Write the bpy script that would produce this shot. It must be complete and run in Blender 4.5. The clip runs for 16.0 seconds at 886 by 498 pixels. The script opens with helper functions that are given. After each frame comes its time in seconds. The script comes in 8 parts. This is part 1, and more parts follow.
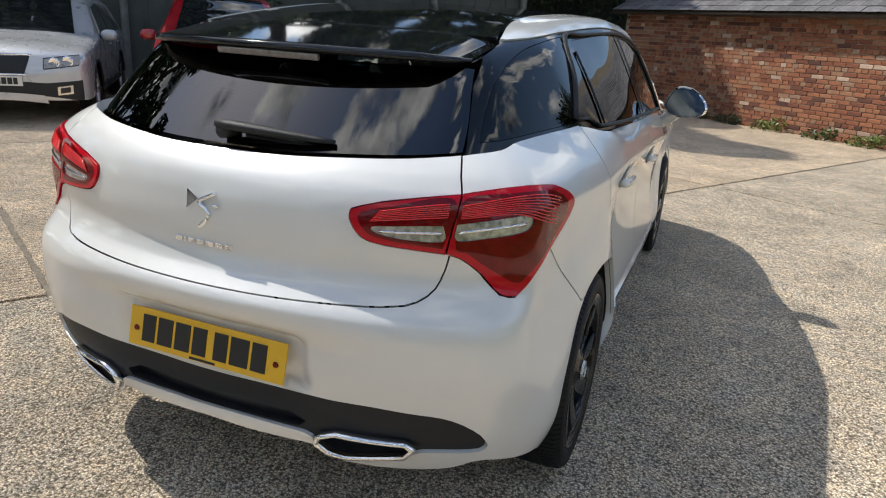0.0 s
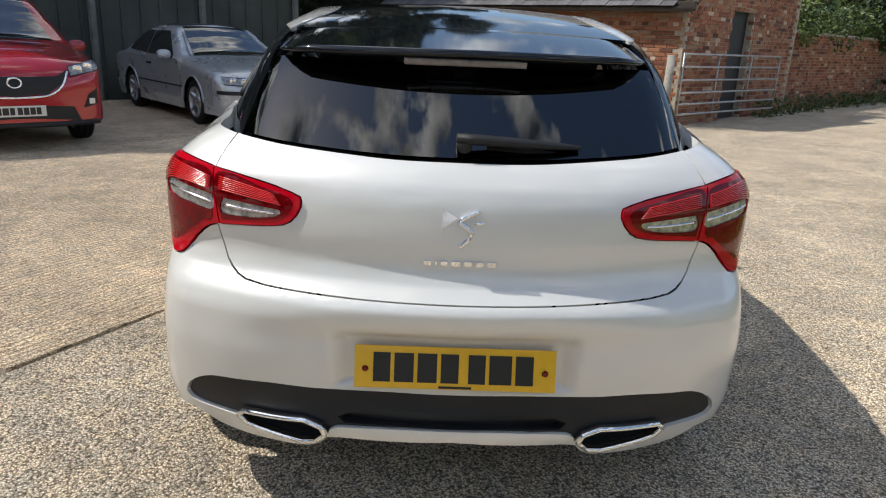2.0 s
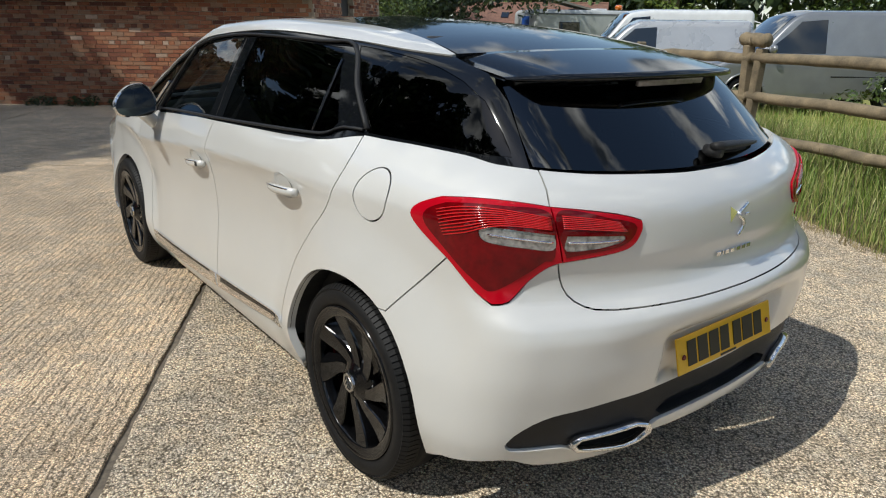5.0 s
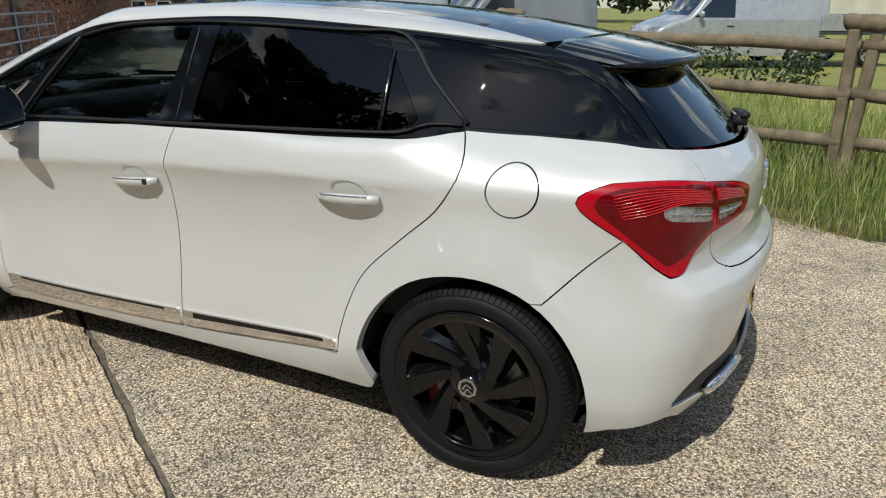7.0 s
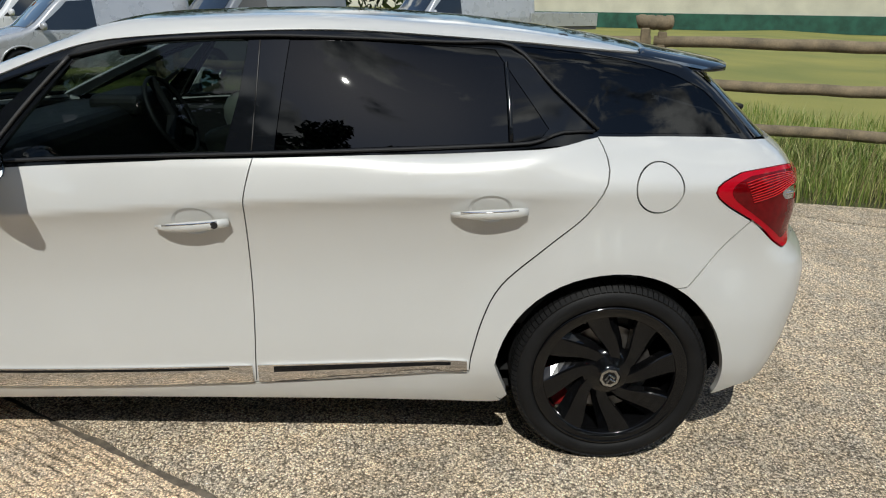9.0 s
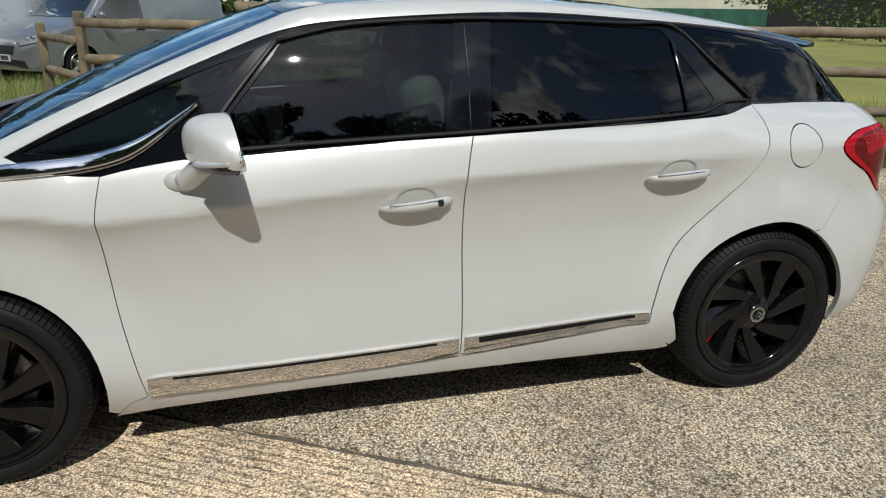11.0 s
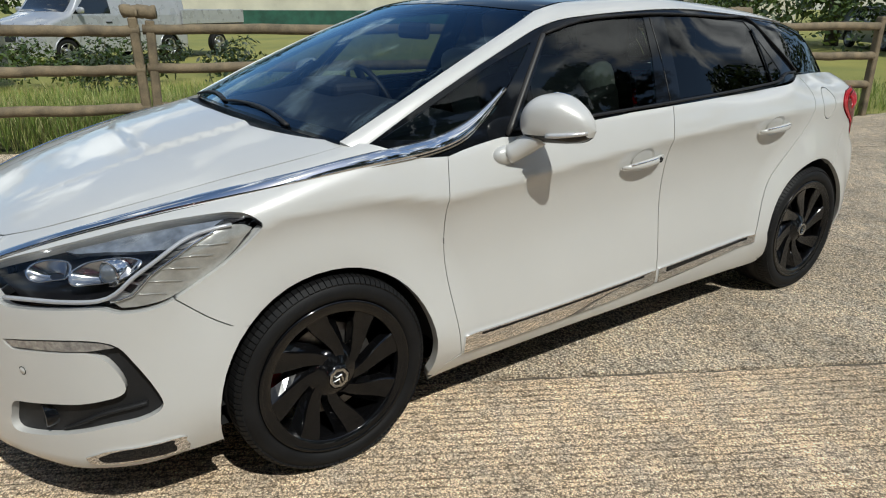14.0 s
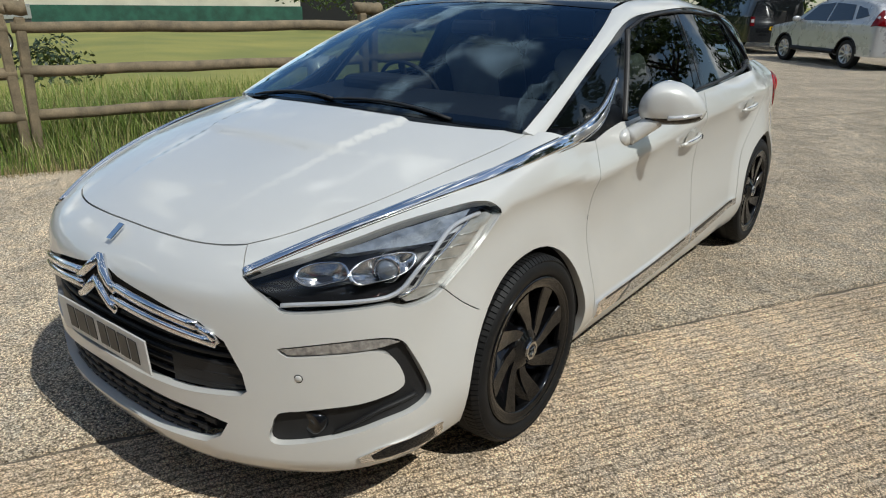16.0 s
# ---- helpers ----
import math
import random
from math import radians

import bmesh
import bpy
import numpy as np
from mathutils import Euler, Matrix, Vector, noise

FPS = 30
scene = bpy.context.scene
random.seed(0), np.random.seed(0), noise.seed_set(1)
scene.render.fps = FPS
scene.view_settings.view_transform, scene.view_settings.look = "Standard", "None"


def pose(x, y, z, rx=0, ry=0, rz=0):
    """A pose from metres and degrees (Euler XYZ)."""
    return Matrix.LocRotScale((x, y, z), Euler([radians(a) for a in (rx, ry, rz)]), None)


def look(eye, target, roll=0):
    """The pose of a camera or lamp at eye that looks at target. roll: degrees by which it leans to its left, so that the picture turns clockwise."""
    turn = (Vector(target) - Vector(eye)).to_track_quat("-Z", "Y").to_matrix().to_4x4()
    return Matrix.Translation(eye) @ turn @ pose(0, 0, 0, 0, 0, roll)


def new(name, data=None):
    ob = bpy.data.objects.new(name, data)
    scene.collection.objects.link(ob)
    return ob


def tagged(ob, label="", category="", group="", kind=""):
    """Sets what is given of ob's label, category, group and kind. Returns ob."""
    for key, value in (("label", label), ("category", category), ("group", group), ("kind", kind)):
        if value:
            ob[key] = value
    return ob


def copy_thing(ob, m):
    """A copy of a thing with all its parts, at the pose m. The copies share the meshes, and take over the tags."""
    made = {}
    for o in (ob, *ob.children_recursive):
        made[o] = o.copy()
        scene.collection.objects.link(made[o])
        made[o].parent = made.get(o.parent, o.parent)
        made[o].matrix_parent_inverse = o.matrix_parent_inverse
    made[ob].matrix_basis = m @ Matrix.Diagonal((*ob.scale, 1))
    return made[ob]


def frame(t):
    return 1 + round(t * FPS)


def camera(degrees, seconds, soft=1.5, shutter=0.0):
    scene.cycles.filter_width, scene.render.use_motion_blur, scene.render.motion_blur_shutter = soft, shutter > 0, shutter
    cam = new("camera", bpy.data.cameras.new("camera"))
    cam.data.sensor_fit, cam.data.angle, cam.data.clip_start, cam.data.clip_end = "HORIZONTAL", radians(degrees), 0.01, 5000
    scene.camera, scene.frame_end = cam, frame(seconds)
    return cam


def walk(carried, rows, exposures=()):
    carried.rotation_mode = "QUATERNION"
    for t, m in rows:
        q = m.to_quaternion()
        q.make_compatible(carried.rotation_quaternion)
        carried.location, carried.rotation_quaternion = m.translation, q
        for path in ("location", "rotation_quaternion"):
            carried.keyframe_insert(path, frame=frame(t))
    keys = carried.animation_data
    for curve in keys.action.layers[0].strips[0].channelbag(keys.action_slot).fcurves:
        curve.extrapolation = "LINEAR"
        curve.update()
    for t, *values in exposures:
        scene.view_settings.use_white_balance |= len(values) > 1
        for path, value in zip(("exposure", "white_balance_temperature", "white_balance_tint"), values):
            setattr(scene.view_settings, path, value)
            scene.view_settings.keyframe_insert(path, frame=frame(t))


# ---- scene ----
cam = camera(66.3, 16.0, soft=1.1)
PATH = [
    (0, (1.179, -3.46, 1.39), (0.492, -1.685, 0.775), 3.7),
    (0.5, (0.852, -3.62, 1.395), (0.326, -1.788, 0.789), 3.6),
    (1, (0.555, -3.707, 1.393), (0.2, -1.833, 0.792), 3.1),
    (1.5, (0.269, -3.698, 1.372), (0.091, -1.798, 0.771), 2.7),
    (2, (-0.073, -3.726, 1.36), (-0.039, -1.816, 0.767), 2.4),
    (2.5, (-0.432, -3.753, 1.378), (-0.172, -1.86, 0.787), 2.1),
    (3, (-0.738, -3.688, 1.383), (-0.278, -1.836, 0.785), 1.6),
    (3.5, (-1.085, -3.614, 1.384), (-0.434, -1.821, 0.785), 1.2),
    (4, (-1.416, -3.526, 1.419), (-0.579, -1.812, 0.818), 1.0),
    (4.5, (-1.634, -3.338, 1.405), (-0.635, -1.714, 0.8), 0.6),
    (4.7, (-1.733, -3.26, 1.424), (-0.669, -1.679, 0.816), 0.6),
    (6.8, (-2.601, -2.182, 1.481), (-0.926, -1.323, 0.806), 0.6),
    (7, (-2.654, -2.074, 1.484), (-0.943, -1.291, 0.805), 0.6),
    (7.5, (-2.726, -1.761, 1.486), (-0.937, -1.181, 0.805), 0.6),
    (8, (-2.834, -1.441, 1.501), (-0.991, -1.072, 0.819), 0.6),
    (8.2, (-2.883, -1.306, 1.52), (-1.024, -1.02, 0.84), 0.6),
    (10.3, (-2.932, -0.016, 1.493), (-1.08, -0.311, 0.799), 0.6),
    (10.5, (-2.925, 0.111, 1.489), (-1.081, -0.221, 0.792), 0.6),
    (11, (-2.949, 0.394, 1.472), (-1.123, -0.046, 0.784), 0.5),
    (11.5, (-3.041, 0.734, 1.463), (-1.234, 0.196, 0.795), 0.3),
    (12, (-3.032, 1.045, 1.441), (-1.257, 0.408, 0.777), 0.3),
    (12.5, (-2.981, 1.349, 1.464), (-1.252, 0.6, 0.793), 0.2),
    (13, (-2.939, 1.702, 1.478), (-1.259, 0.845, 0.812), 0.1),
    (13.5, (-2.824, 1.951, 1.462), (-1.202, 0.989, 0.794), 0.0),
    (14, (-2.645, 2.17, 1.447), (-1.097, 1.099, 0.772), 0.2),
    (14.5, (-2.517, 2.502, 1.443), (-1.063, 1.305, 0.769), 0.3),
    (15, (-2.339, 2.72, 1.415), (-0.975, 1.424, 0.738), 0.4),
    (15.5, (-2.131, 2.912, 1.426), (-0.867, 1.522, 0.74), 0.5),
    (16, (-1.931, 3.185, 1.451), (-0.775, 1.703, 0.768), 0.5),
]
walk(cam, [(t, look(eye, target, roll)) for t, eye, target, roll in PATH],
     exposures=[(0.0, 0.62, 6480, 9), (2.5, 0.47, 6500, 9), (4.5, 0.2, 6400, 7), (7.0, 0.0, 6300, 6), (8.0, -0.05, 6300, 6), (12.0, -0.10, 6240, 4.8), (16.0, -0.03, 6270, 5)])

# ---- world, sun and exposure ----
SUN_TO = Vector((-0.855, 0.06, 1.087)).normalized()
ELEV = math.asin(SUN_TO.z)
sun = new("sun", bpy.data.lights.new("sun", "SUN"))
sun.data.energy, sun.data.angle, sun.data.color = 3.2, radians(0.53), (1.0, 0.955, 0.885)
sun.matrix_world = look(SUN_TO * 60, (0, 0, 0))
world = bpy.data.worlds.new("sky")
scene.world = world
world.use_nodes = True


def build_sky():
    nt = world.node_tree
    nt.nodes.clear()
    n, l = nt.nodes.new, nt.links.new
    out, bg, sky = n("ShaderNodeOutputWorld"), n("ShaderNodeBackground"), n("ShaderNodeTexSky")
    sky.sky_type, sky.sun_disc = "NISHITA", False
    sky.sun_elevation, sky.sun_rotation = ELEV, math.atan2(SUN_TO.x, SUN_TO.y)
    sky.dust_density, sky.ozone_density = 0.6, 1.6
    co, mp = n("ShaderNodeTexCoord"), n("ShaderNodeMapping")
    mp.inputs["Scale"].default_value = (1.5, 1.5, 1.9)
    mp.inputs["Location"].default_value = (3.1, 2.2, 1.5)
    l(co.outputs["Generated"], mp.inputs["Vector"])
    no, no2 = n("ShaderNodeTexNoise"), n("ShaderNodeTexNoise")
    no.inputs["Scale"].default_value, no.inputs["Detail"].default_value, no.inputs["Roughness"].default_value = 2.9, 9, 0.56
    no.inputs["Distortion"].default_value = 0.25
    no2.inputs["Scale"].default_value, no2.inputs["Detail"].default_value = 5.2, 6
    l(mp.outputs[0], no.inputs["Vector"]), l(mp.outputs[0], no2.inputs["Vector"])
    cover, tone = n("ShaderNodeValToRGB"), n("ShaderNodeValToRGB")
    cover.color_ramp.elements[0].position, cover.color_ramp.elements[1].position = 0.515, 0.58
    tone.color_ramp.elements[0].position, tone.color_ramp.elements[1].position = 0.34, 0.66
    tone.color_ramp.elements[0].color, tone.color_ramp.elements[1].color = (0.9, 1.1, 1.4, 1), (13.0, 12.9, 12.6, 1)
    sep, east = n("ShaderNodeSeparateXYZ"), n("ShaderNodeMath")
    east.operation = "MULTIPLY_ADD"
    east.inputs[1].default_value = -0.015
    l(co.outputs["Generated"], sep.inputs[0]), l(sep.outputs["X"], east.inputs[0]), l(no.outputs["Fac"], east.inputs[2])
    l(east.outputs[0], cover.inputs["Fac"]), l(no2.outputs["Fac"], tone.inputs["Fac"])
    mix = n("ShaderNodeMix")
    mix.data_type = "RGBA"
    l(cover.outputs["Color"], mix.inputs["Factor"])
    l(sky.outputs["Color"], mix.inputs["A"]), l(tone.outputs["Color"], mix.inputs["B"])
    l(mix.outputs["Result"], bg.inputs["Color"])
    bg.inputs["Strength"].default_value = 0.12
    l(bg.outputs[0], out.inputs["Surface"])


build_sky()


# ---- materials ----
def node_mat(name):
    m = bpy.data.materials.new(name)
    m.use_nodes = True
    nt = m.node_tree
    return m, nt, nt.nodes["Principled BSDF"]


def surface(name, base, rough=0.5, metal=0.0, var=0.12, scale=6.0, bump=0.0, bump_scale=60.0, coat=0.0, second=None, spec=0.5, island=0.0, obj=0.0):
    """A plain procedural surface: two scales of colour variation, roughness variation and fine relief."""
    m, nt, p = node_mat(name)
    n, l = nt.nodes.new, nt.links.new
    co = n("ShaderNodeTexCoord")
    big, fine = n("ShaderNodeTexNoise"), n("ShaderNodeTexNoise")
    big.inputs["Scale"].default_value, big.inputs["Detail"].default_value = scale, 5
    fine.inputs["Scale"].default_value, fine.inputs["Detail"].default_value = bump_scale, 4
    l(co.outputs["Object"], big.inputs["Vector"]), l(co.outputs["Object"], fine.inputs["Vector"])
    dark = second or tuple(c * (1 - var * 2.2) for c in base)
    lite = base if second else tuple(min(1, c * (1 + var)) for c in base)
    add = n("ShaderNodeMath")
    add.operation = "MULTIPLY_ADD"
    add.inputs[1].default_value = 0.35
    l(fine.outputs["Fac"], add.inputs[0]), l(big.outputs["Fac"], add.inputs[2])
    ramp = n("ShaderNodeValToRGB")
    ramp.color_ramp.elements[0].position, ramp.color_ramp.elements[1].position = 0.42, 0.92
    ramp.color_ramp.elements[0].color, ramp.color_ramp.elements[1].color = (*dark, 1), (*lite, 1)
    l(add.outputs[0], ramp.inputs["Fac"])
    colour = ramp.outputs["Color"]
    if island or obj:
        hsv = n("ShaderNodeHueSaturation")
        rnd = n("ShaderNodeNewGeometry").outputs["Random Per Island"] if island else n("ShaderNodeObjectInfo").outputs["Random"]
        mr = n("ShaderNodeMapRange")
        amount = island or obj
        mr.inputs["To Min"].default_value, mr.inputs["To Max"].default_value = 1 - amount, 1 + amount
        l(rnd, mr.inputs["Value"]), l(mr.outputs[0], hsv.inputs["Value"]), l(colour, hsv.inputs["Color"])
        colour = hsv.outputs["Color"]
    l(colour, p.inputs["Base Color"])
    p.inputs["Metallic"].default_value, p.inputs["Specular IOR Level"].default_value = metal, spec
    rr = n("ShaderNodeMapRange")
    rr.inputs["To Min"].default_value, rr.inputs["To Max"].default_value = max(0.0, rough * 0.85), min(1.0, rough * 1.15)
    l(big.outputs["Fac"], rr.inputs["Value"]), l(rr.outputs[0], p.inputs["Roughness"])
    if coat:
        p.inputs["Coat Weight"].default_value, p.inputs["Coat Roughness"].default_value = coat, 0.03
    if bump:
        b = n("ShaderNodeBump")
        b.inputs["Strength"].default_value, b.inputs["Distance"].default_value = min(1, bump), 0.004
        l(fine.outputs["Fac"], b.inputs["Height"]), l(b.outputs["Normal"], p.inputs["Normal"])
    return m


def glass(name, tint, gloss=(1.0, 1.0, 1.0), ior=1.8):
    """A thin pane: tinted see-through with a mirror gloss that grows towards grazing angles, alike from both sides."""
    m, nt, p = node_mat(name)
    n, l = nt.nodes.new, nt.links.new
    nt.nodes.remove(p)
    t, g, mix, f = n("ShaderNodeBsdfTransparent"), n("ShaderNodeBsdfGlossy"), n("ShaderNodeMixShader"), n("ShaderNodeLayerWeight")
    t.inputs["Color"].default_value = (*tint, 1)
    g.inputs["Roughness"].default_value = 0.012
    g.inputs["Color"].default_value = (*gloss, 1)
    f.inputs["Blend"].default_value = 0.5
    power, blend = n("ShaderNodeMath"), n("ShaderNodeMath")
    power.operation, blend.operation = "POWER", "MULTIPLY_ADD"
    power.inputs[1].default_value = 5.0
    least = ((ior - 1) / (ior + 1)) ** 2
    blend.inputs[1].default_value, blend.inputs[2].default_value = 1 - least, least
    l(f.outputs["Facing"], power.inputs[0]), l(power.outputs[0], blend.inputs[0])
    l(blend.outputs[0], mix.inputs["Fac"]), l(t.outputs[0], mix.inputs[1]), l(g.outputs[0], mix.inputs[2])
    l(mix.outputs[0], nt.nodes["Material Output"].inputs["Surface"])
    return m


PEARL = surface("pearl_white_paint", (0.68, 0.676, 0.65), 0.34, 0.12, 0.012, 3.0, 0.0, 900, coat=1.0)
BLACK_GLOSS = surface("gloss_black_paint", (0.006, 0.007, 0.009), 0.06, 0, 0.1, 3, spec=0.42)
GAP = surface("dark_seam", (0.012, 0.012, 0.012), 0.8)
PLASTIC = surface("textured_black_plastic", (0.019, 0.019, 0.020), 0.5, 0, 0.1, 5, 0.25, 700, spec=0.3)
GREY_PLASTIC = surface("grey_plastic", (0.07, 0.07, 0.075), 0.5, 0, 0.1, 5, 0.1, 500)
RUBBER = surface("tyre_rubber", (0.009, 0.009, 0.0095), 0.62, 0, 0.25, 9, 0.15, 240, spec=0.3)
RIM = surface("satin_black_alloy", (0.0045, 0.0045, 0.005), 0.10, 0.0, 0.15, 6, 0.0, 200, spec=0.5)
CHROME = surface("polished_chrome", (0.86, 0.86, 0.87), 0.05, 1.0, 0.03, 4)
SATIN_CHROME = surface("satin_chrome", (0.62, 0.61, 0.58), 0.22, 1.0, 0.06, 12, 0.04, 300)
DISC = surface("brake_disc_steel", (0.32, 0.30, 0.28), 0.42, 0.9, 0.25, 20, 0.1, 160)
RED_CALIPER = surface("red_caliper", (0.35, 0.02, 0.02), 0.4)
TINTED = glass("privacy_glass", (0.020, 0.022, 0.025), ior=1.47)
REAR_GLASS = glass("tailgate_privacy_glass", (0.035, 0.04, 0.045), ior=1.82)
SIDE_GLASS = glass("side_glass", (0.28, 0.33, 0.315), ior=1.47)
SCREEN = glass("windscreen_glass", (0.70, 0.76, 0.78), gloss=(0.50, 0.74, 1.0), ior=1.55)
CLEAR = glass("clear_lens", (0.93, 0.94, 0.95), ior=1.5)
INTERIOR = surface("dark_cabin_trim", (0.011, 0.011, 0.012), 0.6, 0, 0.1, 8, 0.2, 300)
SEAT = surface("pale_seat_leather", (0.46, 0.44, 0.40), 0.5, 0, 0.1, 8, 0.1, 200)
SEAT_DARK = surface("dark_seat_leather", (0.035, 0.034, 0.034), 0.5, 0, 0.1, 8, 0.1, 200)
YELLOW_PLATE = surface("yellow_plate", (0.80, 0.46, 0.015), 0.3, 0, 0.05, 9, coat=0.3)
WHITE_PLATE = surface("white_plate", (0.62, 0.62, 0.60), 0.3, 0, 0.05, 9, coat=0.3)
PLATE_INK = surface("plate_ink", (0.012, 0.012, 0.013), 0.4)
BLUE_BAND = surface("blue_band", (0.02, 0.10, 0.42), 0.4)


RED_LENS = surface("red_lamp_lens", (0.46, 0.002, 0.012), 0.10, 0, 0.06, 12, spec=0.35)
BRIGHT_RED = surface("bright_red_light_bar", (0.62, 0.010, 0.012), 0.15, 0, 0.08, 30, coat=0.5)
DARK_RED = surface("deep_red_lens", (0.14, 0.001, 0.003), 0.05, 0, 0.14, 30, spec=0.4)
REVERSE = surface("clear_reverse_lens", (0.52, 0.51, 0.50), 0.10, 0.6, 0.30, 60, 0.2, 150, coat=0.8)
LAMP_GREY = surface("lamp_bezel_grey", (0.30, 0.30, 0.305), 0.28, 0.2, 0.12, 20)
LAMP_SILVER = surface("lamp_reflector", (0.66, 0.66, 0.67), 0.14, 0.35, 0.03, 30)
LAMP_DARK = surface("lamp_housing_dark", (0.010, 0.010, 0.012), 0.3)


# ---- mesh helpers ----
def mesh_ob(name, verts, faces, material, parent=None, label="", smooth=False, normals=None):
    me = bpy.data.meshes.new(name)
    me.from_pydata([tuple(map(float, v)) for v in verts], [], [tuple(map(int, f)) for f in faces])
    if smooth or normals is not None:
        me.polygons.foreach_set("use_smooth", [True] * len(me.polygons))
    me.update()
    if normals is not None:
        me.normals_split_custom_set_from_vertices([tuple(map(float, q)) for q in normals])
    me.materials.append(material)
    ob = new(name, me)
    if parent is not None:
        ob.parent = parent
    if label:
        ob["label"] = label
    return ob


def part(name, bm, material, parent, label="", smooth=False):
    me = bpy.data.meshes.new(name)
    bmesh.ops.recalc_face_normals(bm, faces=bm.faces)
    bm.to_mesh(me)
    bm.free()
    if smooth:
        me.polygons.foreach_set("use_smooth", [True] * len(me.polygons))
    me.materials.append(material)
    ob = new(name, me)
    if parent is not None:
        ob.parent = parent
    if label:
        ob["label"] = label
    return ob


def thing(name, m, label, category, group="", kind=""):
    ob = new(name)
    ob.empty_display_size = 0.2
    ob.matrix_basis = m
    return tagged(ob, label, category, group, kind)


def subgroup(name, m):
    ob = new(name)
    ob.empty_display_size = 0.1
    ob.matrix_basis = m
    return ob


def box_bm(sx, sy, sz, m=None, bevel=0.0, seg=2, bm=None):
    b = bmesh.new()
    bmesh.ops.create_cube(b, size=1, matrix=Matrix.Diagonal((sx, sy, sz, 1)))
    if bevel:
        bmesh.ops.bevel(b, geom=b.edges[:], offset=bevel, segments=seg, affect="EDGES", profile=0.5)
    if m is not None:
        bmesh.ops.transform(b, matrix=m, verts=b.verts)
    if bm is None:
        return b
    me = bpy.data.meshes.new("tmp")
    b.to_mesh(me)
    b.free()
    bm.from_mesh(me)
    bpy.data.meshes.remove(me)
    return bm


def lathe(profile, n=48, axis="x", arc=(0, 2 * math.pi), close=True):
    """Verts and faces of a profile of (along, radius) turned round an axis."""
    full = abs(arc[1] - arc[0] - 2 * math.pi) < 1e-6
    steps = n if full else n + 1
    v, f = [], []
    for i in range(steps):
        a = arc[0] + (arc[1] - arc[0]) * i / n
        for t, r in profile:
            p = (t, r * math.cos(a), r * math.sin(a))
            v.append(p if axis == "x" else ((p[1], t, p[2]) if axis == "y" else (p[1], p[2], t)))
    k = len(profile)
    for i in range(n):
        j = (i + 1) % steps
        for q in range(k - 1):
            f.append((i * k + q, i * k + q + 1, j * k + q + 1, j * k + q))
    return v, f


def sweep(path, radii, sides=10, cap=True, flat=1.0, up=(0, 0, 1)):
    """A tube along a path; flat squeezes it along the up direction."""
    path = [Vector(p) for p in path]
    v, f = [], []
    for i, p in enumerate(path):
        d = (path[min(i + 1, len(path) - 1)] - path[max(i - 1, 0)]).normalized()
        s = d.cross(Vector((1, 0, 0) if abs(d.z) > 0.9 and up == (0, 0, 1) else up))
        s = s.normalized() if s.length > 1e-5 else Vector((1, 0, 0))
        u = s.cross(d).normalized()
        r = radii[i] if isinstance(radii, (list, tuple)) else radii
        for k in range(sides):
            a = 2 * math.pi * k / sides
            v.append(p + s * (r * math.cos(a)) + u * (r * flat * math.sin(a)))
    for i in range(len(path) - 1):
        for k in range(sides):
            a, b = i * sides + k, i * sides + (k + 1) % sides
            f.append((a, b, b + sides, a + sides))
    if cap:
        f.append(tuple(range(sides - 1, -1, -1)))
        f.append(tuple(range((len(path) - 1) * sides, len(path) * sides)))
    return v, f


def spline(points):
    """A smooth function through (t, value) pairs."""
    a = np.array(points, float)
    x, y = a[:, 0], a[:, 1]
    d = np.diff(y) / np.diff(x)
    m = np.zeros_like(y)
    m[0], m[-1] = d[0], d[-1]
    for i in range(1, len(x) - 1):
        if d[i - 1] * d[i] > 0:
            w1, w2 = 2 * (x[i + 1] - x[i]) + x[i] - x[i - 1], x[i + 1] - x[i] + 2 * (x[i] - x[i - 1])
            m[i] = (w1 + w2) / (w1 / d[i - 1] + w2 / d[i])

    def f(t):
        t = np.clip(np.asarray(t, float), x[0], x[-1])
        i = np.clip(np.searchsorted(x, t) - 1, 0, len(x) - 2)
        h = x[i + 1] - x[i]
        s = (t - x[i]) / h
        return ((1 + 2 * s) * (1 - s) ** 2 * y[i] + s * (1 - s) ** 2 * h * m[i] + s * s * (3 - 2 * s) * y[i + 1] + s * s * (s - 1) * h * m[i + 1])

    return f


def curve(points, step=0.03):
    """Catmull-Rom samples through points."""
    p = [np.array(q, float) for q in points]
    if len(p) < 3:
        return p
    out = []
    for i in range(len(p) - 1):
        a, b, c, d = p[max(i - 1, 0)], p[i], p[i + 1], p[min(i + 2, len(p) - 1)]
        n = max(2, int(np.linalg.norm(c - b) / step))
        for k in range(n):
            t = k / n
            out.append(0.5 * (2 * b + (c - a) * t + (2 * a - 5 * b + 4 * c - d) * t * t + (3 * b - a - 3 * c + d) * t ** 3))
    out.append(p[-1])
    return out


def smin(a, b, k):
    h = np.maximum(k - np.abs(a - b), 0) / k
    return np.minimum(a, b) - h * h * k * 0.25


def step01(e0, e1, x):
    t = np.clip((x - e0) / (e1 - e0), 0, 1)
    return t * t * (3 - 2 * t)


def inside(poly, pts):
    x, y = pts[:, 0], pts[:, 1]
    c = np.zeros(len(pts), bool)
    a, b = poly, np.roll(poly, -1, 0)
    for (x0, y0), (x1, y1) in zip(a, b):
        if y0 != y1:
            c ^= ((y0 > y) != (y1 > y)) & (x < (x1 - x0) * (y - y0) / (y1 - y0) + x0)
    return c


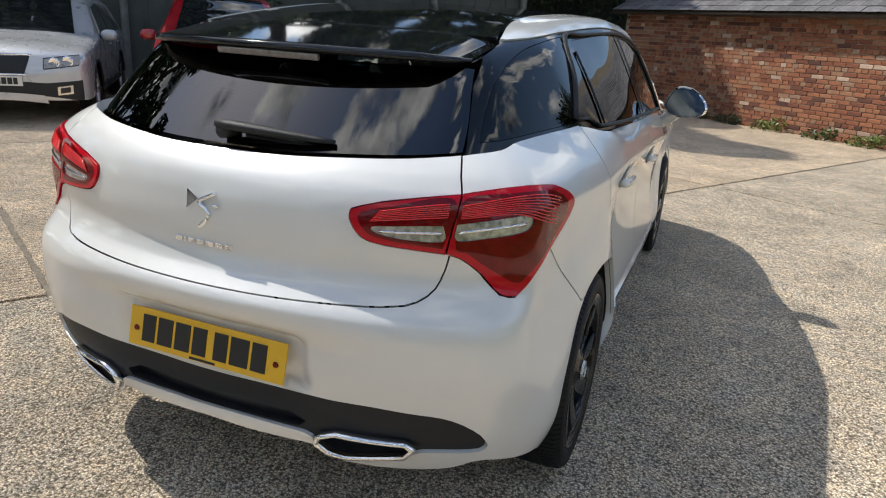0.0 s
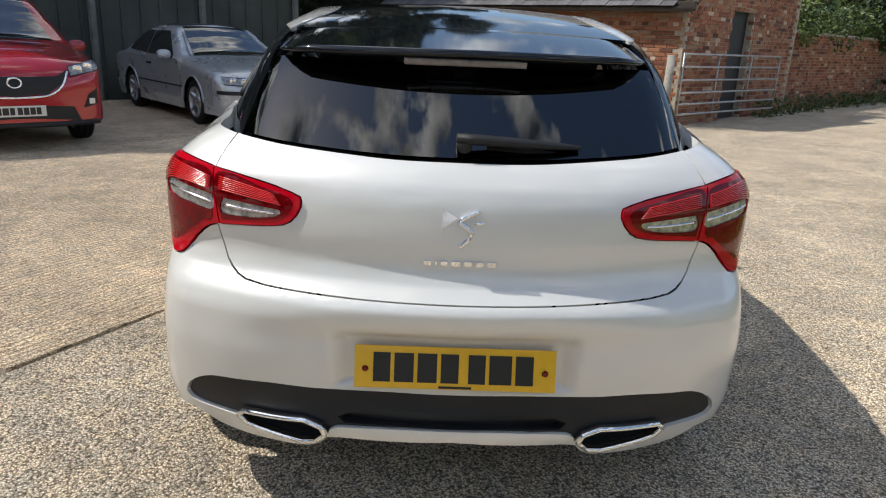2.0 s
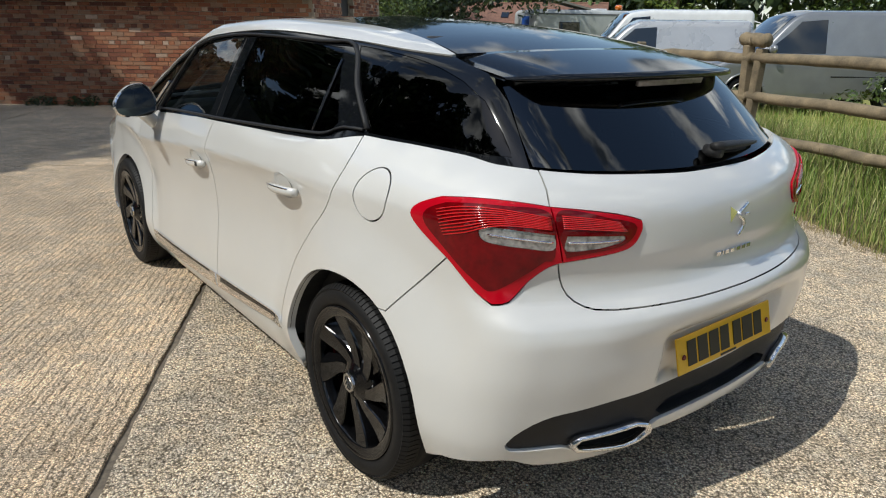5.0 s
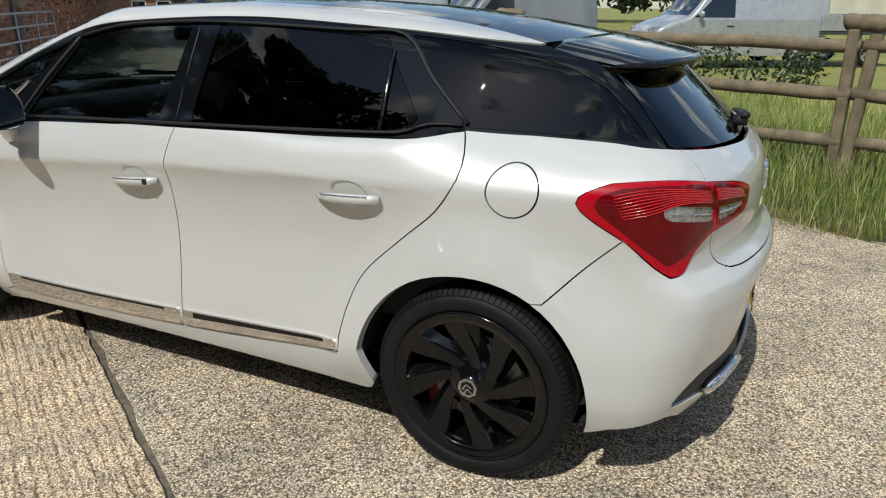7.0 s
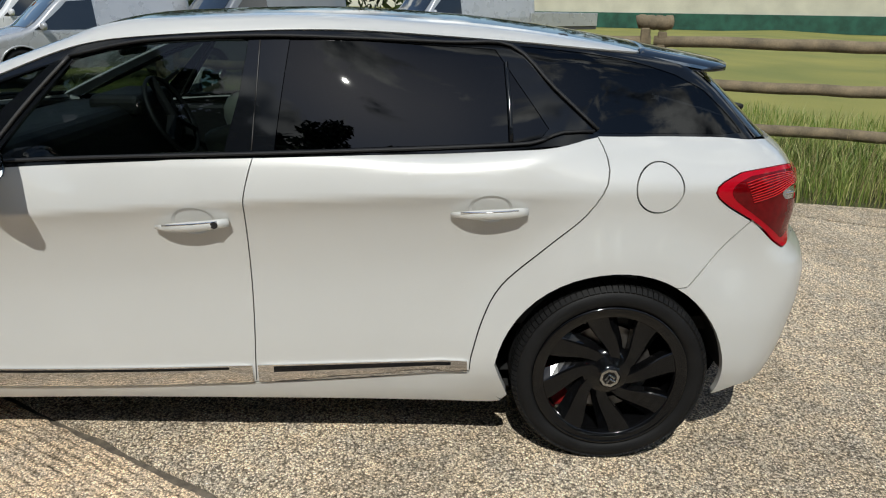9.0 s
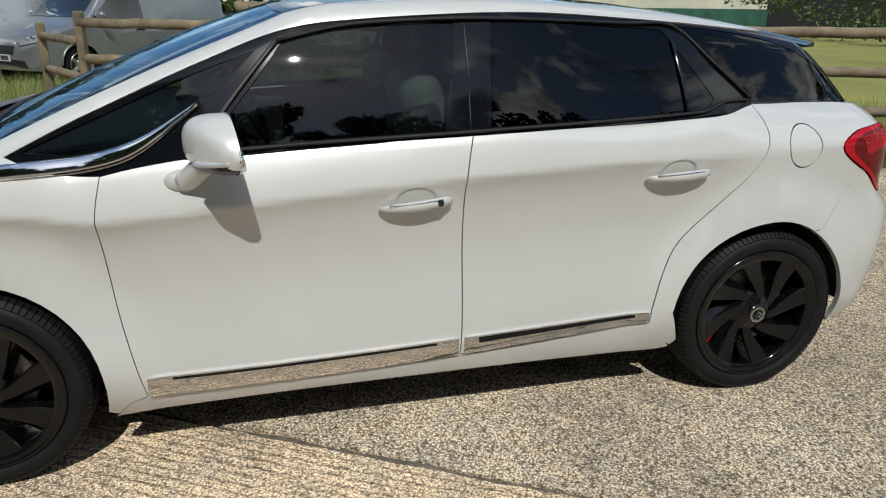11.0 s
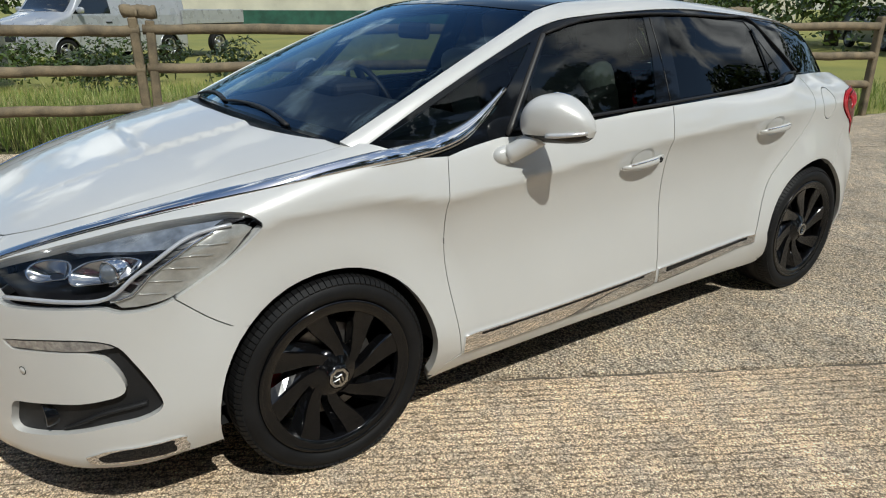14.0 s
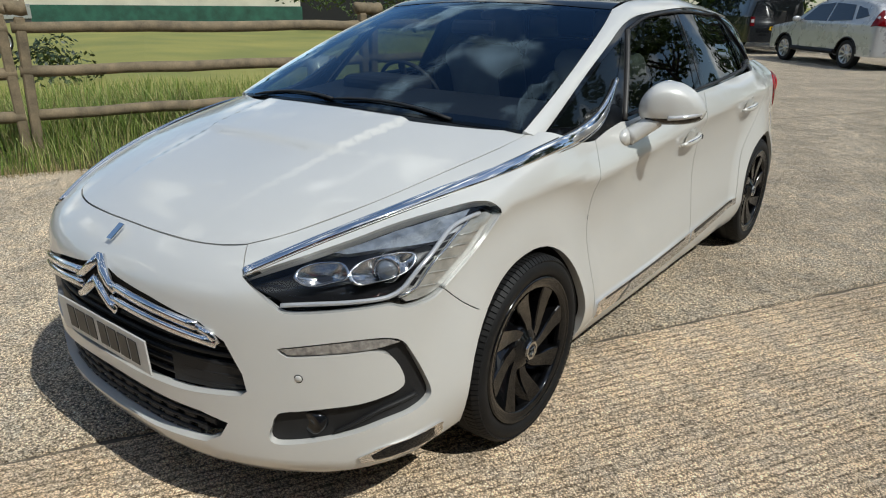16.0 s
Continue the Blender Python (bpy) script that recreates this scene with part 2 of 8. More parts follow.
def triangulate(loops, h):
    """Fills closed 2D loops (the first is the outline, the others are holes) with a fine mesh."""
    rings = []
    for lp in loops:
        r = []
        for i in range(len(lp)):
            a, b = lp[i], lp[(i + 1) % len(lp)]
            n = max(1, int(math.ceil(np.linalg.norm(b - a) / h)))
            r += [a + (b - a) * k / n for k in range(n) if np.linalg.norm(b - a) > 1e-6]
        rings.append(np.array(r))
    allb = np.vstack(rings)
    lo, hi = rings[0].min(0), rings[0].max(0)
    gx, gy = np.meshgrid(np.arange(lo[0] + h / 2, hi[0], h), np.arange(lo[1] + h / 2, hi[1], h))
    gx[1::2] += h / 2
    g = np.stack([gx.ravel(), gy.ravel()], 1)
    ok = inside(rings[0], g)
    for r in rings[1:]:
        ok &= ~inside(r, g)
    g = g[ok]
    if len(g):
        near = np.full(len(g), 9.0)
        for q in allb:
            near = np.minimum(near, np.hypot(g[:, 0] - q[0], g[:, 1] - q[1]))
        g = g[near > 0.55 * h]
    pts = np.vstack([allb, g]) if len(g) else allb
    edges, k = [], 0
    for r in rings:
        edges += [(k + i, k + (i + 1) % len(r)) for i in range(len(r))]
        k += len(r)
    from mathutils import geometry
    v, _, tris, _, _, _ = geometry.delaunay_2d_cdt([Vector(map(float, q)) for q in pts], edges, [], 0, 1e-7)
    v = np.array([tuple(q) for q in v])
    tris = np.array([t for t in tris if len(t) == 3])
    c = v[tris].mean(1)
    ok = inside(rings[0], c)
    for r in rings[1:]:
        ok &= ~inside(r, c)
    return v, tris[ok]


def boundary_loops(tris):
    count = {}
    for t in tris:
        for a, b in ((t[0], t[1]), (t[1], t[2]), (t[2], t[0])):
            count[(a, b)] = 1
    return [(a, b) for (a, b) in count if (b, a) not in count]


class Shell:
    """A smooth closed body given as a field that is positive inside. Panels are cut from it along outlines and laid on it by rays from a spine."""

    def __init__(self, field, y0, y1, z0, far=1.6):
        self.field, self.y0, self.y1, self.z0, self.far = field, y0, y1, z0, far
        self.R, self.V = 0.8, 0.85
        self.total = math.pi * self.R + (y1 - y0)

    def to_uv(self, p, base="rear"):
        p = np.atleast_2d(np.array(p, float))
        if base == "top":
            return p[:, :2].copy()
        x, y, z = np.abs(p[:, 0]), p[:, 1], p[:, 2]
        ys = np.clip(y, self.y0, self.y1)
        dy = y - ys
        rho = np.hypot(x, dy)
        s = np.where(dy < 0, np.arctan2(x, -dy) * self.R,
                     np.where(dy > 0, self.total - np.arctan2(x, dy) * self.R, math.pi / 2 * self.R + y - self.y0))
        if base == "front":
            s = self.total - s
        return np.stack([s * np.where(p[:, 0] < 0, -1, 1), np.arctan2(z - self.z0, rho) * self.V], 1)

    def rays(self, uv, base="rear"):
        if base == "top":
            return np.column_stack([uv, np.full(len(uv), self.z0)]), np.tile([0.0, 0.0, 1.0], (len(uv), 1))
        s, sg = np.abs(uv[:, 0]), np.where(uv[:, 0] < 0, -1, 1)
        if base == "front":
            s = self.total - s
        q = math.pi / 2 * self.R
        length = self.y1 - self.y0
        a = np.where(s < q, s / self.R, np.where(s > q + length, (self.total - s) / self.R, math.pi / 2))
        oy = np.where(s < q, self.y0, np.where(s > q + length, self.y1, self.y0 + s - q))
        dx, dy = np.sin(a), np.where(s < q, -np.cos(a), np.where(s > q + length, np.cos(a), 0))
        ph = uv[:, 1] / self.V
        o = np.stack([np.zeros_like(oy), oy, np.full_like(oy, self.z0)], 1)
        d = np.stack([dx * np.cos(ph) * sg, dy * np.cos(ph), np.sin(ph)], 1)
        return o, d

    def cast(self, o, d, lo=0.02, hi=None):
        lo, hi = np.full(len(o), lo), np.full(len(o), hi or self.far)
        for _ in range(21):
            m = (lo + hi) / 2
            p = o + d * m[:, None]
            ok = self.field(np.abs(p[:, 0]), p[:, 1], p[:, 2]) > 0
            lo, hi = np.where(ok, m, lo), np.where(ok, hi, m)
        return o + d * lo[:, None]

    def normal(self, p):
        e, g = 0.002, []
        for k in range(3):
            a, b = p.copy(), p.copy()
            a[:, k] += e
            b[:, k] -= e
            g.append(self.field(np.abs(b[:, 0]), b[:, 1], b[:, 2]) - self.field(np.abs(a[:, 0]), a[:, 1], a[:, 2]))
        g = np.stack(g, 1)
        return g / np.maximum(np.linalg.norm(g, axis=1), 1e-9)[:, None]

    def lay(self, p, out=0.0):
        """The nearest place of the body along its own ray, lifted by out; works for x < 0 too."""
        sg = -1 if p[0] < 0 else 1
        o, d = self.rays(self.to_uv([(abs(p[0]), p[1], p[2])]))
        q = self.cast(o, d)
        n = self.normal(q)
        return (q + n * out)[0] * np.array([sg, 1, 1]), n[0] * np.array([sg, 1, 1])

    def side(self, y, z):
        return self.cast(np.array([[0.0, y, z]]), np.array([[1.0, 0, 0]]))[0]

    def rear(self, x, z, y=None):
        return self.cast(np.array([[x, self.y0 if y is None else y, z]]), np.array([[0.0, -1, 0]]))[0]

    def front(self, x, z, y=None):
        return self.cast(np.array([[x, self.y1 if y is None else y, z]]), np.array([[0.0, 1, 0]]))[0]

    def top(self, x, y, z=None):
        return self.cast(np.array([[x, y, self.z0 if z is None else z]]), np.array([[0.0, 0, 1]]))[0]

    def panel(self, name, outline, material, parent, holes=(), base="rear", gap=0.002, depth=0.014, raised=0.0, h=0.03, mirror=False, label="", flat=False):
        loops = []
        for i, lp in enumerate([outline, *holes]):
            q = self.to_uv(np.array(lp), base)
            keep = [k for k in range(len(q)) if np.linalg.norm(q[k] - q[k - 1]) > 0.0015]
            q = q[keep]
            area = 0.5 * np.sum(q[:, 0] * np.roll(q[:, 1], -1) - np.roll(q[:, 0], -1) * q[:, 1])
            if area < 0:
                q = q[::-1]
            t = np.roll(q, -1, 0) - np.roll(q, 1, 0)
            nrm = np.stack([-t[:, 1], t[:, 0]], 1) / np.maximum(np.linalg.norm(t, axis=1), 1e-9)[:, None]
            q = q + nrm * (gap if i == 0 else -gap)
            loops.append(q)
        uv, tris = triangulate(loops, h)
        o, d = self.rays(uv, base)
        p = self.cast(o, d)
        nv = self.normal(p)
        p = p + nv * raised
        tri_n = np.cross(p[tris[:, 1]] - p[tris[:, 0]], p[tris[:, 2]] - p[tris[:, 0]])
        flip = np.sum(tri_n * nv[tris[:, 0]], 1) < 0
        tris[flip] = tris[flip][:, ::-1]
        verts, norms, faces = [*p], [*nv], [tuple(t) for t in tris]
        rim = boundary_loops(tris)
        ring = {}
        for a, b in rim:
            ring.setdefault(a, [None, None])[1] = b
            ring.setdefault(b, [None, None])[0] = a
        idx = {}
        for a, (prv, nxt) in ring.items():
            tang = p[nxt if nxt is not None else a] - p[prv if prv is not None else a]
            out = np.cross(tang, nv[a])
            out = out / max(np.linalg.norm(out), 1e-9)
            idx[a] = len(verts)
            verts += [p[a], p[a] - nv[a] * depth]
            norms += [out, out]
        for a, b in rim:
            faces.append((idx[b], idx[a], idx[a] + 1, idx[b] + 1))
        verts, norms = np.array(verts), np.array(norms)
        obs = [mesh_ob(name, verts, faces, material, parent, label, normals=None if flat else norms)]
        if mirror:
            fx = np.array([-1, 1, 1])
            obs.append(mesh_ob(name, verts * fx, [f[::-1] for f in faces], material, parent, label, normals=None if flat else norms * fx))
        return obs


def text_bars(parent, m, widths, height, material, depth=0.002):
    """Writing that is not spelled out: one plain bar a character."""
    x = -sum(w + 0.010 for w in widths) / 2
    for w in widths:
        if w > 0.02:
            part("character_bar", box_bm(w, depth, height, m @ Matrix.Translation((x + w / 2, 0, 0))), material, parent)
        x += w + 0.010

# ---- the white car ----
AXLE = 1.3635
car = thing("hatchback_car", pose(0, 0, 0), "pearl white five-door hatchback with black roof parked on concrete", "car")

crease = spline([(-2.2, 0.98), (-1.5, 0.97), (-1.05, 0.968), (-0.18, 0.937), (0.42, 0.894), (0.80, 0.862), (0.95, 0.855), (1.10, 0.880), (1.25, 0.892), (1.45, 0.885), (1.7, 0.83), (2.2, 0.76)])
plan = spline([(-2.3, 0.72), (-2.0, 0.795), (-1.85, 0.818), (-1.65, 0.850), (-1.46, 0.876), (-1.25, 0.897), (-1.0, 0.910), (-0.2, 0.914), (0.5, 0.912), (0.95, 0.904), (1.2, 0.896), (1.40, 0.890), (1.6, 0.884), (1.85, 0.876), (2.1, 0.86), (2.4, 0.84)])
belt = spline([(-2.1, 1.095), (-1.87, 1.112), (-1.6, 1.135), (-1.3, 1.136), (-1.2, 1.127), (-0.95, 1.100), (-0.2, 1.068), (0.59, 1.037), (0.92, 1.000), (1.2, 1.03)])
sill = spline([(0.05, 0.20), (0.12, 0.11), (0.18, 0.055), (0.24, 0.022), (0.30, 0.006), (0.36, 0.0), (1.2, 0.0)])
nose = spline([(0.08, -0.30), (0.15, -0.12), (0.20, -0.03), (0.25, 0.0), (0.32, 0.004), (0.45, 0.004), (0.58, 0.0), (0.66, -0.004), (0.72, -0.014), (0.76, -0.034), (0.80, -0.078), (0.843, -0.150), (0.90, -0.28), (1.0, -0.6)])
tail = spline([(0.06, 0.30), (0.14, 0.12), (0.20, 0.05), (0.25, 0.01), (0.31, -0.020), (0.38, -0.045), (0.47, -0.065), (0.58, -0.082), (0.66, -0.084), (0.71, -0.070), (0.745, -0.038), (0.775, -0.012), (0.82, 0.0), (0.88, -0.006), (0.95, 0.0), (1.0, 0.014), (1.05, 0.055), (1.09, 0.115), (1.15, 0.24), (1.3, 0.6)])
bonnet = spline([(0.6, 1.30), (1.0, 1.19), (1.25, 1.115), (1.40, 1.083), (1.6, 1.040), (1.8, 0.992), (1.95, 0.952), (2.1, 0.902), (2.2, 0.857), (2.28, 0.812), (2.4, 0.70)])


def body_field(X, y, z):
    d = z - crease(y)
    strong = step01(-1.35, -0.9, y) * (1 - 0.55 * step01(1.45, 1.75, y)) + 0.2 * step01(0.7, 0.95, y) * (1 - step01(1.2, 1.5, y))
    rise = 0.004 * np.logaddexp(0, d / 0.004)
    dd = 0.004 * np.logaddexp(0, -d / 0.004)
    lean = 3.6 * step01(-1.0, -1.45, y) + 1.6 * step01(-1.45, -1.7, y)
    up = 0.26 * rise + (0.85 + lean) * rise * rise
    low = strong * (0.044 * (1 - np.exp(-dd / 0.09)) - 0.036 * step01(0.20, 0.62, dd))
    rr = np.hypot(y + AXLE, z - 0.325)
    rf = np.hypot(y - AXLE, z - 0.325)
    flare = 0.034 * (1 - step01(0.36, 0.60, rr)) + 0.030 * (1 - step01(0.36, 0.58, rf))
    flare = flare * (0.25 + 0.75 * step01(0.20, 0.42, z))
    swell = 0.030 * (1 - step01(0.50, 0.82, z)) * (step01(-1.45, -1.8, y) + 0.4 * step01(1.5, 1.8, y))
    fs = plan(y) - up - low + flare + swell - sill(z) - X
    ff = 2.360 - 0.576 * X ** 2.96 + nose(z) - y
    recess = 0.055 * (1 - step01(0.12, 0.66, X)) * step01(0.34, 0.47, z) * (1 - step01(0.60, 0.73, z)) + 0.032 * (1 - step01(0.274, 0.335, X)) * step01(0.468, 0.494, z) * (1 - step01(0.606, 0.655, z))
    fr = y - (-2.126 + 0.353 * X ** 2.25 + tail(z) + recess)
    ridge = 0.013 * (1 - step01(0.0, 0.024, X - 0.30 - 0.13 * (1.9 - y))) * step01(2.2, 1.9, y)
    tz = np.where(y > 1.0, bonnet(y) - 0.115 * X * X - 0.05 * X ** 6 + ridge, 9)
    shoulder = belt(y) + 0.012 + 0.05 * step01(-1.0, -1.4, y) + 0.012 * step01(-1.25, -1.05, y) + 0.040 * step01(-0.85, -0.30, y) - 0.16 * np.maximum(X - 0.62, 0)
    tz = np.where(y > 1.0, tz, shoulder)
    f = smin(smin(fs, ff, 0.10), fr, 0.09)
    return smin(f, tz - z, 0.05)


body = Shell(body_field, -1.45, 1.45, 0.70)

roofline = spline([(-1.95, 1.305), (-1.84, 1.327), (-1.5, 1.392), (-1.2, 1.440), (-0.8, 1.482), (-0.3, 1.503), (0.2, 1.487), (0.5, 1.458), (0.8, 1.42)])
cabin_w = spline([(-1.95, 0.55), (-1.83, 0.607), (-1.64, 0.672), (-1.43, 0.728), (-1.16, 0.785), (-0.8, 0.832), (-0.4, 0.857), (0.0, 0.861), (0.5, 0.853), (0.9, 0.838), (1.2, 0.802), (1.4, 0.77)])


def cabin_field(X, y, z):
    dz = z - belt(np.minimum(y, 0.9))
    w = step01(-1.0, -0.2, y)
    fs = cabin_w(y) - (0.50 - 0.09 * w) * dz - (0.35 - 0.10 * w) * np.maximum(dz, 0) ** 2 - X
    top = roofline(y) - (0.10 - 0.025 * w) * X * X - z
    screen = (1.085 + 0.40 * (1.36 - y) + 0.02 * np.sin(np.clip((1.36 - y) / 0.94, 0, 1) * math.pi) - 0.148 * X * X - z) * 0.9
    glass_r = y - (-2.0 + 1.10 * (z - 1.10) + 0.40 * X ** 2.3)
    return smin(smin(smin(fs, top, 0.07 - 0.03 * w), screen, 0.03), glass_r, 0.06)


cabin = Shell(cabin_field, -1.25, 0.25, 1.02)

S, B, F, T = body.side, body.rear, body.front, body.top
C = cabin.side


def arc(yc, zc, r, a0, a1, n=28, flat_at=None):
    out = []
    for i in range(n + 1):
        a = radians(a0 + (a1 - a0) * i / n)
        out.append(S(yc + r * math.cos(a), zc + r * math.sin(a)))
    return out


ARCH_R, ARCH_F = 0.388, 0.376
rear_arch = arc(-AXLE + 0.01, 0.325, ARCH_R, 192, 10)       # from behind the wheel, over it, to its front
front_arch = arc(AXLE, 0.315, ARCH_F, 197, -15)

# shut lines
door_rear = [S(-0.885, 0.36), *curve([S(-0.89, 0.41), S(-0.925, 0.54), S(-0.985, 0.66), S(-1.119, 0.79), S(-1.24, 0.90), S(-1.302, 1.0), S(-1.305, 1.07), S(-1.282, 1.125)])]
door_mid = curve([S(-0.165, 0.300), S(-0.172, 0.5), S(-0.172, 0.8), S(-0.178, 0.95), S(-0.205, 1.066)])
door_front = curve([S(0.872, 0.262), S(0.893, 0.38), S(0.925, 0.58), S(0.937, 0.78), S(0.936, 0.88), S(0.915, 0.985)])

lamp_up = [(0.400, -2.073, 0.968), (0.47, -2.05, 0.990), (0.643, -1.972, 1.018), (0.72, -1.87, 1.022), (0.787, -1.731, 1.014)]
lamp_front = [(0.787, -1.731, 1.014), (0.822, -1.672, 0.992), (0.834, -1.649, 0.962), (0.838, -1.69, 0.925), (0.825, -1.80, 0.862), (0.80, -1.875, 0.795), (0.776, -1.916, 0.766)]
lamp_low = [(0.776, -1.916, 0.766), (0.745, -1.945, 0.775), (0.705, -1.97, 0.83), (0.665, -2.0, 0.868), (0.634, -2.018, 0.878)]
lamp_in = [(0.634, -2.018, 0.878), (0.48, -2.06, 0.888), (0.425, -2.075, 0.905), (0.398, -2.078, 0.945), (0.400, -2.073, 0.968)]
lamp_split = [(0.634, -2.018, 0.878), (0.638, -2.0, 0.95), (0.643, -1.972, 1.018)]
gate_low = [B(0.634, 0.878), B(0.624, 0.83), B(0.608, 0.785), B(0.575, 0.755), B(0.50, 0.741), B(0.25, 0.735), B(0.0, 0.733)]
gate_top = [B(0.643, 1.018), B(0.626, 1.055), B(0.604, 1.096)]
screen_low = [B(0.604, 1.096), B(0.45, 1.081), B(0.2, 1.068), B(0.0, 1.066)]


def flipx(pts):
    return [np.array(p) * np.array([-1, 1, 1]) for p in pts[::-1]]


# rear bumper with its dark lower insert and two tailpipe openings
bumper_foot = [(0.0, -2.155, 0.331), (0.30, -2.125, 0.320), (0.345, -2.11, 0.300), (0.394, -2.081, 0.262), (0.546, -2.027, 0.250), (0.66, -1.98, 0.268), (0.761, -1.956, 0.298), (0.84, -1.80, 0.285)]
half = curve(bumper_foot) + rear_arch[0:12] + curve([S(-1.585, 0.662), S(-1.68, 0.765), S(-1.79, 0.872)]) + curve(lamp_front[4:]) + curve(lamp_low) + curve(gate_low)
insert_up = [(0.0, -2.135, 0.462), (0.30, -2.127, 0.463), (0.367, -2.12, 0.464), (0.49, -2.106, 0.467), (0.60, -2.075, 0.459), (0.66, -2.05, 0.451), (0.705, -2.02, 0.431), (0.745, -1.99, 0.396), (0.761, -1.972, 0.362)]
insert_dn = [(0.761, -1.972, 0.358), (0.745, -1.975, 0.339), (0.69, -2.0, 0.334), (0.61, -2.04, 0.330), (0.562, -2.05, 0.314), (0.413, -2.09, 0.282), (0.365, -2.105, 0.296), (0.335, -2.125, 0.330), (0.310, -2.138, 0.358), (0.15, -2.156, 0.370), (0.0, -2.16, 0.371)]
insert = curve(insert_up) + curve(insert_dn)
insert_full = insert + flipx(insert)
body.panel("rear_bumper", half[:-1] + flipx(half), PEARL, car, holes=[insert_full], depth=0.02, h=0.014)
pipe = [(0.590, -2.055, 0.345), (0.562, -2.05, 0.318), (0.41, -2.09, 0.293), (0.368, -2.105, 0.303), (0.340, -2.125, 0.335), (0.350, -2.13, 0.358), (0.395, -2.12, 0.374), (0.570, -2.068, 0.364)]
grille_low = [(0.0, -2.15, 0.408), (0.26, -2.14, 0.406), (0.305, -2.13, 0.388), (0.285, -2.13, 0.375), (0.0, -2.15, 0.378)]
body.panel("bumper_insert", insert_full, PLASTIC, car, holes=[pipe, flipx(pipe), grille_low + flipx(grille_low)], gap=0.001, raised=-0.010, depth=0.05, label="textured black lower bumper insert")
for sgn in (1, -1):
    ring = [np.array(p) + (np.array(q) - np.array(p)) * k / 4 for p, q in zip(pipe, [*pipe[1:], pipe[0]]) for k in range(4)] + [np.array(pipe[0])]
    path = [body.lay((p[0] * sgn, p[1], p[2]), 0.004)[0] for p in ring]
    v, f = sweep([tuple(p) for p in path], 0.0085, 8, True, 1.8, up=(0, 1, 0))
    mesh_ob("tailpipe_trim", v, f, CHROME, car, "chrome tailpipe trim", smooth=True)
    body.panel("tailpipe_bore", pipe if sgn > 0 else flipx(pipe), GAP, car, raised=-0.035, gap=0.0, depth=0.01)
body.panel("lower_grille", grille_low + flipx(grille_low), LAMP_DARK, car, raised=-0.045, gap=-0.003, depth=0.01)
part("tow_tag", box_bm(0.028, 0.004, 0.010, pose(0.0, -2.09, 0.300)), GREY_PLASTIC, car)

# tailgate with its glass, and the dark seam behind the panels
gate = curve(gate_low[::-1]) + curve(lamp_in[:1] + lamp_in) + curve(lamp_up[:3]) + curve(gate_top) + curve(screen_low)
tailgate = body.panel("tailgate", gate[:-1] + flipx(gate), PEARL, car, gap=0.002, h=0.014)[0]


# tail lamps: an outer one on each wing and an inner one on the tailgate
CLEAR_BAND_OUT = [(0.650, -2.0, 0.952), (0.70, -1.955, 0.958), (0.762, -1.87, 0.960), (0.755, -1.875, 0.925), (0.70, -1.955, 0.915), (0.650, -2.0, 0.912)]
CLEAR_BAND_IN = [(0.626, -2.02, 0.950), (0.52, -2.055, 0.940), (0.455, -2.07, 0.932), (0.47, -2.07, 0.917), (0.54, -2.05, 0.907), (0.626, -2.02, 0.910)]
INNER_OUT = [(0.785, -1.755, 1.000), (0.815, -1.705, 0.978), (0.822, -1.705, 0.945), (0.815, -1.79, 0.885), (0.792, -1.875, 0.822), (0.772, -1.912, 0.802), (0.718, -1.965, 0.850), (0.675, -1.995, 0.886), (0.652, -2.005, 0.894), (0.655, -1.985, 1.004), (0.72, -1.885, 1.008)]
INNER_IN = [(0.625, -2.02, 0.892), (0.50, -2.055, 0.901), (0.445, -2.07, 0.915), (0.422, -2.075, 0.942), (0.426, -2.07, 0.962), (0.49, -2.045, 0.980), (0.628, -1.985, 1.004)]
RIB_OUT = ([(0.800, -1.735, 0.985), (0.765, -1.80, 0.997), (0.72, -1.885, 1.000), (0.656, -1.985, 0.996)], [(0.812, -1.775, 0.925), (0.785, -1.835, 0.940), (0.74, -1.905, 0.966), (0.656, -1.995, 0.964)])
RIB_IN = ([(0.620, -1.99, 0.996), (0.55, -2.02, 0.985), (0.47, -2.055, 0.970)], [(0.620, -2.0, 0.962), (0.54, -2.04, 0.955), (0.45, -2.07, 0.944)])


def lamp_ribs(owner, guides, sgn, count, r):
    hi, lo = (np.array(g, float) for g in guides)
    for k in range(count):
        t = (k + 0.5) / count
        path = [body.lay((p[0] * sgn, p[1], p[2]), 0.0085)[0] for p in curve([*(hi + (lo - hi) * t)], 0.02)]
        v, f = sweep([tuple(p) for p in path], r, 6, True, 1.0)
        mesh_ob("light_bar", v, f, BRIGHT_RED, owner, smooth=True)


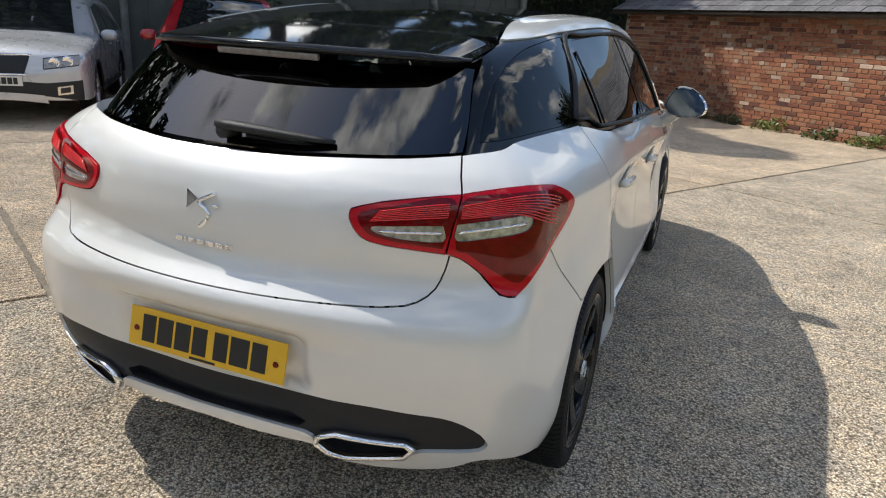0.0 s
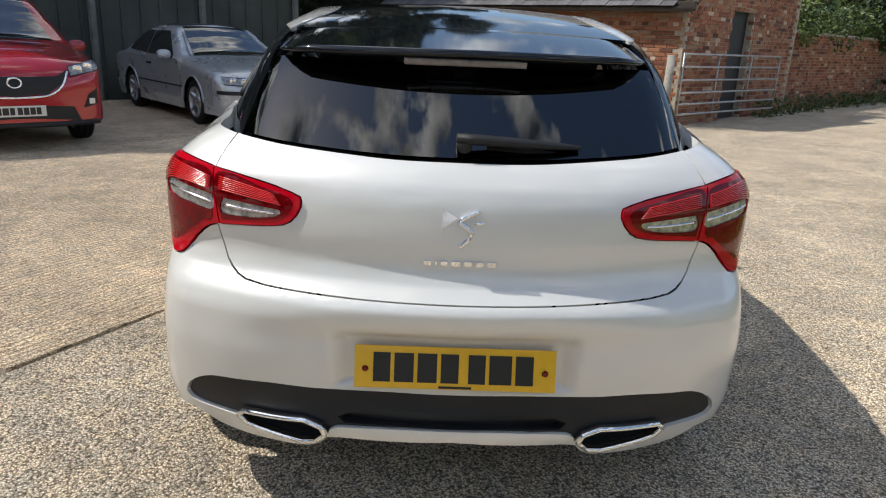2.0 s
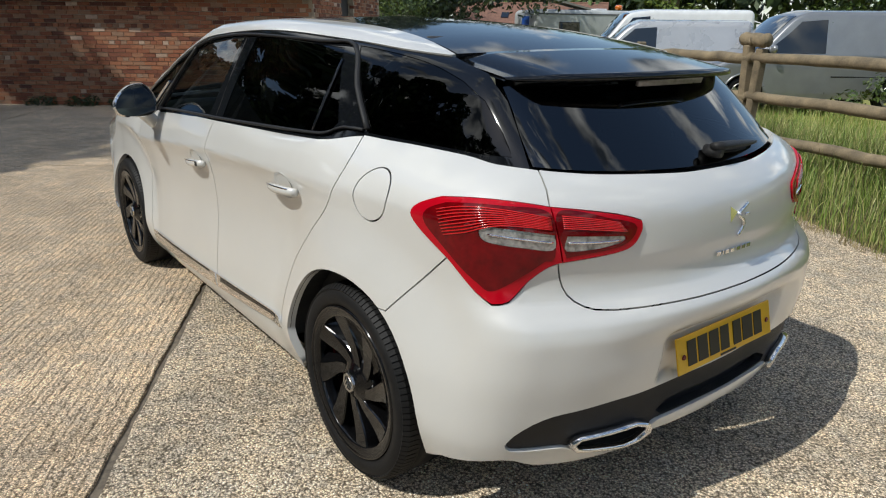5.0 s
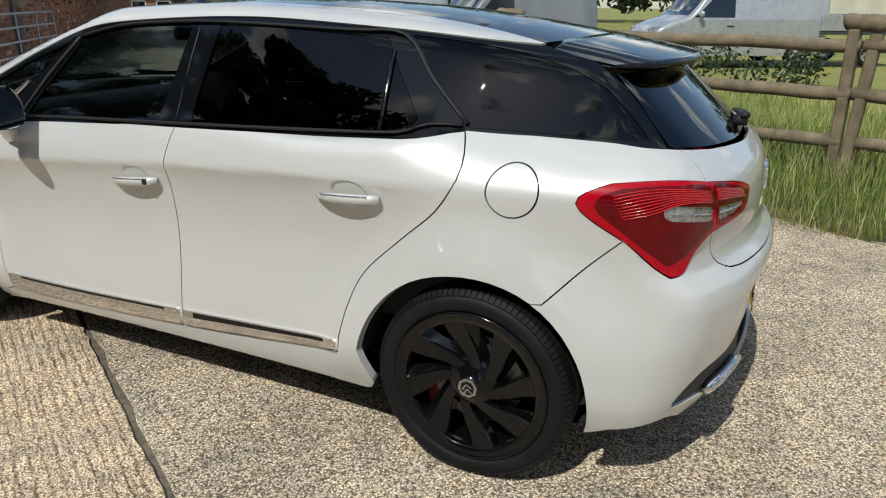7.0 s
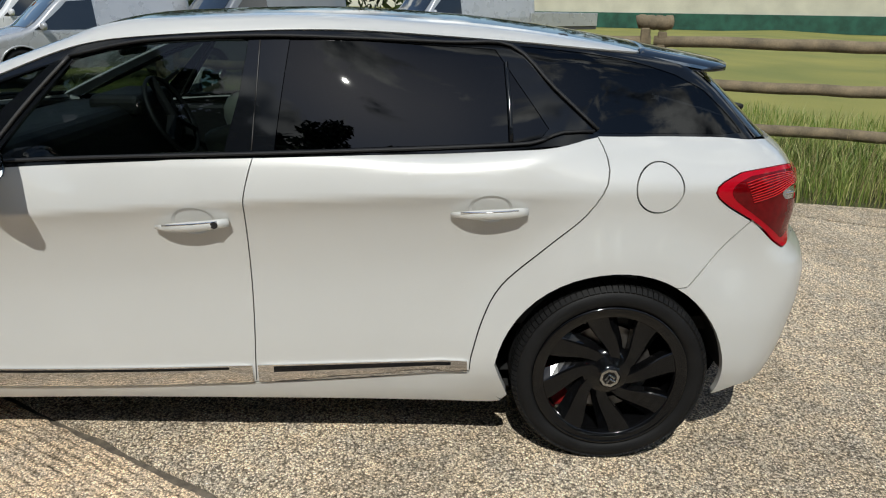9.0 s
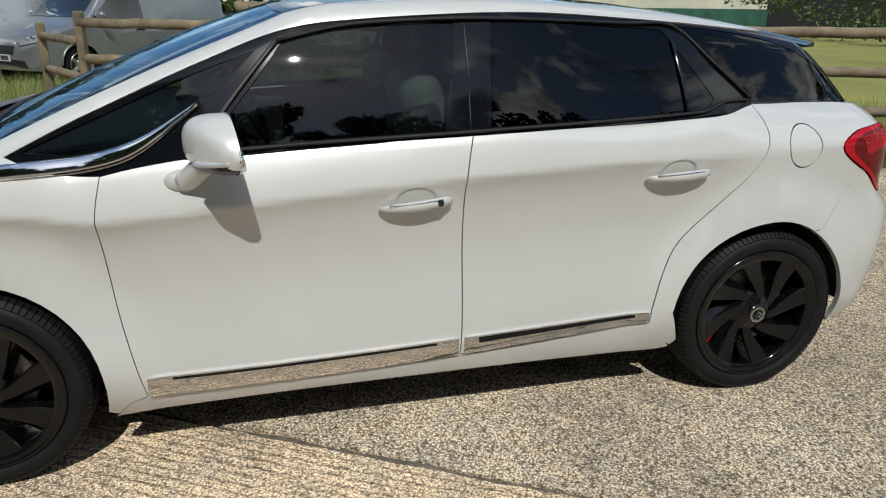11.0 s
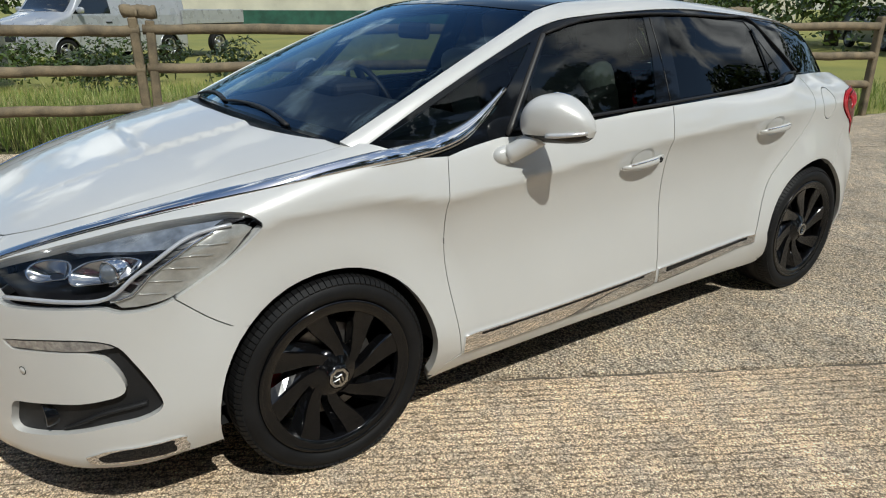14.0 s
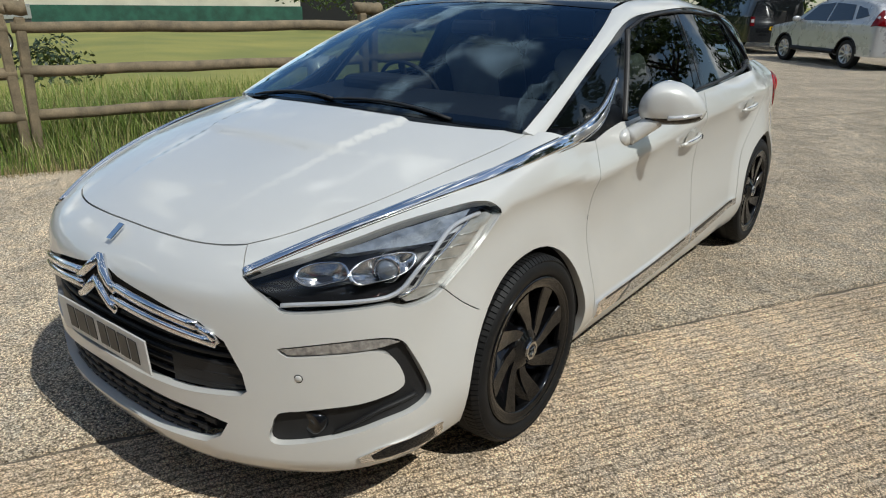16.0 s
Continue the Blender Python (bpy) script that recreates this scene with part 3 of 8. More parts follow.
for sgn in (1, -1):
    fl = (lambda q: [np.array(p, float) for p in q]) if sgn > 0 else flipx
    outer = curve(lamp_front[:1] + lamp_front[1:], 0.012) + curve(lamp_low, 0.012) + curve(lamp_split, 0.012) + curve(lamp_up[2:], 0.012)
    inner = curve(lamp_in, 0.012) + curve(lamp_up[:3], 0.012) + curve(lamp_split[::-1], 0.012)
    for shape, inset, band, guides, about, cnt in ((outer, INNER_OUT, CLEAR_BAND_OUT, RIB_OUT, "red wraparound tail lamp", 9), (inner, INNER_IN, CLEAR_BAND_IN, RIB_IN, "red tail lamp on the tailgate", 7)):
        band = curve([*band, band[0]], 0.008)[:-1]
        lamp = body.panel("tail_lamp", fl(shape), RED_LENS, car, holes=[fl(band)], raised=0.006, depth=0.03, h=0.014, label=about)[0]
        body.panel("lamp_inner", fl(curve([*inset, inset[0]], 0.01)[:-1]), DARK_RED, lamp, holes=[fl(band)], raised=0.0072, gap=0.0, depth=0.001, h=0.014)
        lens = body.panel("reverse_lens", fl(band), REVERSE, lamp, raised=0.003, gap=0.0, h=0.012)[0]
        lamp_ribs(lamp, guides, sgn, cnt, 0.0019)
        mid = [np.array(p) for p in ([(0.655, -2.0, 0.932), (0.70, -1.955, 0.937), (0.752, -1.88, 0.942)] if shape is outer else [(0.62, -2.02, 0.930), (0.54, -2.05, 0.925), (0.475, -2.07, 0.924)])]
        v, f = sweep([tuple(body.lay((p[0] * sgn, p[1], p[2]), 0.004)[0]) for p in curve(mid, 0.015)], 0.0035, 6)
        mesh_ob("lens_rib", v, f, CHROME, lens, smooth=True)

# wings, doors and sills
wing = rear_arch[11:] + [S(-1.02, 0.262), S(-1.0, 0.235), S(-0.90, 0.30)] + door_rear + curve([S(-1.282, 1.128), S(-1.48, 1.123), S(-1.68, 1.115), S(-1.80, 1.106), B(0.604, 1.096)]) + curve(gate_top[::-1]) + curve(lamp_up[2:]) + curve(lamp_front[:5]) + curve([S(-1.79, 0.872), S(-1.68, 0.765), S(-1.585, 0.662)])
cap = [S(-1.470 + 0.076 * math.cos(a), 0.982 + 0.076 * math.sin(a)) for a in np.linspace(0, 2 * math.pi, 40, endpoint=False)]
body.panel("rear_wing", wing, PEARL, car, depth=0.03, gap=0.0025, h=0.018)
body.panel("rear_wing", flipx(wing), PEARL, car, holes=[flipx(cap)], depth=0.03, gap=0.0025, h=0.018)
body.panel("fuel_flap", flipx(cap), PEARL, car, h=0.02, gap=0.0025)
belt_r = curve([S(-1.282, 1.125), S(-1.24, 1.120), S(-1.18, 1.108), S(-1.10, 1.098), S(-0.95, 1.088), S(-0.6, 1.078), S(-0.4, 1.073), S(-0.205, 1.066)])
belt_f = curve([S(-0.205, 1.066), S(0.2, 1.052), S(0.6, 1.032), S(0.80, 1.008), S(0.915, 0.985)])
rear_door = body.panel("rear_door", [S(-0.165, 0.300), *curve([S(-0.5, 0.325), S(-0.885, 0.36)]), *door_rear[1:], *belt_r[1:], *door_mid[::-1]], PEARL, car, mirror=True, h=0.016)
front_door = body.panel("front_door", door_mid + belt_f[1:] + door_front[::-1] + curve([S(0.872, 0.262), S(0.35, 0.275), S(-0.165, 0.300)])[1:], PEARL, car, mirror=True, h=0.016)
sill_low = curve([S(0.99, 0.175), S(0.7, 0.200), S(0.3, 0.215), S(-0.4, 0.222), S(-0.90, 0.215), S(-1.0, 0.23)])
body.panel("sill", sill_low + [S(-0.89, 0.355)] + curve([S(-0.885, 0.355), S(-0.5, 0.32), S(-0.165, 0.296), S(0.35, 0.271), S(0.872, 0.258)]) + [S(0.93, 0.24)], PEARL, car, mirror=True, depth=0.03)
for (ya, za), (yb, zb), owner in (((-0.158, 0.0), (0.866, 0.0), front_door), ((-0.880, 0.0), (-0.176, 0.0), rear_door)):
    lowf = spline([(-0.9, 0.362), (-0.5, 0.329), (-0.165, 0.304), (0.35, 0.279), (0.88, 0.266)])
    hif = spline([(-0.9, 0.400), (-0.5, 0.383), (-0.165, 0.368), (0.35, 0.348), (0.88, 0.334)])
    ys = np.linspace(ya, yb, 14)
    strip = [S(y, float(lowf(y))) for y in ys] + [S(y, float(hif(y))) for y in ys[::-1]]
    for k, fl in enumerate((lambda q: q, flipx)):
        # gloss black band over the chrome's upper part paints in its dark reflection
        dark_reflection = [S(y, float(lowf(y)) + (0.60 if owner is rear_door else 0.80) * float(hif(y) - lowf(y))) for y in ys[1:-1]] + [S(y, float(hif(y)) - 0.006) for y in ys[1:-1][::-1]]
        body.panel("trim_dark_reflection", fl(dark_reflection), BLACK_GLOSS, owner[k], raised=0.0105, depth=0.006, gap=0, h=0.03)
        body.panel("door_trim", fl(strip), CHROME, owner[k], raised=0.009, depth=0.014, gap=0, h=0.03, label="bright metal door trim strip")

# front wing, bonnet and nose
bonnet_edge = [(0.462, 2.155), (0.545, 2.06), (0.640, 1.86), (0.705, 1.62), (0.748, 1.38), (0.765, 1.22)]
bon = [T(x, y, 0.6) for x, y in [(0.0, 2.232), (0.15, 2.230), (0.30, 2.215), (0.40, 2.187), (0.462, 2.155)]]
bon_side = [T(x, y, 0.6) for x, y in bonnet_edge]
bon_back = [T(x, y, 0.6) for x, y in [(0.765, 1.22), (0.70, 1.262), (0.60, 1.325), (0.45, 1.385), (0.25, 1.425), (0.0, 1.440)]]
bonnet_out = curve(bon) + curve(bon_side)[1:] + curve(bon_back)[1:]
head_up = [(0.518, 2.213, 0.779), (0.57, 2.15, 0.803), (0.626, 2.09, 0.826), (0.69, 1.98, 0.856), (0.745, 1.868, 0.884), (0.796, 1.751, 0.902), (0.844, 1.640, 0.913), (0.866, 1.595, 0.905)]
head_rear = [(0.866, 1.595, 0.905), (0.881, 1.562, 0.878), (0.882, 1.575, 0.852), (0.876, 1.66, 0.786), (0.872, 1.815, 0.705)]
head_low = [(0.872, 1.815, 0.705), (0.870, 1.852, 0.692), (0.866, 1.892, 0.689), (0.853, 1.95, 0.691), (0.841, 1.978, 0.702), (0.826, 2.0, 0.708), (0.777, 2.075, 0.706), (0.691, 2.158, 0.700), (0.644, 2.194, 0.701), (0.626, 2.204, 0.712), (0.584, 2.216, 0.745), (0.518, 2.213, 0.779)]
wing_gap = [S(1.815, 0.705), S(1.74, 0.640), S(1.66, 0.588)]
corner = [T(0.462, 2.155, 0.6), (0.48, 2.175, 0.815), (0.518, 2.213, 0.779)]
order = front_arch[::-1]                                     # from ahead of the wheel, over it, to behind it
cut = min(range(len(order)), key=lambda k: np.linalg.norm(order[k] - wing_gap[-1]))
front_wing = order[cut:] + [S(0.975, 0.19), S(0.93, 0.24)] + door_front + curve([S(0.915, 0.985), S(1.05, 1.0), T(0.79, 1.19, 0.6), T(0.765, 1.22, 0.6)])[1:] + curve(bon_side[::-1])[1:] + curve(corner)[1:] + curve(head_up)[1:] + curve(head_rear)[1:] + curve(wing_gap)[1:]
body.panel("front_wing", front_wing, PEARL, car, base="front", mirror=True, depth=0.03, h=0.018, gap=0.001)
body.panel("bonnet", bonnet_out[:-1] + flipx(bonnet_out), PEARL, car, base="top", h=0.022)

nose_foot = [(0.0, 2.30, 0.185), (0.4, 2.26, 0.190), (0.62, 2.17, 0.192), (0.80, 2.06, 0.200), (0.88, 1.90, 0.205), (0.90, 1.745, 0.215)]
nose_half = curve(nose_foot) + order[:cut + 1] + curve(wing_gap[::-1])[1:] + curve(head_low)[1:] + curve(corner[::-1])[1:] + curve(bon[::-1])[1:]
grille = [(0.0, 2.33, 0.735), (0.04, 2.33, 0.722), (0.10, 2.33, 0.708), (0.25, 2.32, 0.690), (0.42, 2.29, 0.655), (0.49, 2.27, 0.610), (0.535, 2.26, 0.52), (0.545, 2.26, 0.470), (0.53, 2.27, 0.455), (0.35, 2.32, 0.442), (0.15, 2.35, 0.438), (0.0, 2.36, 0.437)]
intake = [(0.0, 2.36, 0.395), (0.2, 2.35, 0.393), (0.40, 2.31, 0.383), (0.475, 2.27, 0.367), (0.45, 2.28, 0.325), (0.40, 2.30, 0.292), (0.2, 2.35, 0.268), (0.0, 2.36, 0.262)]
fog = [(0.630, 2.212, 0.600), (0.73, 2.132, 0.614), (0.795, 2.062, 0.619), (0.833, 2.004, 0.612), (0.851, 1.970, 0.593), (0.862, 1.946, 0.552), (0.873, 1.917, 0.492), (0.884, 1.891, 0.424), (0.884, 1.892, 0.400), (0.879, 1.910, 0.385), (0.866, 1.948, 0.372), (0.827, 2.025, 0.360), (0.765, 2.10, 0.338), (0.715, 2.15, 0.324), (0.652, 2.20, 0.313), (0.610, 2.231, 0.311), (0.598, 2.238, 0.331), (0.609, 2.232, 0.368), (0.624, 2.222, 0.404), (0.680, 2.180, 0.414), (0.745, 2.125, 0.422), (0.792, 2.074, 0.428), (0.830, 2.021, 0.439), (0.850, 1.983, 0.450), (0.857, 1.966, 0.470), (0.853, 1.972, 0.508), (0.844, 1.99, 0.546), (0.832, 2.009, 0.569), (0.809, 2.045, 0.584), (0.771, 2.093, 0.584), (0.708, 2.153, 0.581), (0.649, 2.200, 0.579)]
fog = curve([*fog, fog[0]], 0.015)[:-1]
chin = [(0.779, 2.084, 0.259), (0.80, 2.06, 0.270), (0.832, 2.012, 0.285), (0.889, 1.855, 0.292), (0.889, 1.842, 0.276), (0.877, 1.835, 0.237), (0.854, 1.935, 0.238), (0.80, 2.05, 0.236), (0.783, 2.076, 0.241)]
body.panel("front_bumper", nose_half[:-1] + flipx(nose_half), PEARL, car, base="front", depth=0.03,
           holes=[grille + flipx(grille)[1:-1], intake + flipx(intake)[1:-1], fog, flipx(fog)])

# grilles, lamps and badges of the nose
full = lambda q: q + flipx(q)[1:-1]
body.panel("grille_backing", full(grille), GAP, car, base="front", raised=-0.07, gap=-0.004, depth=0.002)
intake_back = body.panel("lower_intake", full(intake), GAP, car, base="front", raised=-0.06, gap=-0.004, depth=0.002)[0]


def bar_on_nose(name, pts, r, material, parent, flat=1.0, out=0.0, label=""):
    path = [body.front(abs(p[0]), p[1]) * np.array([1 if p[0] >= 0 else -1, 1, 1]) + np.array([0, out, 0]) for p in pts]
    v, f = sweep([tuple(p) for p in path], r, 8, True, flat)
    return mesh_ob(name, v, f, material, parent, label, smooth=True)


front_grille = subgroup("front_grille", pose(0, 0, 0))
front_grille.parent = car
for z, w, r in ((0.655, 0.43, 0.012), (0.615, 0.485, 0.012)):
    for sg in (1, -1):
        xs = np.linspace(0.085, w, 12)
        bar_on_nose("chrome_bar", [(sg * x, z + 0.035 * (1 - x / w) - 0.012 * (x / w) ** 3) for x in xs], r, CHROME, front_grille, 1.2, 0.004, "chrome wing bar")
for sg in (1, -1):
    bar_on_nose("chrome_bar", [(sg * 0.43, 0.642), (sg * 0.465, 0.628), (sg * 0.487, 0.600)], 0.010, CHROME, front_grille, 1.1, 0.004)
    for dz in (0.0, -0.062):
        bar_on_nose("chevron", [(sg * 0.105, 0.672 + dz), (sg * 0.075, 0.684 + dz), (sg * 0.04, 0.712 + dz), (sg * 0.0, 0.745 + dz)], [0.012, 0.014, 0.016, 0.015], CHROME, front_grille, 1.0, 0.006, "chrome chevron badge")
for k in range(5):
    z = 0.585 - 0.030 * k
    w = 0.49 + 0.012 * k
    bar_on_nose("grille_slat", [(x, z) for x in np.linspace(-w, w, 25)], 0.008, PLASTIC, front_grille, 1.0, -0.03)
for k in range(4):
    z = 0.372 - 0.028 * k
    w = 0.455 - 0.03 * k
    bar_on_nose("intake_slat", [(x, z) for x in np.linspace(-w, w, 25)], 0.006, PLASTIC, intake_back, 1.0, -0.03)
    for x in np.linspace(-w * 0.95, w * 0.95, 12):
        p = body.front(abs(x), z - 0.012)
        part("mesh_tile", box_bm(0.045, 0.012, 0.020, pose(x, p[1] - 0.035, z - 0.013, 0, 0, -35 * x), 0.004, 1), PLASTIC, intake_back)
lower_band = [(0.30, 2.33, 0.535), (0.53, 2.26, 0.535), (0.54, 2.26, 0.475), (0.52, 2.27, 0.460), (0.30, 2.33, 0.448)]
body.panel("grille_blank", lower_band, PLASTIC, front_grille, base="front", raised=-0.022, gap=0, mirror=True)
part("bonnet_badge", box_bm(0.028, 0.006, 0.060, pose(0.0, 2.283, 0.808, 52, 0, 0), 0.002), CHROME, car, "small chrome badge")

plate_f = part("number_plate", box_bm(0.52, 0.006, 0.111, pose(0, 2.372, 0.512, -3, 0, 0), 0.002), WHITE_PLATE, car, "white front number plate")
text_bars(plate_f, pose(0, 2.3762, 0.512, -3, 0, 0), [0.044, 0.05, 0.05, 0.046, 0.005, 0.044, 0.058, 0.046], 0.074, PLATE_INK)
plate_r = part("number_plate", box_bm(0.52, 0.006, 0.111, pose(0, -2.146, 0.547, -13, 0, 0), 0.002), YELLOW_PLATE, car, "yellow rear number plate with screw caps")
text_bars(plate_r, pose(0, -2.1502, 0.548, -13, 0, 0), [0.044, 0.05, 0.05, 0.046, 0.005, 0.044, 0.058, 0.046], 0.076, PLATE_INK)
part("text_bar", box_bm(0.085, 0.002, 0.006, pose(0, -2.1612, 0.500, -13, 0, 0)), PLATE_INK, plate_r)
for x in (-0.232, 0.232):
    mesh_ob("screw_cap", *lathe([(-0.004, 0.0), (-0.004, 0.007), (0.0, 0.009)], 10, "y"), DARK_RED, plate_r).location = (x, -2.1515, 0.543)

# tailgate emblem, name bar and wiper
def rear_on(x, z, out=0.004):
    p = body.rear(abs(x), z)
    return (x, p[1] - out, z)


emblem = subgroup("rear_emblem", pose(0, 0, 0))
emblem.parent = car
v = [rear_on(-0.048, 0.965), rear_on(-0.048, 0.915), rear_on(-0.012, 0.944), rear_on(-0.048, 0.965, -0.004), rear_on(-0.048, 0.915, -0.004), rear_on(-0.012, 0.944, -0.004)]
mesh_ob("emblem_shard", v, [(0, 2, 1), (3, 4, 5), (0, 1, 4, 3), (1, 2, 5, 4), (2, 0, 3, 5)], CHROME, emblem, "chrome emblem")
for pts, r in (([(0.042, 0.962), (0.01, 0.948), (-0.008, 0.935), (0.016, 0.918), (0.022, 0.90), (-0.005, 0.872)], [0.002, 0.005, 0.007, 0.008, 0.007, 0.001]), ([(0.030, 0.932), (0.052, 0.932)], [0.005, 0.003])):
    vv, ff = sweep(curve([rear_on(*p) for p in pts], 0.006) if len(pts) > 2 else [rear_on(*p) for p in pts], max(r) * 0.8, 8)
    mesh_ob("emblem_shard", vv, ff, CHROME, emblem, smooth=True)
x = -0.092
for w in (0.020, 0.006, 0.018, 0.022, 0.022, 0.020, 0.022):
    part("name_bar", box_bm(w, 0.005, 0.014, pose(x + w / 2, rear_on(x, 0.827)[1], 0.827), 0.001, 1), CHROME, tailgate, "chrome name bar")
    x += w + 0.0085

# cowl, cabin glass, roof
a_edge = [(0.735, 1.225, 1.048), (0.715, 1.0, 1.148), (0.690, 0.75, 1.262), (0.655, 0.50, 1.370), (0.618, 0.36, 1.425)]
cowl = [(0.735, 1.225, 1.048), (0.60, 1.285, 1.06), (0.40, 1.335, 1.072), (0.2, 1.358, 1.08), (0.0, 1.365, 1.083)]
crown = [(0.618, 0.36, 1.425), (0.45, 0.395, 1.448), (0.2, 0.42, 1.465), (0.0, 0.425, 1.468)]
ws = curve(cowl[::-1]) + curve(a_edge)[1:] + curve(crown)[1:]
cabin.panel("windscreen", ws[:-1] + flipx(ws), SCREEN, car, base="front", gap=0.003, depth=0.004, h=0.05)
band = curve([(0.0, 1.30, 1.106)] + [(0.3, 1.285, 1.095), (0.55, 1.235, 1.085), (0.70, 1.18, 1.075)])
frit = curve(cowl[::-1]) + band[::-1]
cabin.panel("screen_frit", frit[:-1] + flipx(frit), BLACK_GLOSS, car, base="front", raised=-0.006, gap=0, depth=0.003, h=0.04)
rail_in = curve([(0.618, 0.36, 1.425), (0.585, 0.1, 1.455), (0.530, -0.3, 1.475), (0.480, -0.8, 1.462), (0.473, -1.07, 1.434), (0.492, -1.25, 1.406), (0.530, -1.445, 1.366)])
rail_out = curve([(0.536, -1.452, 1.362), (0.595, -1.27, 1.381), (0.612, -1.0, 1.402), (0.642, -0.65, 1.426), (0.672, -0.33, 1.434), (0.690, 0.1, 1.420), (0.682, 0.36, 1.378), (0.722, 0.62, 1.285), (0.765, 0.92, 1.160), (0.797, 1.19, 1.032)])
cabin.panel("roof_rail", curve(a_edge)[:-1] + rail_in + rail_out[1:] + [(0.775, 1.225, 1.036)], PEARL, car, base="front", mirror=True, gap=0.001, raised=0.004, depth=0.012, label="white roof side rail and windscreen pillar")
roof_back = [(0.530, -1.445, 1.364), (0.40, -1.485, 1.38), (0.2, -1.515, 1.386), (0.0, -1.525, 1.388)]
rf = curve(crown[::-1]) + rail_in[1:] + curve(roof_back)[1:]
cabin.panel("roof", rf[:-1] + flipx(rf), BLACK_GLOSS, car, gap=0.002, raised=0.002, depth=0.012, h=0.045, base="top", label="gloss black panoramic roof")

# side windows set in a gloss black surround
def on_c(*pts):
    return [C(y, z) for y, z in pts]


fw = curve(on_c((0.375, 1.345), (0.20, 1.385), (0.0, 1.402), (-0.175, 1.408))) + curve(on_c((-0.155, 1.25), (-0.115, 1.082)))[0:] + curve(on_c((-0.115, 1.082), (0.3, 1.066), (0.615, 1.048))) + on_c((0.52, 1.17))
rw = curve(on_c((-0.305, 1.410), (-0.6, 1.404), (-0.955, 1.382))) + curve(on_c((-1.03, 1.28), (-1.125, 1.15)))[0:] + curve(on_c((-1.10, 1.122), (-1.0, 1.110), (-0.6, 1.098), (-0.27, 1.088)))
ql = curve(on_c((1.13, 1.050), (0.95, 1.128), (0.7, 1.236), (0.455, 1.325))) + on_c((0.60, 1.19)) + curve(on_c((0.640, 1.155), (0.72, 1.088), (0.83, 1.048), (1.0, 1.040)))
qg = curve([C(-1.035, 1.392), C(-1.25, 1.372), C(-1.42, 1.344), C(-1.56, 1.304)]) + curve([C(-1.66, 1.255), C(-1.75, 1.175), C(-1.800, 1.118)]) + curve([C(-1.72, 1.117), C(-1.5, 1.128), C(-1.29, 1.134)]) + [C(-1.16, 1.26)]
surround = rail_out[::-1] + curve([(0.534, -1.455, 1.360), (0.530, -1.60, 1.318)]) + curve([(0.545, -1.70, 1.25), (0.580, -1.79, 1.165), (0.606, -1.862, 1.085)]) + curve([C(-1.80, 1.075), C(-1.6, 1.105), C(-1.3, 1.105), C(-1.1, 1.096), C(-0.95, 1.085), C(-0.6, 1.075), C(-0.2, 1.062), C(0.2, 1.047), C(0.6, 1.022), C(0.9, 0.985), C(1.15, 1.0)])
cabin.panel("window_surround", surround, BLACK_GLOSS, car, holes=[fw, rw, ql, qg], mirror=True, gap=0.0005, depth=0.012, raised=-0.001, label="gloss black window surround")
cabin.panel("front_window", fw, SIDE_GLASS, car, mirror=True, gap=0.0015, raised=-0.003, depth=0.003, h=0.06)
cabin.panel("rear_window", rw, TINTED, car, mirror=True, gap=0.0015, raised=-0.003, depth=0.003, h=0.06, label="dark tinted rear side window")
cabin.panel("quarter_light", ql, SIDE_GLASS, car, mirror=True, gap=0.0015, raised=-0.003, depth=0.003, h=0.06)
cabin.panel("quarter_glass", qg, TINTED, car, mirror=True, gap=0.0015, raised=-0.003, depth=0.003, h=0.05, label="dark tinted rear quarter glass")


FRAME_GREY = surface("grey_window_frame", (0.050, 0.047, 0.044), 0.45, 0, 0.1, 9, 0.1, 300)


def side_trim(name, pts, r, material, flat=0.6, out=0.004, label=""):
    for sg in (1, -1):
        path = [(p[0] * sg + out * sg, p[1], p[2]) for p in curve([C(y, z) for y, z in pts], 0.05)]
        v, f = sweep(path, r, 8, True, flat)
        mesh_ob(name, v, f, material, car, label, smooth=True)


side_trim("belt_seal", [(-1.115, 1.122), (-1.08, 1.112), (-1.0, 1.105), (-0.6, 1.092), (-0.2, 1.078), (0.3, 1.06), (0.63, 1.042)], 0.010, PLASTIC)
side_trim("belt_seal", [(-1.115, 1.122), (-1.17, 1.14), (-1.27, 1.142)], 0.009, PLASTIC)
side_trim("window_frame", [(-1.285, 1.146), (-1.15, 1.265), (-1.01, 1.392), (-0.8, 1.403), (-0.3, 1.419), (0.0, 1.411), (0.2, 1.394), (0.39, 1.352)], 0.010, PLASTIC)
side_trim("window_frame", [(0.39, 1.352), (0.52, 1.205), (0.66, 1.03)], 0.010, FRAME_GREY)
side_trim("window_divider", [(-0.99, 1.345), (-1.0, 1.22), (-1.005, 1.112)], 0.007, BLACK_GLOSS)
side_trim("pillar_edge", [(-0.212, 1.405), (-0.208, 1.25), (-0.200, 1.085)], 0.0018, FRAME_GREY, 0.6, 0.001)
SABRE = [(0.518, 2.210, 0.789), (0.602, 2.07, 0.844), (0.672, 1.93, 0.884), (0.735, 1.75, 0.923), (0.785, 1.60, 0.949), (0.825, 1.45, 0.972), (0.842, 1.29, 0.995), (0.848, 1.12, 1.011), (0.846, 1.0, 1.019), (0.834, 0.87, 1.035), (0.821, 0.80, 1.060), (0.797, 0.71, 1.116), (0.775, 0.625, 1.172)]


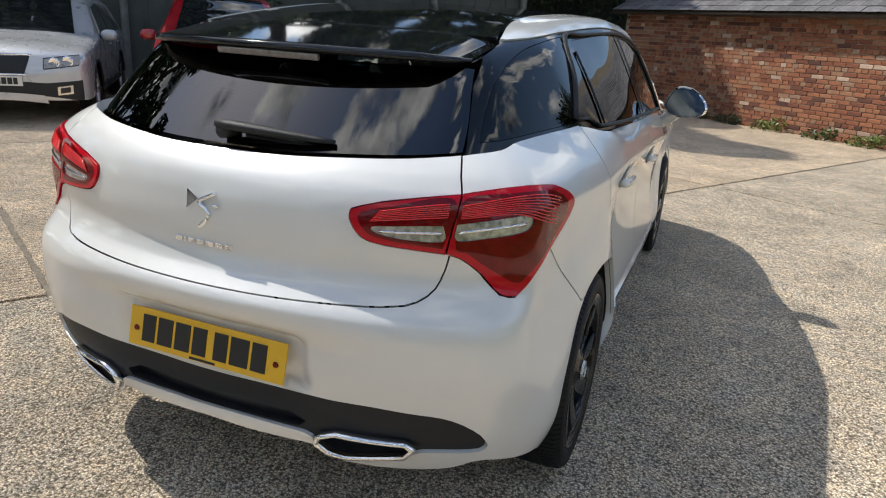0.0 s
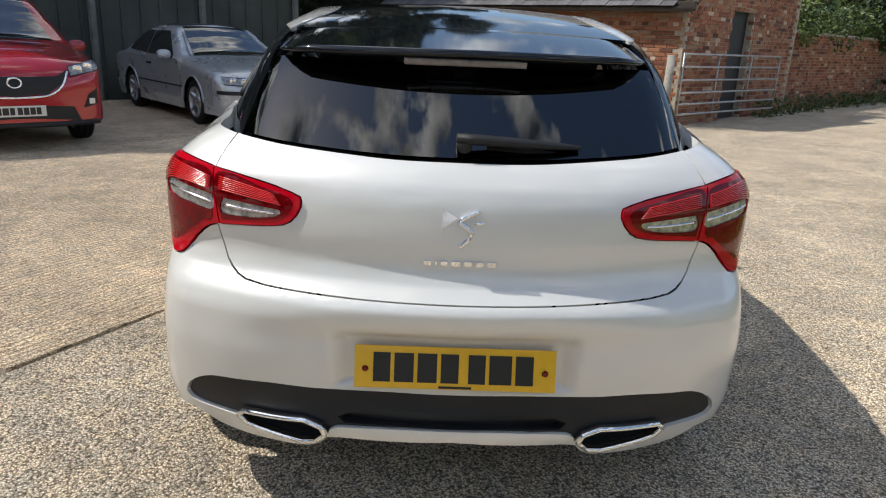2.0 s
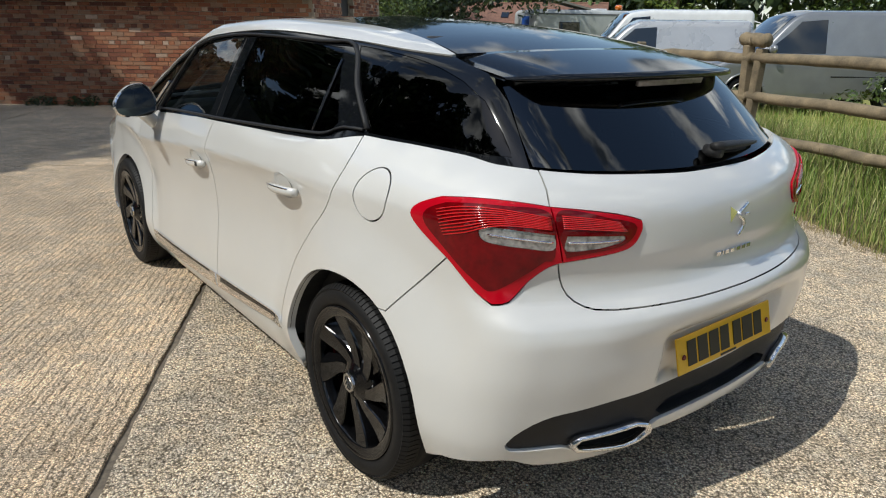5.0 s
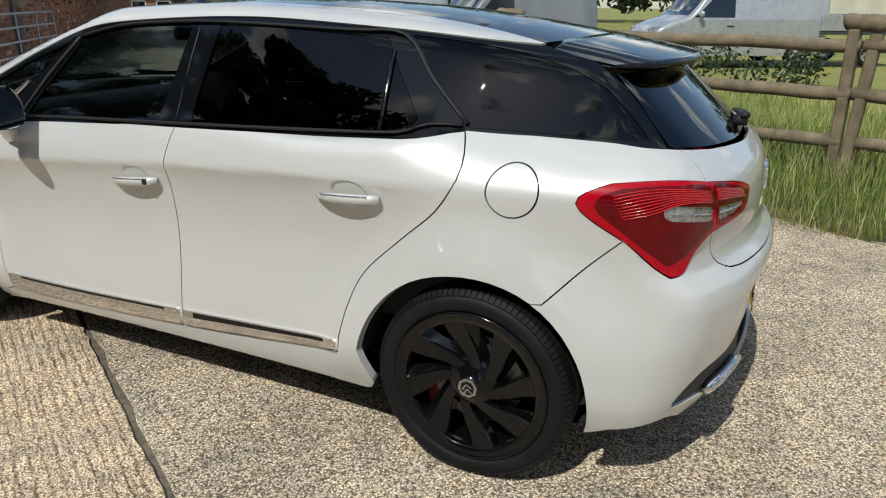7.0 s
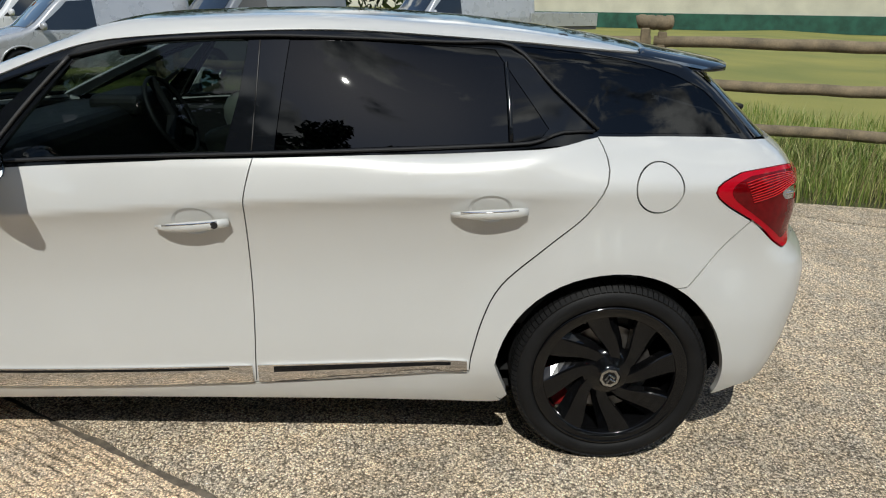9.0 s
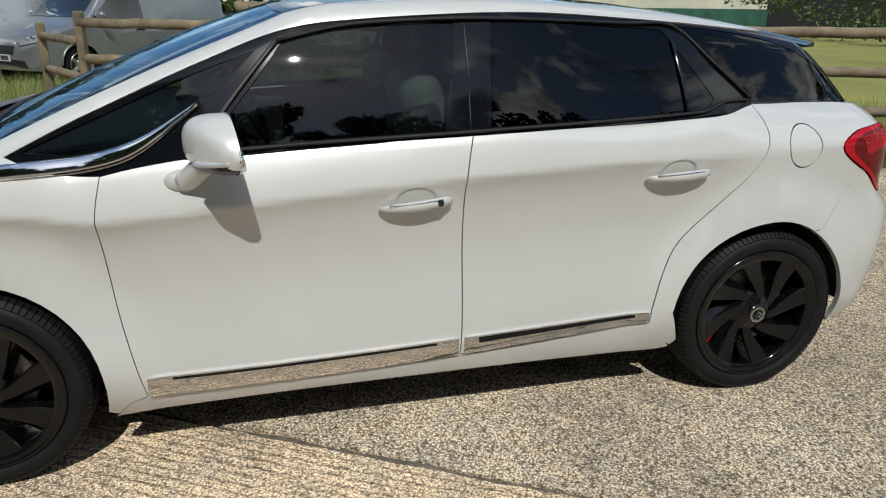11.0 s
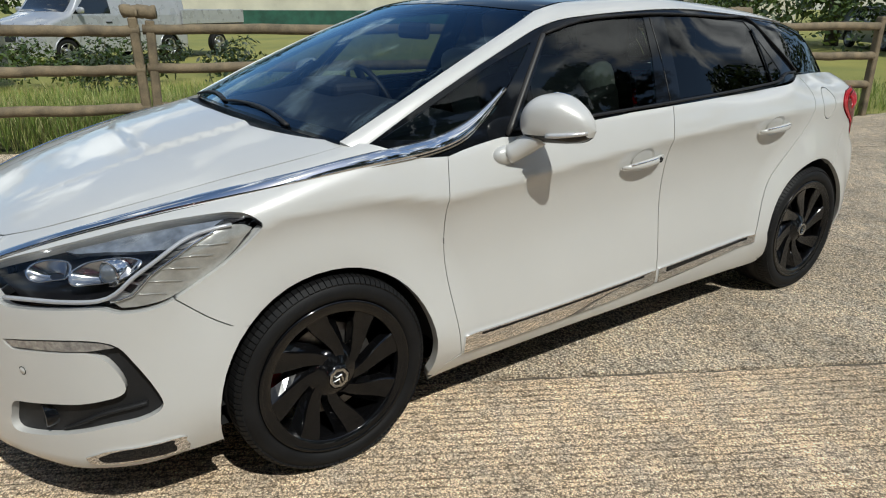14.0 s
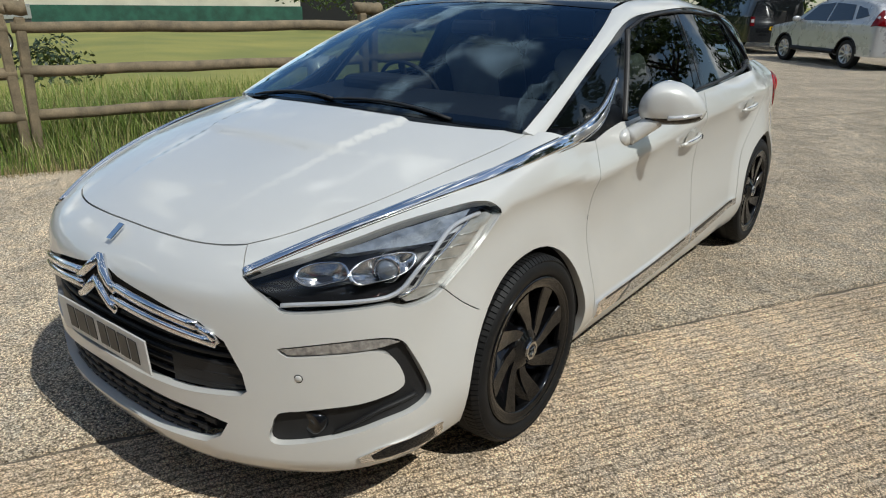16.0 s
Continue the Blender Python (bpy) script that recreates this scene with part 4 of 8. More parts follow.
def ribbon(sg, lo, hi, lift, crown, out, count=5):
    """A strip along the spear between two shares of its half width, bowed outward by crown."""
    pth = curve(SABRE, 0.03)
    n = len(pth)
    base, nor = [], []
    for p in pth:
        w = float(step01(1.0, 0.80, p[1]))
        a, na = body.lay(p, out)
        b, nb = cabin.lay(p, out + 0.004)
        base.append(a * (1 - w) + b * w)
        nn = na * (1 - w) + nb * w
        level = nn * np.array([1, 1, 0])
        level = level / np.linalg.norm(level) * 0.87 + np.array([0, 0, 0.49])
        nn = nn + (level - nn) * float(step01(1.9, 1.25, p[1]))
        nor.append(nn / np.linalg.norm(nn))
    base, nor = np.array(base), np.array(nor)
    for _ in range(8):
        base[1:-1] = (base[:-2] + 2 * base[1:-1] + base[2:]) / 4
        nor[1:-1] = (nor[:-2] + 2 * nor[1:-1] + nor[2:]) / 4
    v, f = [], []
    for i in range(n):
        t = base[min(i + 1, n - 1)] - base[max(i - 1, 0)]
        side = np.cross(t, nor[i])
        side = side / np.linalg.norm(side)
        if side[2] < 0:
            side = -side
        half = 0.011 + 0.006 * min(1, i / 18) + 0.004 * float(step01(1.5, 0.95, base[i][1])) - 0.015 * float(step01(0.86, 0.63, base[i][1])) ** 0.8
        ring = []
        for k in range(count):
            u = k / (count - 1)
            ring.append(base[i] + side * half * (lo + (hi - lo) * u) + nor[i] * (lift + crown * math.sin(math.pi * u)))
        ring += [base[i] + side * half * hi - nor[i] * 0.015, base[i] + side * half * lo - nor[i] * 0.015]
        v += [q * np.array([sg, 1, 1]) for q in ring]
    m = count + 2
    for i in range(n - 1):
        for k in range(m):
            a, b = i * m + k, i * m + (k + 1) % m
            f.append((a, b, b + m, a + m) if sg < 0 else (a, a + m, b + m, b))
    f += [tuple(range(m)), tuple(range(n * m - 1, n * m - 1 - m, -1))]
    return v, f


for sg in (1, -1):
    spear = mesh_ob("chrome_sabre", *ribbon(sg, -1.0, 1.0, 0.004, 0.0025, 0.003, 7), CHROME, car, "long chrome spear from headlamp to quarter light", smooth=True)
    mesh_ob("sabre_seal", *ribbon(sg, -1.45, 1.22, -0.003, 0.0, 0.001), GAP, spear)
    mesh_ob("sabre_lip", *ribbon(sg, -1.42, -1.20, -0.001, 0.002, 0.003, 3), SATIN_CHROME, spear)

# tailgate glass, spoiler, brake lamp, wiper
side_edge = [(0.600, -1.862, 1.098), (0.585, -1.80, 1.16), (0.555, -1.725, 1.235), (0.53, -1.66, 1.285)]
tg = curve([(0.0, -2.02, 1.072), (0.2, -2.01, 1.074), (0.45, -1.94, 1.085), (0.600, -1.862, 1.098)]) + curve(side_edge)[1:] + curve([(0.53, -1.66, 1.285), (0.3, -1.76, 1.292), (0.0, -1.79, 1.296)])[1:]
cabin.panel("tailgate_glass", tg[:-1] + flipx(tg), REAR_GLASS, car, gap=0.001, depth=0.006, h=0.04, label="dark tinted tailgate glass")


def spoiler():
    """The black tail of the roof, drawn out over the glass to a thin edge with rounded corners."""
    v, f = [], []
    us = np.linspace(-1, 1, 41)
    rows = 13
    for u in us:
        U = abs(u)
        y_end = -1.868 + 0.125 * U ** 2.2 + 0.075 * max(0, (U - 0.84) / 0.16) ** 2
        y_start = -1.525 + 0.078 * U ** 2

        def at(t):
            y = y_start + (y_end - y_start) * t
            x = u * 0.533
            z = float(roofline(y)) - 0.10 * x * x - 0.022 * max(0, (U - 0.78) / 0.22) ** 2
            return x, y, z
        for k in range(rows):
            x, y, z = at(k / (rows - 1))
            v.append((x, y, z + 0.003 + 0.004 * k / rows))
        for k in range(rows):
            t = 1 - k / (rows - 1)
            x, y, z = at(t)
            v.append((x, y, z - (0.012 + 0.045 * (1 - t) ** 1.2) * (1 - 0.75 * max(0, (U - 0.75) / 0.25))))
    n = rows * 2
    for i in range(len(us) - 1):
        for k in range(n):
            a, b = i * n + k, i * n + (k + 1) % n
            f.append((a, b, b + n, a + n))
    f.append(tuple(range(n)))
    f.append(tuple(range(len(v) - 1, len(v) - 1 - n, -1)))
    return mesh_ob("spoiler", v, f, BLACK_GLOSS, car, "gloss black roof spoiler", smooth=True)


wingtop = spoiler()
part("high_brake_lamp", box_bm(0.33, 0.014, 0.020, pose(0, -1.846, 1.300, 18, 0, 0), 0.004), surface("smoked_brake_lamp", (0.20, 0.17, 0.17), 0.2, 0, 0.2, 40, coat=1.0), wingtop, "smoked high brake lamp")
wiper = subgroup("rear_wiper", pose(0, 0, 0))
wiper.parent = car
wp = [(-0.02 + 0.32 * t, -2.035 + 0.33 * (0.30 * t) ** 2 + 0.02 * t, 1.125 - 0.020 * t) for t in np.linspace(0, 1, 8)]
v, f = sweep([(p[0], p[1], p[2]) for p in wp], [0.017, 0.020, 0.020, 0.019, 0.017, 0.015, 0.012, 0.008], 10, True, 0.7)
mesh_ob("wiper_arm", v, f, PLASTIC, wiper, smooth=True)
v, f = sweep([(0.0, -1.995, 1.105), (0.0, -2.045, 1.108)], 0.02, 12)
mesh_ob("wiper_pivot", v, f, PLASTIC, wiper, smooth=True)
v, f = sweep([(p[0] + 0.03, p[1] + 0.016, p[2] - 0.022) for p in wp[1:]], 0.006, 6)
mesh_ob("wiper_blade", v, f, RUBBER, wiper)

# scuttle and front wipers
scut = curve([(0.0, 1.442, 1.06), (0.25, 1.427, 1.06), (0.45, 1.387, 1.05), (0.60, 1.327, 1.045), (0.72, 1.25, 1.03)])
v = [*scut, *[(p[0], p[1] - 0.12 + 0.05 * (p[0] / 0.72) ** 2, p[2] - 0.008) for p in scut]]
v = v + [(-p[0], p[1], p[2]) for p in v]
n = len(scut)
f = [(i, i + 1, n + i + 1, n + i) for i in range(n - 1)]
f += [tuple(2 * n + q for q in reversed(t)) for t in f]
mesh_ob("scuttle", v, f, PLASTIC, car)
for x0, x1, y0 in ((-0.50, 0.06, 1.315), (0.05, 0.60, 1.345)):
    arm = [(x0 + (x1 - x0) * t, y0 - 0.02 * math.sin(t * math.pi) + (0.03 if x0 < 0 else -0.05) * t, 0) for t in np.linspace(0, 1, 8)]
    arm = [(p[0], p[1], 1.085 + 0.40 * (1.36 - p[1]) - 0.148 * p[0] ** 2 + 0.007) for p in arm]
    fw_w = subgroup("front_wiper", pose(0, 0, 0))
    fw_w.parent = car
    v, f = sweep(arm, [0.010] * 7 + [0.006], 8, True, 0.6)
    mesh_ob("wiper_arm", v, f, PLASTIC, fw_w, smooth=True)
    v, f = sweep([(p[0], p[1] - 0.025, p[2] - 0.002) for p in arm[1:]], 0.006, 6)
    mesh_ob("wiper_blade", v, f, RUBBER, fw_w)

# headlamps
LAMP_WARM = surface("lamp_side_reflector", (0.62, 0.61, 0.57), 0.22, 0.45, 0.12, 25)
LAMP_BLUE = surface("lamp_upper_reflector", (0.34, 0.37, 0.41), 0.16, 0.35, 0.25, 18)
BOWL_METAL = surface("bright_reflector_metal", (0.62, 0.62, 0.62), 0.16, 1.0, 0.08, 30)
PROJECTOR = surface("projector_glass", (0.30, 0.32, 0.34), 0.05, 0.6, 0.1, 9, coat=1.0)
BOWL_IN = [(0.628, 2.145, 0.793), (0.622, 2.127, 0.809), (0.636, 2.097, 0.820), (0.665, 2.065, 0.825), (0.699, 2.042, 0.823), (0.726, 2.046, 0.808), (0.738, 2.06, 0.790), (0.714, 2.092, 0.782), (0.683, 2.128, 0.773), (0.653, 2.144, 0.780)]
BOWL_OUT = [(0.738, 2.05, 0.803), (0.740, 2.009, 0.824), (0.764, 1.96, 0.834), (0.800, 1.904, 0.837), (0.830, 1.885, 0.828), (0.843, 1.905, 0.802), (0.840, 1.929, 0.787), (0.828, 1.962, 0.778), (0.80, 2.01, 0.774), (0.776, 2.045, 0.771), (0.754, 2.055, 0.784)]
UPPER_BAND = [(0.66, 2.03, 0.838), (0.745, 1.872, 0.878), (0.796, 1.755, 0.896), (0.838, 1.655, 0.905), (0.848, 1.70, 0.882), (0.848, 1.80, 0.846), (0.815, 1.880, 0.846), (0.764, 1.955, 0.845), (0.705, 2.02, 0.836)]
LED_LINE = [(0.633, 2.198, 0.718), (0.689, 2.154, 0.722), (0.775, 2.073, 0.724), (0.828, 1.997, 0.726), (0.846, 1.953, 0.743), (0.855, 1.906, 0.783), (0.857, 1.84, 0.825), (0.852, 1.758, 0.869), (0.860, 1.685, 0.884), (0.869, 1.641, 0.886)]
LED_OUT = [(0.843, 1.969, 0.721), (0.861, 1.914, 0.734), (0.867, 1.872, 0.776), (0.871, 1.816, 0.814), (0.868, 1.75, 0.850), (0.865, 1.691, 0.876)]
for sg in (1, -1):
    fl = (lambda q: [np.array(p, float) for p in q]) if sg > 0 else flipx
    head = curve(head_up) + curve(head_rear)[1:] + curve(head_low)[1:-1]
    lampf = body.panel("headlamp", fl(head), CLEAR, car, base="front", raised=0.0, gap=0.004, depth=0.006, h=0.03, label="clear headlamp with dark inner housing")[0]
    body.panel("lamp_housing", fl(head), LAMP_DARK, lampf, base="front", raised=-0.062, gap=0.0, depth=0.002, h=0.03)
    body.panel("lamp_border", fl(head), GAP, lampf, base="front", holes=[fl([np.array(p) * 0.985 + np.array([0.76, 1.91, 0.80]) * 0.015 for p in head])], raised=0.002, gap=0.002, depth=0.05, h=0.02)
    tail_part = curve(LED_OUT, 0.02) + curve([(0.870, 1.64, 0.888), (0.876, 1.585, 0.868), (0.872, 1.66, 0.786), (0.869, 1.80, 0.712), (0.864, 1.88, 0.697), (0.850, 1.945, 0.700)], 0.02)
    body.panel("side_reflector", fl(tail_part), LAMP_WARM, lampf, base="front", raised=-0.016, gap=0.001, h=0.02)
    for k in range(5):
        w = 0.12 + 0.17 * k
        lo, hi = np.array(LED_OUT[0]) * (1 - w) + np.array(LED_OUT[-1]) * w, np.array((0.866, 1.86, 0.700)) * (1 - w) + np.array((0.875, 1.60, 0.862)) * w
        v, f = sweep([tuple(body.lay((q[0] * sg, q[1], q[2]), -0.014)[0]) for q in (lo, (lo + hi) / 2, hi)], 0.0016, 6)
        mesh_ob("reflector_step", v, f, LAMP_WARM, lampf, smooth=True)
    body.panel("upper_reflector", fl(UPPER_BAND), LAMP_BLUE, lampf, base="front", raised=-0.018, gap=0.001, h=0.02)
    for outline, mid, deep in ((BOWL_IN, (0.680, 2.090, 0.800), 0.066), (BOWL_OUT, (0.795, 1.965, 0.808), 0.070)):
        loop = curve([*outline, outline[0]], 0.010)[:-1]
        n, v, f = len(loop), [], []
        for share, dep in ((1.06, 0.030), (1.0, 0.026), (0.94, 0.032), (0.75, 0.046), (0.45, 0.060), (0.12, deep)):
            for q in loop:
                c0 = np.array(mid) + (np.array(q) - np.array(mid)) * share
                v.append(tuple(body.lay((c0[0] * sg, c0[1], c0[2]), -dep)[0]))
        for j in range(5):
            for i in range(n):
                a0, b0 = j * n + i, j * n + (i + 1) % n
                f.append((a0, b0, b0 + n, a0 + n))
        f.append(tuple(range(5 * n, 6 * n)))
        mesh_ob("reflector_cup", v, f, BOWL_METAL, lampf, "bright reflector bowl", smooth=True)
    c = Vector(body.lay((0.800 * sg, 1.962, 0.810), -0.050)[0])
    dr = Vector((0.55 * sg, 1, 0.0)).normalized()
    M = Matrix.Translation(c) @ dr.to_track_quat("Y", "Z").to_matrix().to_4x4()
    v, f = lathe([(-0.03, 0.040), (0.006, 0.038), (0.012, 0.034), (0.004, 0.031)], 28, "y")
    mesh_ob("lens_bezel", [M @ Vector(q) for q in v], f, CHROME, lampf, smooth=True)
    v, f = lathe([(0.004, 0.031), (0.018, 0.027), (0.027, 0.016), (0.030, 0.0)], 28, "y")
    mesh_ob("projector_lens", [M @ Vector(q) for q in v], f, PROJECTOR, lampf, smooth=True)
    led = [body.lay((p[0] * sg, p[1], p[2]), -0.012)[0] for p in curve(LED_LINE, 0.02)]
    v, f = sweep([tuple(p) for p in led], 0.0075, 8, True, 0.8)
    mesh_ob("light_guide", v, f, LAMP_SILVER, lampf, "bright light guide strip", smooth=True)
    rim_line = [body.lay((p[0] * sg, p[1], p[2]), -0.012)[0] for p in curve(LED_OUT, 0.02)]
    v, f = sweep([tuple(p) for p in rim_line], 0.004, 8, True, 0.8)
    mesh_ob("light_guide_rim", v, f, CHROME, lampf, smooth=True)
    inner_edge, outer_edge = curve(LED_LINE[3:8], 0.004), curve(LED_OUT, 0.004)
    body.panel("led_tray", fl(inner_edge + outer_edge[::-1]), LAMP_SILVER, lampf, base="front", raised=-0.024, gap=0.0, depth=0.004, h=0.02)
    at = lambda line, t: np.array(line[min(len(line) - 1, int(t * (len(line) - 1)))])
    for k in range(6):
        t0, t1 = 0.22 + 0.115 * k, 0.22 + 0.115 * k + 0.085
        cell = [at(inner_edge, t0) * 0.78 + at(outer_edge, t0) * 0.22, at(outer_edge, t0 - 0.02) * 0.80 + at(inner_edge, t0 - 0.02) * 0.20, at(outer_edge, t1 - 0.02) * 0.80 + at(inner_edge, t1 - 0.02) * 0.20, at(inner_edge, t1) * 0.78 + at(outer_edge, t1) * 0.22]
        body.panel("led_cell", fl(cell), LAMP_DARK, lampf, base="front", raised=-0.019, gap=0.0, depth=0.004, h=0.02)
    fogl = body.panel("fog_surround", fl(fog), PLASTIC, car, base="front", raised=-0.022, gap=-0.001, depth=0.002, h=0.02, label="black fog lamp surround")[0]
    body.panel("day_lamp", fl([(0.632, 2.211, 0.599), (0.73, 2.132, 0.613), (0.795, 2.062, 0.618), (0.833, 2.004, 0.611), (0.848, 1.976, 0.594), (0.812, 2.04, 0.587), (0.771, 2.093, 0.586), (0.708, 2.153, 0.583), (0.651, 2.198, 0.581)]), REVERSE, fogl, base="front", raised=-0.002, gap=0.001, depth=0.02, h=0.015, label="slim day lamp lens")
    c = body.front(0.680, 0.368)
    v, f = lathe([(-0.03, 0.036), (0.0, 0.034), (0.002, 0.028), (-0.004, 0.0)], 20, "y")
    m = pose(c[0] * sg, c[1] - 0.020, c[2], 0, 0, -8 * sg)
    mesh_ob("fog_lamp", [m @ Vector(q) for q in v], f, BLACK_GLOSS, fogl, smooth=True)
    ridge_path = [body.lay((p[0] * sg, p[1], p[2]), -0.016)[0] for p in curve([(0.735, 2.13, 0.338), (0.775, 2.09, 0.362), (0.825, 2.025, 0.396), (0.874, 1.926, 0.414)], 0.02)]
    v, f = sweep([tuple(p) for p in ridge_path], [0.004 + 0.005 * min(1, k / 5) for k in range(len(ridge_path))], 8, True, 0.7)
    mesh_ob("pocket_ridge", v, f, PLASTIC, fogl, smooth=True)
    body.panel("chin_trim", fl(curve([*chin, chin[0]])), CHROME, car, base="front", raised=0.005, gap=0.0, depth=0.014, h=0.012, label="bright chin trim")
    # gloss black laid over the trim's middle as its painted dark reflection
    body.panel("chin_dark_reflection", fl(curve([np.array(p) * 0.74 + np.array([0.845, 1.96, 0.276]) * 0.26 for p in [*chin, chin[0]]])), BLACK_GLOSS, car, base="front", raised=0.0065, gap=0, depth=0.003, h=0.012)
    c = body.front(0.671, 0.515)
    v, f = lathe([(0.0005, 0.010), (0.0022, 0.0095), (0.0022, 0.0)], 20, "y")
    m = pose(c[0] * sg, c[1] - 0.0005, c[2], 0, 0, -33 * sg)
    sens = mesh_ob("parking_sensor", [m @ Vector(q) for q in v], f, PEARL, car, smooth=True)
    v, f = lathe([(0.0, 0.0125), (0.001, 0.0125), (0.001, 0.010)], 20, "y")
    mesh_ob("sensor_ring", [m @ Vector(q) for q in v], f, GAP, sens, smooth=True)


side_sheet = rear_arch[14:] + [S(-0.99, 0.255), S(0.0, 0.235), S(0.95, 0.215)] + order[::-1][:len(order) - cut] + curve(wing_gap[::-1])[1:] + curve(head_rear[::-1])[1:] + [T(0.80, 1.4, 0.6), T(0.80, 1.2, 0.6), S(0.95, 0.985), S(0.5, 1.02), S(-0.2, 1.055), S(-0.95, 1.08), S(-1.28, 1.115), S(-1.5, 1.10)] + curve(lamp_front[:5])
body.panel("inner_shell", side_sheet, GAP, car, gap=0.002, raised=-0.012, depth=0.002, h=0.08, mirror=True)
gate_sheet = curve([B(0.0, 0.69), B(0.4, 0.70), B(0.66, 0.74)]) + curve(lamp_low)[4:] + [B(0.69, 0.90), B(0.69, 1.0), B(0.62, 1.085), B(0.3, 1.075), B(0.0, 1.066)]
body.panel("inner_shell", gate_sheet[:-1] + flipx(gate_sheet), GAP, car, gap=0.0, raised=-0.014, depth=0.002, h=0.08)
nose_sheet = [T(0.0, 2.20, 0.6), T(0.3, 2.18, 0.6), T(0.45, 2.12, 0.6), (0.55, 2.17, 0.80), (0.50, 2.22, 0.77), (0.3, 2.28, 0.78), (0.0, 2.29, 0.80)]
body.panel("inner_shell", nose_sheet[:-1] + flipx(nose_sheet), GAP, car, base="front", gap=0.0, raised=-0.014, depth=0.002, h=0.08)
underside = [(0.80, -1.70), (0.80, 1.9), (0.5, 2.22), (-0.5, 2.22), (-0.80, 1.9), (-0.80, -1.70), (-0.42, -1.97), (0.42, -1.97)]
mesh_ob("underbody", [(x, y, 0.235) for x, y in underside] + [(x, y, 0.30) for x, y in underside], [tuple(range(8)), tuple(range(15, 7, -1))], GAP, car)
for sg in (1, -1):
    for yc, rr, zc in ((-AXLE + 0.01, 0.392, 0.325), (AXLE, 0.380, 0.315)):
        v, f = lathe([(0.58, 0.0), (0.58, rr), (0.9, rr)], 26, "x", (radians(4), radians(176)))
        v = [(min(p[0], S(p[1] + yc, p[2] + zc)[0] - 0.022), p[1] + yc, p[2] + zc) for p in v]
        mesh_ob("wheel_arch_liner", [(p[0] * sg, p[1], p[2]) for p in v], f, GAP, car)


# wheels
def tyre_profile(r_out, r_rim, w):
    h = w / 2
    return [(-h * 0.80, r_rim), (-h * 0.97, r_rim + 0.012), (-h * 1.0, r_rim + (r_out - r_rim) * 0.5), (-h * 0.93, r_out - 0.022), (-h * 0.80, r_out - 0.010), (-h * 0.4, r_out), (-h * 0.38, r_out - 0.006), (-h * 0.33, r_out - 0.006), (-h * 0.31, r_out), (0.0, r_out),
            (h * 0.31, r_out), (h * 0.33, r_out - 0.006), (h * 0.38, r_out - 0.006), (h * 0.4, r_out), (h * 0.80, r_out - 0.010), (h * 0.93, r_out - 0.022), (h * 1.0, r_out - (r_out - r_rim) * 0.5), (h * 0.97, r_rim + 0.012), (h * 0.80, r_rim)]


def blade(a0, r0, r1, w0, w1, twist, x0, x1, thick, n=9):
    """One swept wheel blade, thick and bevelled, from hub to rim; x grows outward."""
    v, f = [], []
    for i in range(n):
        t = i / (n - 1)
        r = r0 + (r1 - r0) * t
        a = a0 + twist * (1 - (1 - t) ** 2.4)
        w = (w0 + (w1 - w0) * t ** 0.8) / max(r, 0.05) / 2
        xx = x0 + (x1 - x0) * t - 0.006 * math.sin(t * math.pi)
        ring = [(a - w * 1.12, xx - 0.030), (a - w * 0.55, xx - 0.004 - 0.010 * (1 - t)), (a - w * 0.45, xx), (a + w * 0.92, xx + 0.002), (a + w, xx - 0.003), (a + w * 0.95, xx - thick - 0.012)]
        v += [(q[1], r * math.cos(q[0]), r * math.sin(q[0])) for q in ring]
    for i in range(n - 1):
        for k in range(6):
            a, b = i * 6 + k, i * 6 + (k + 1) % 6
            f.append((a, b, b + 6, a + 6))
    f += [tuple(range(5, -1, -1)), tuple(range((n - 1) * 6, n * 6))]
    return v, f


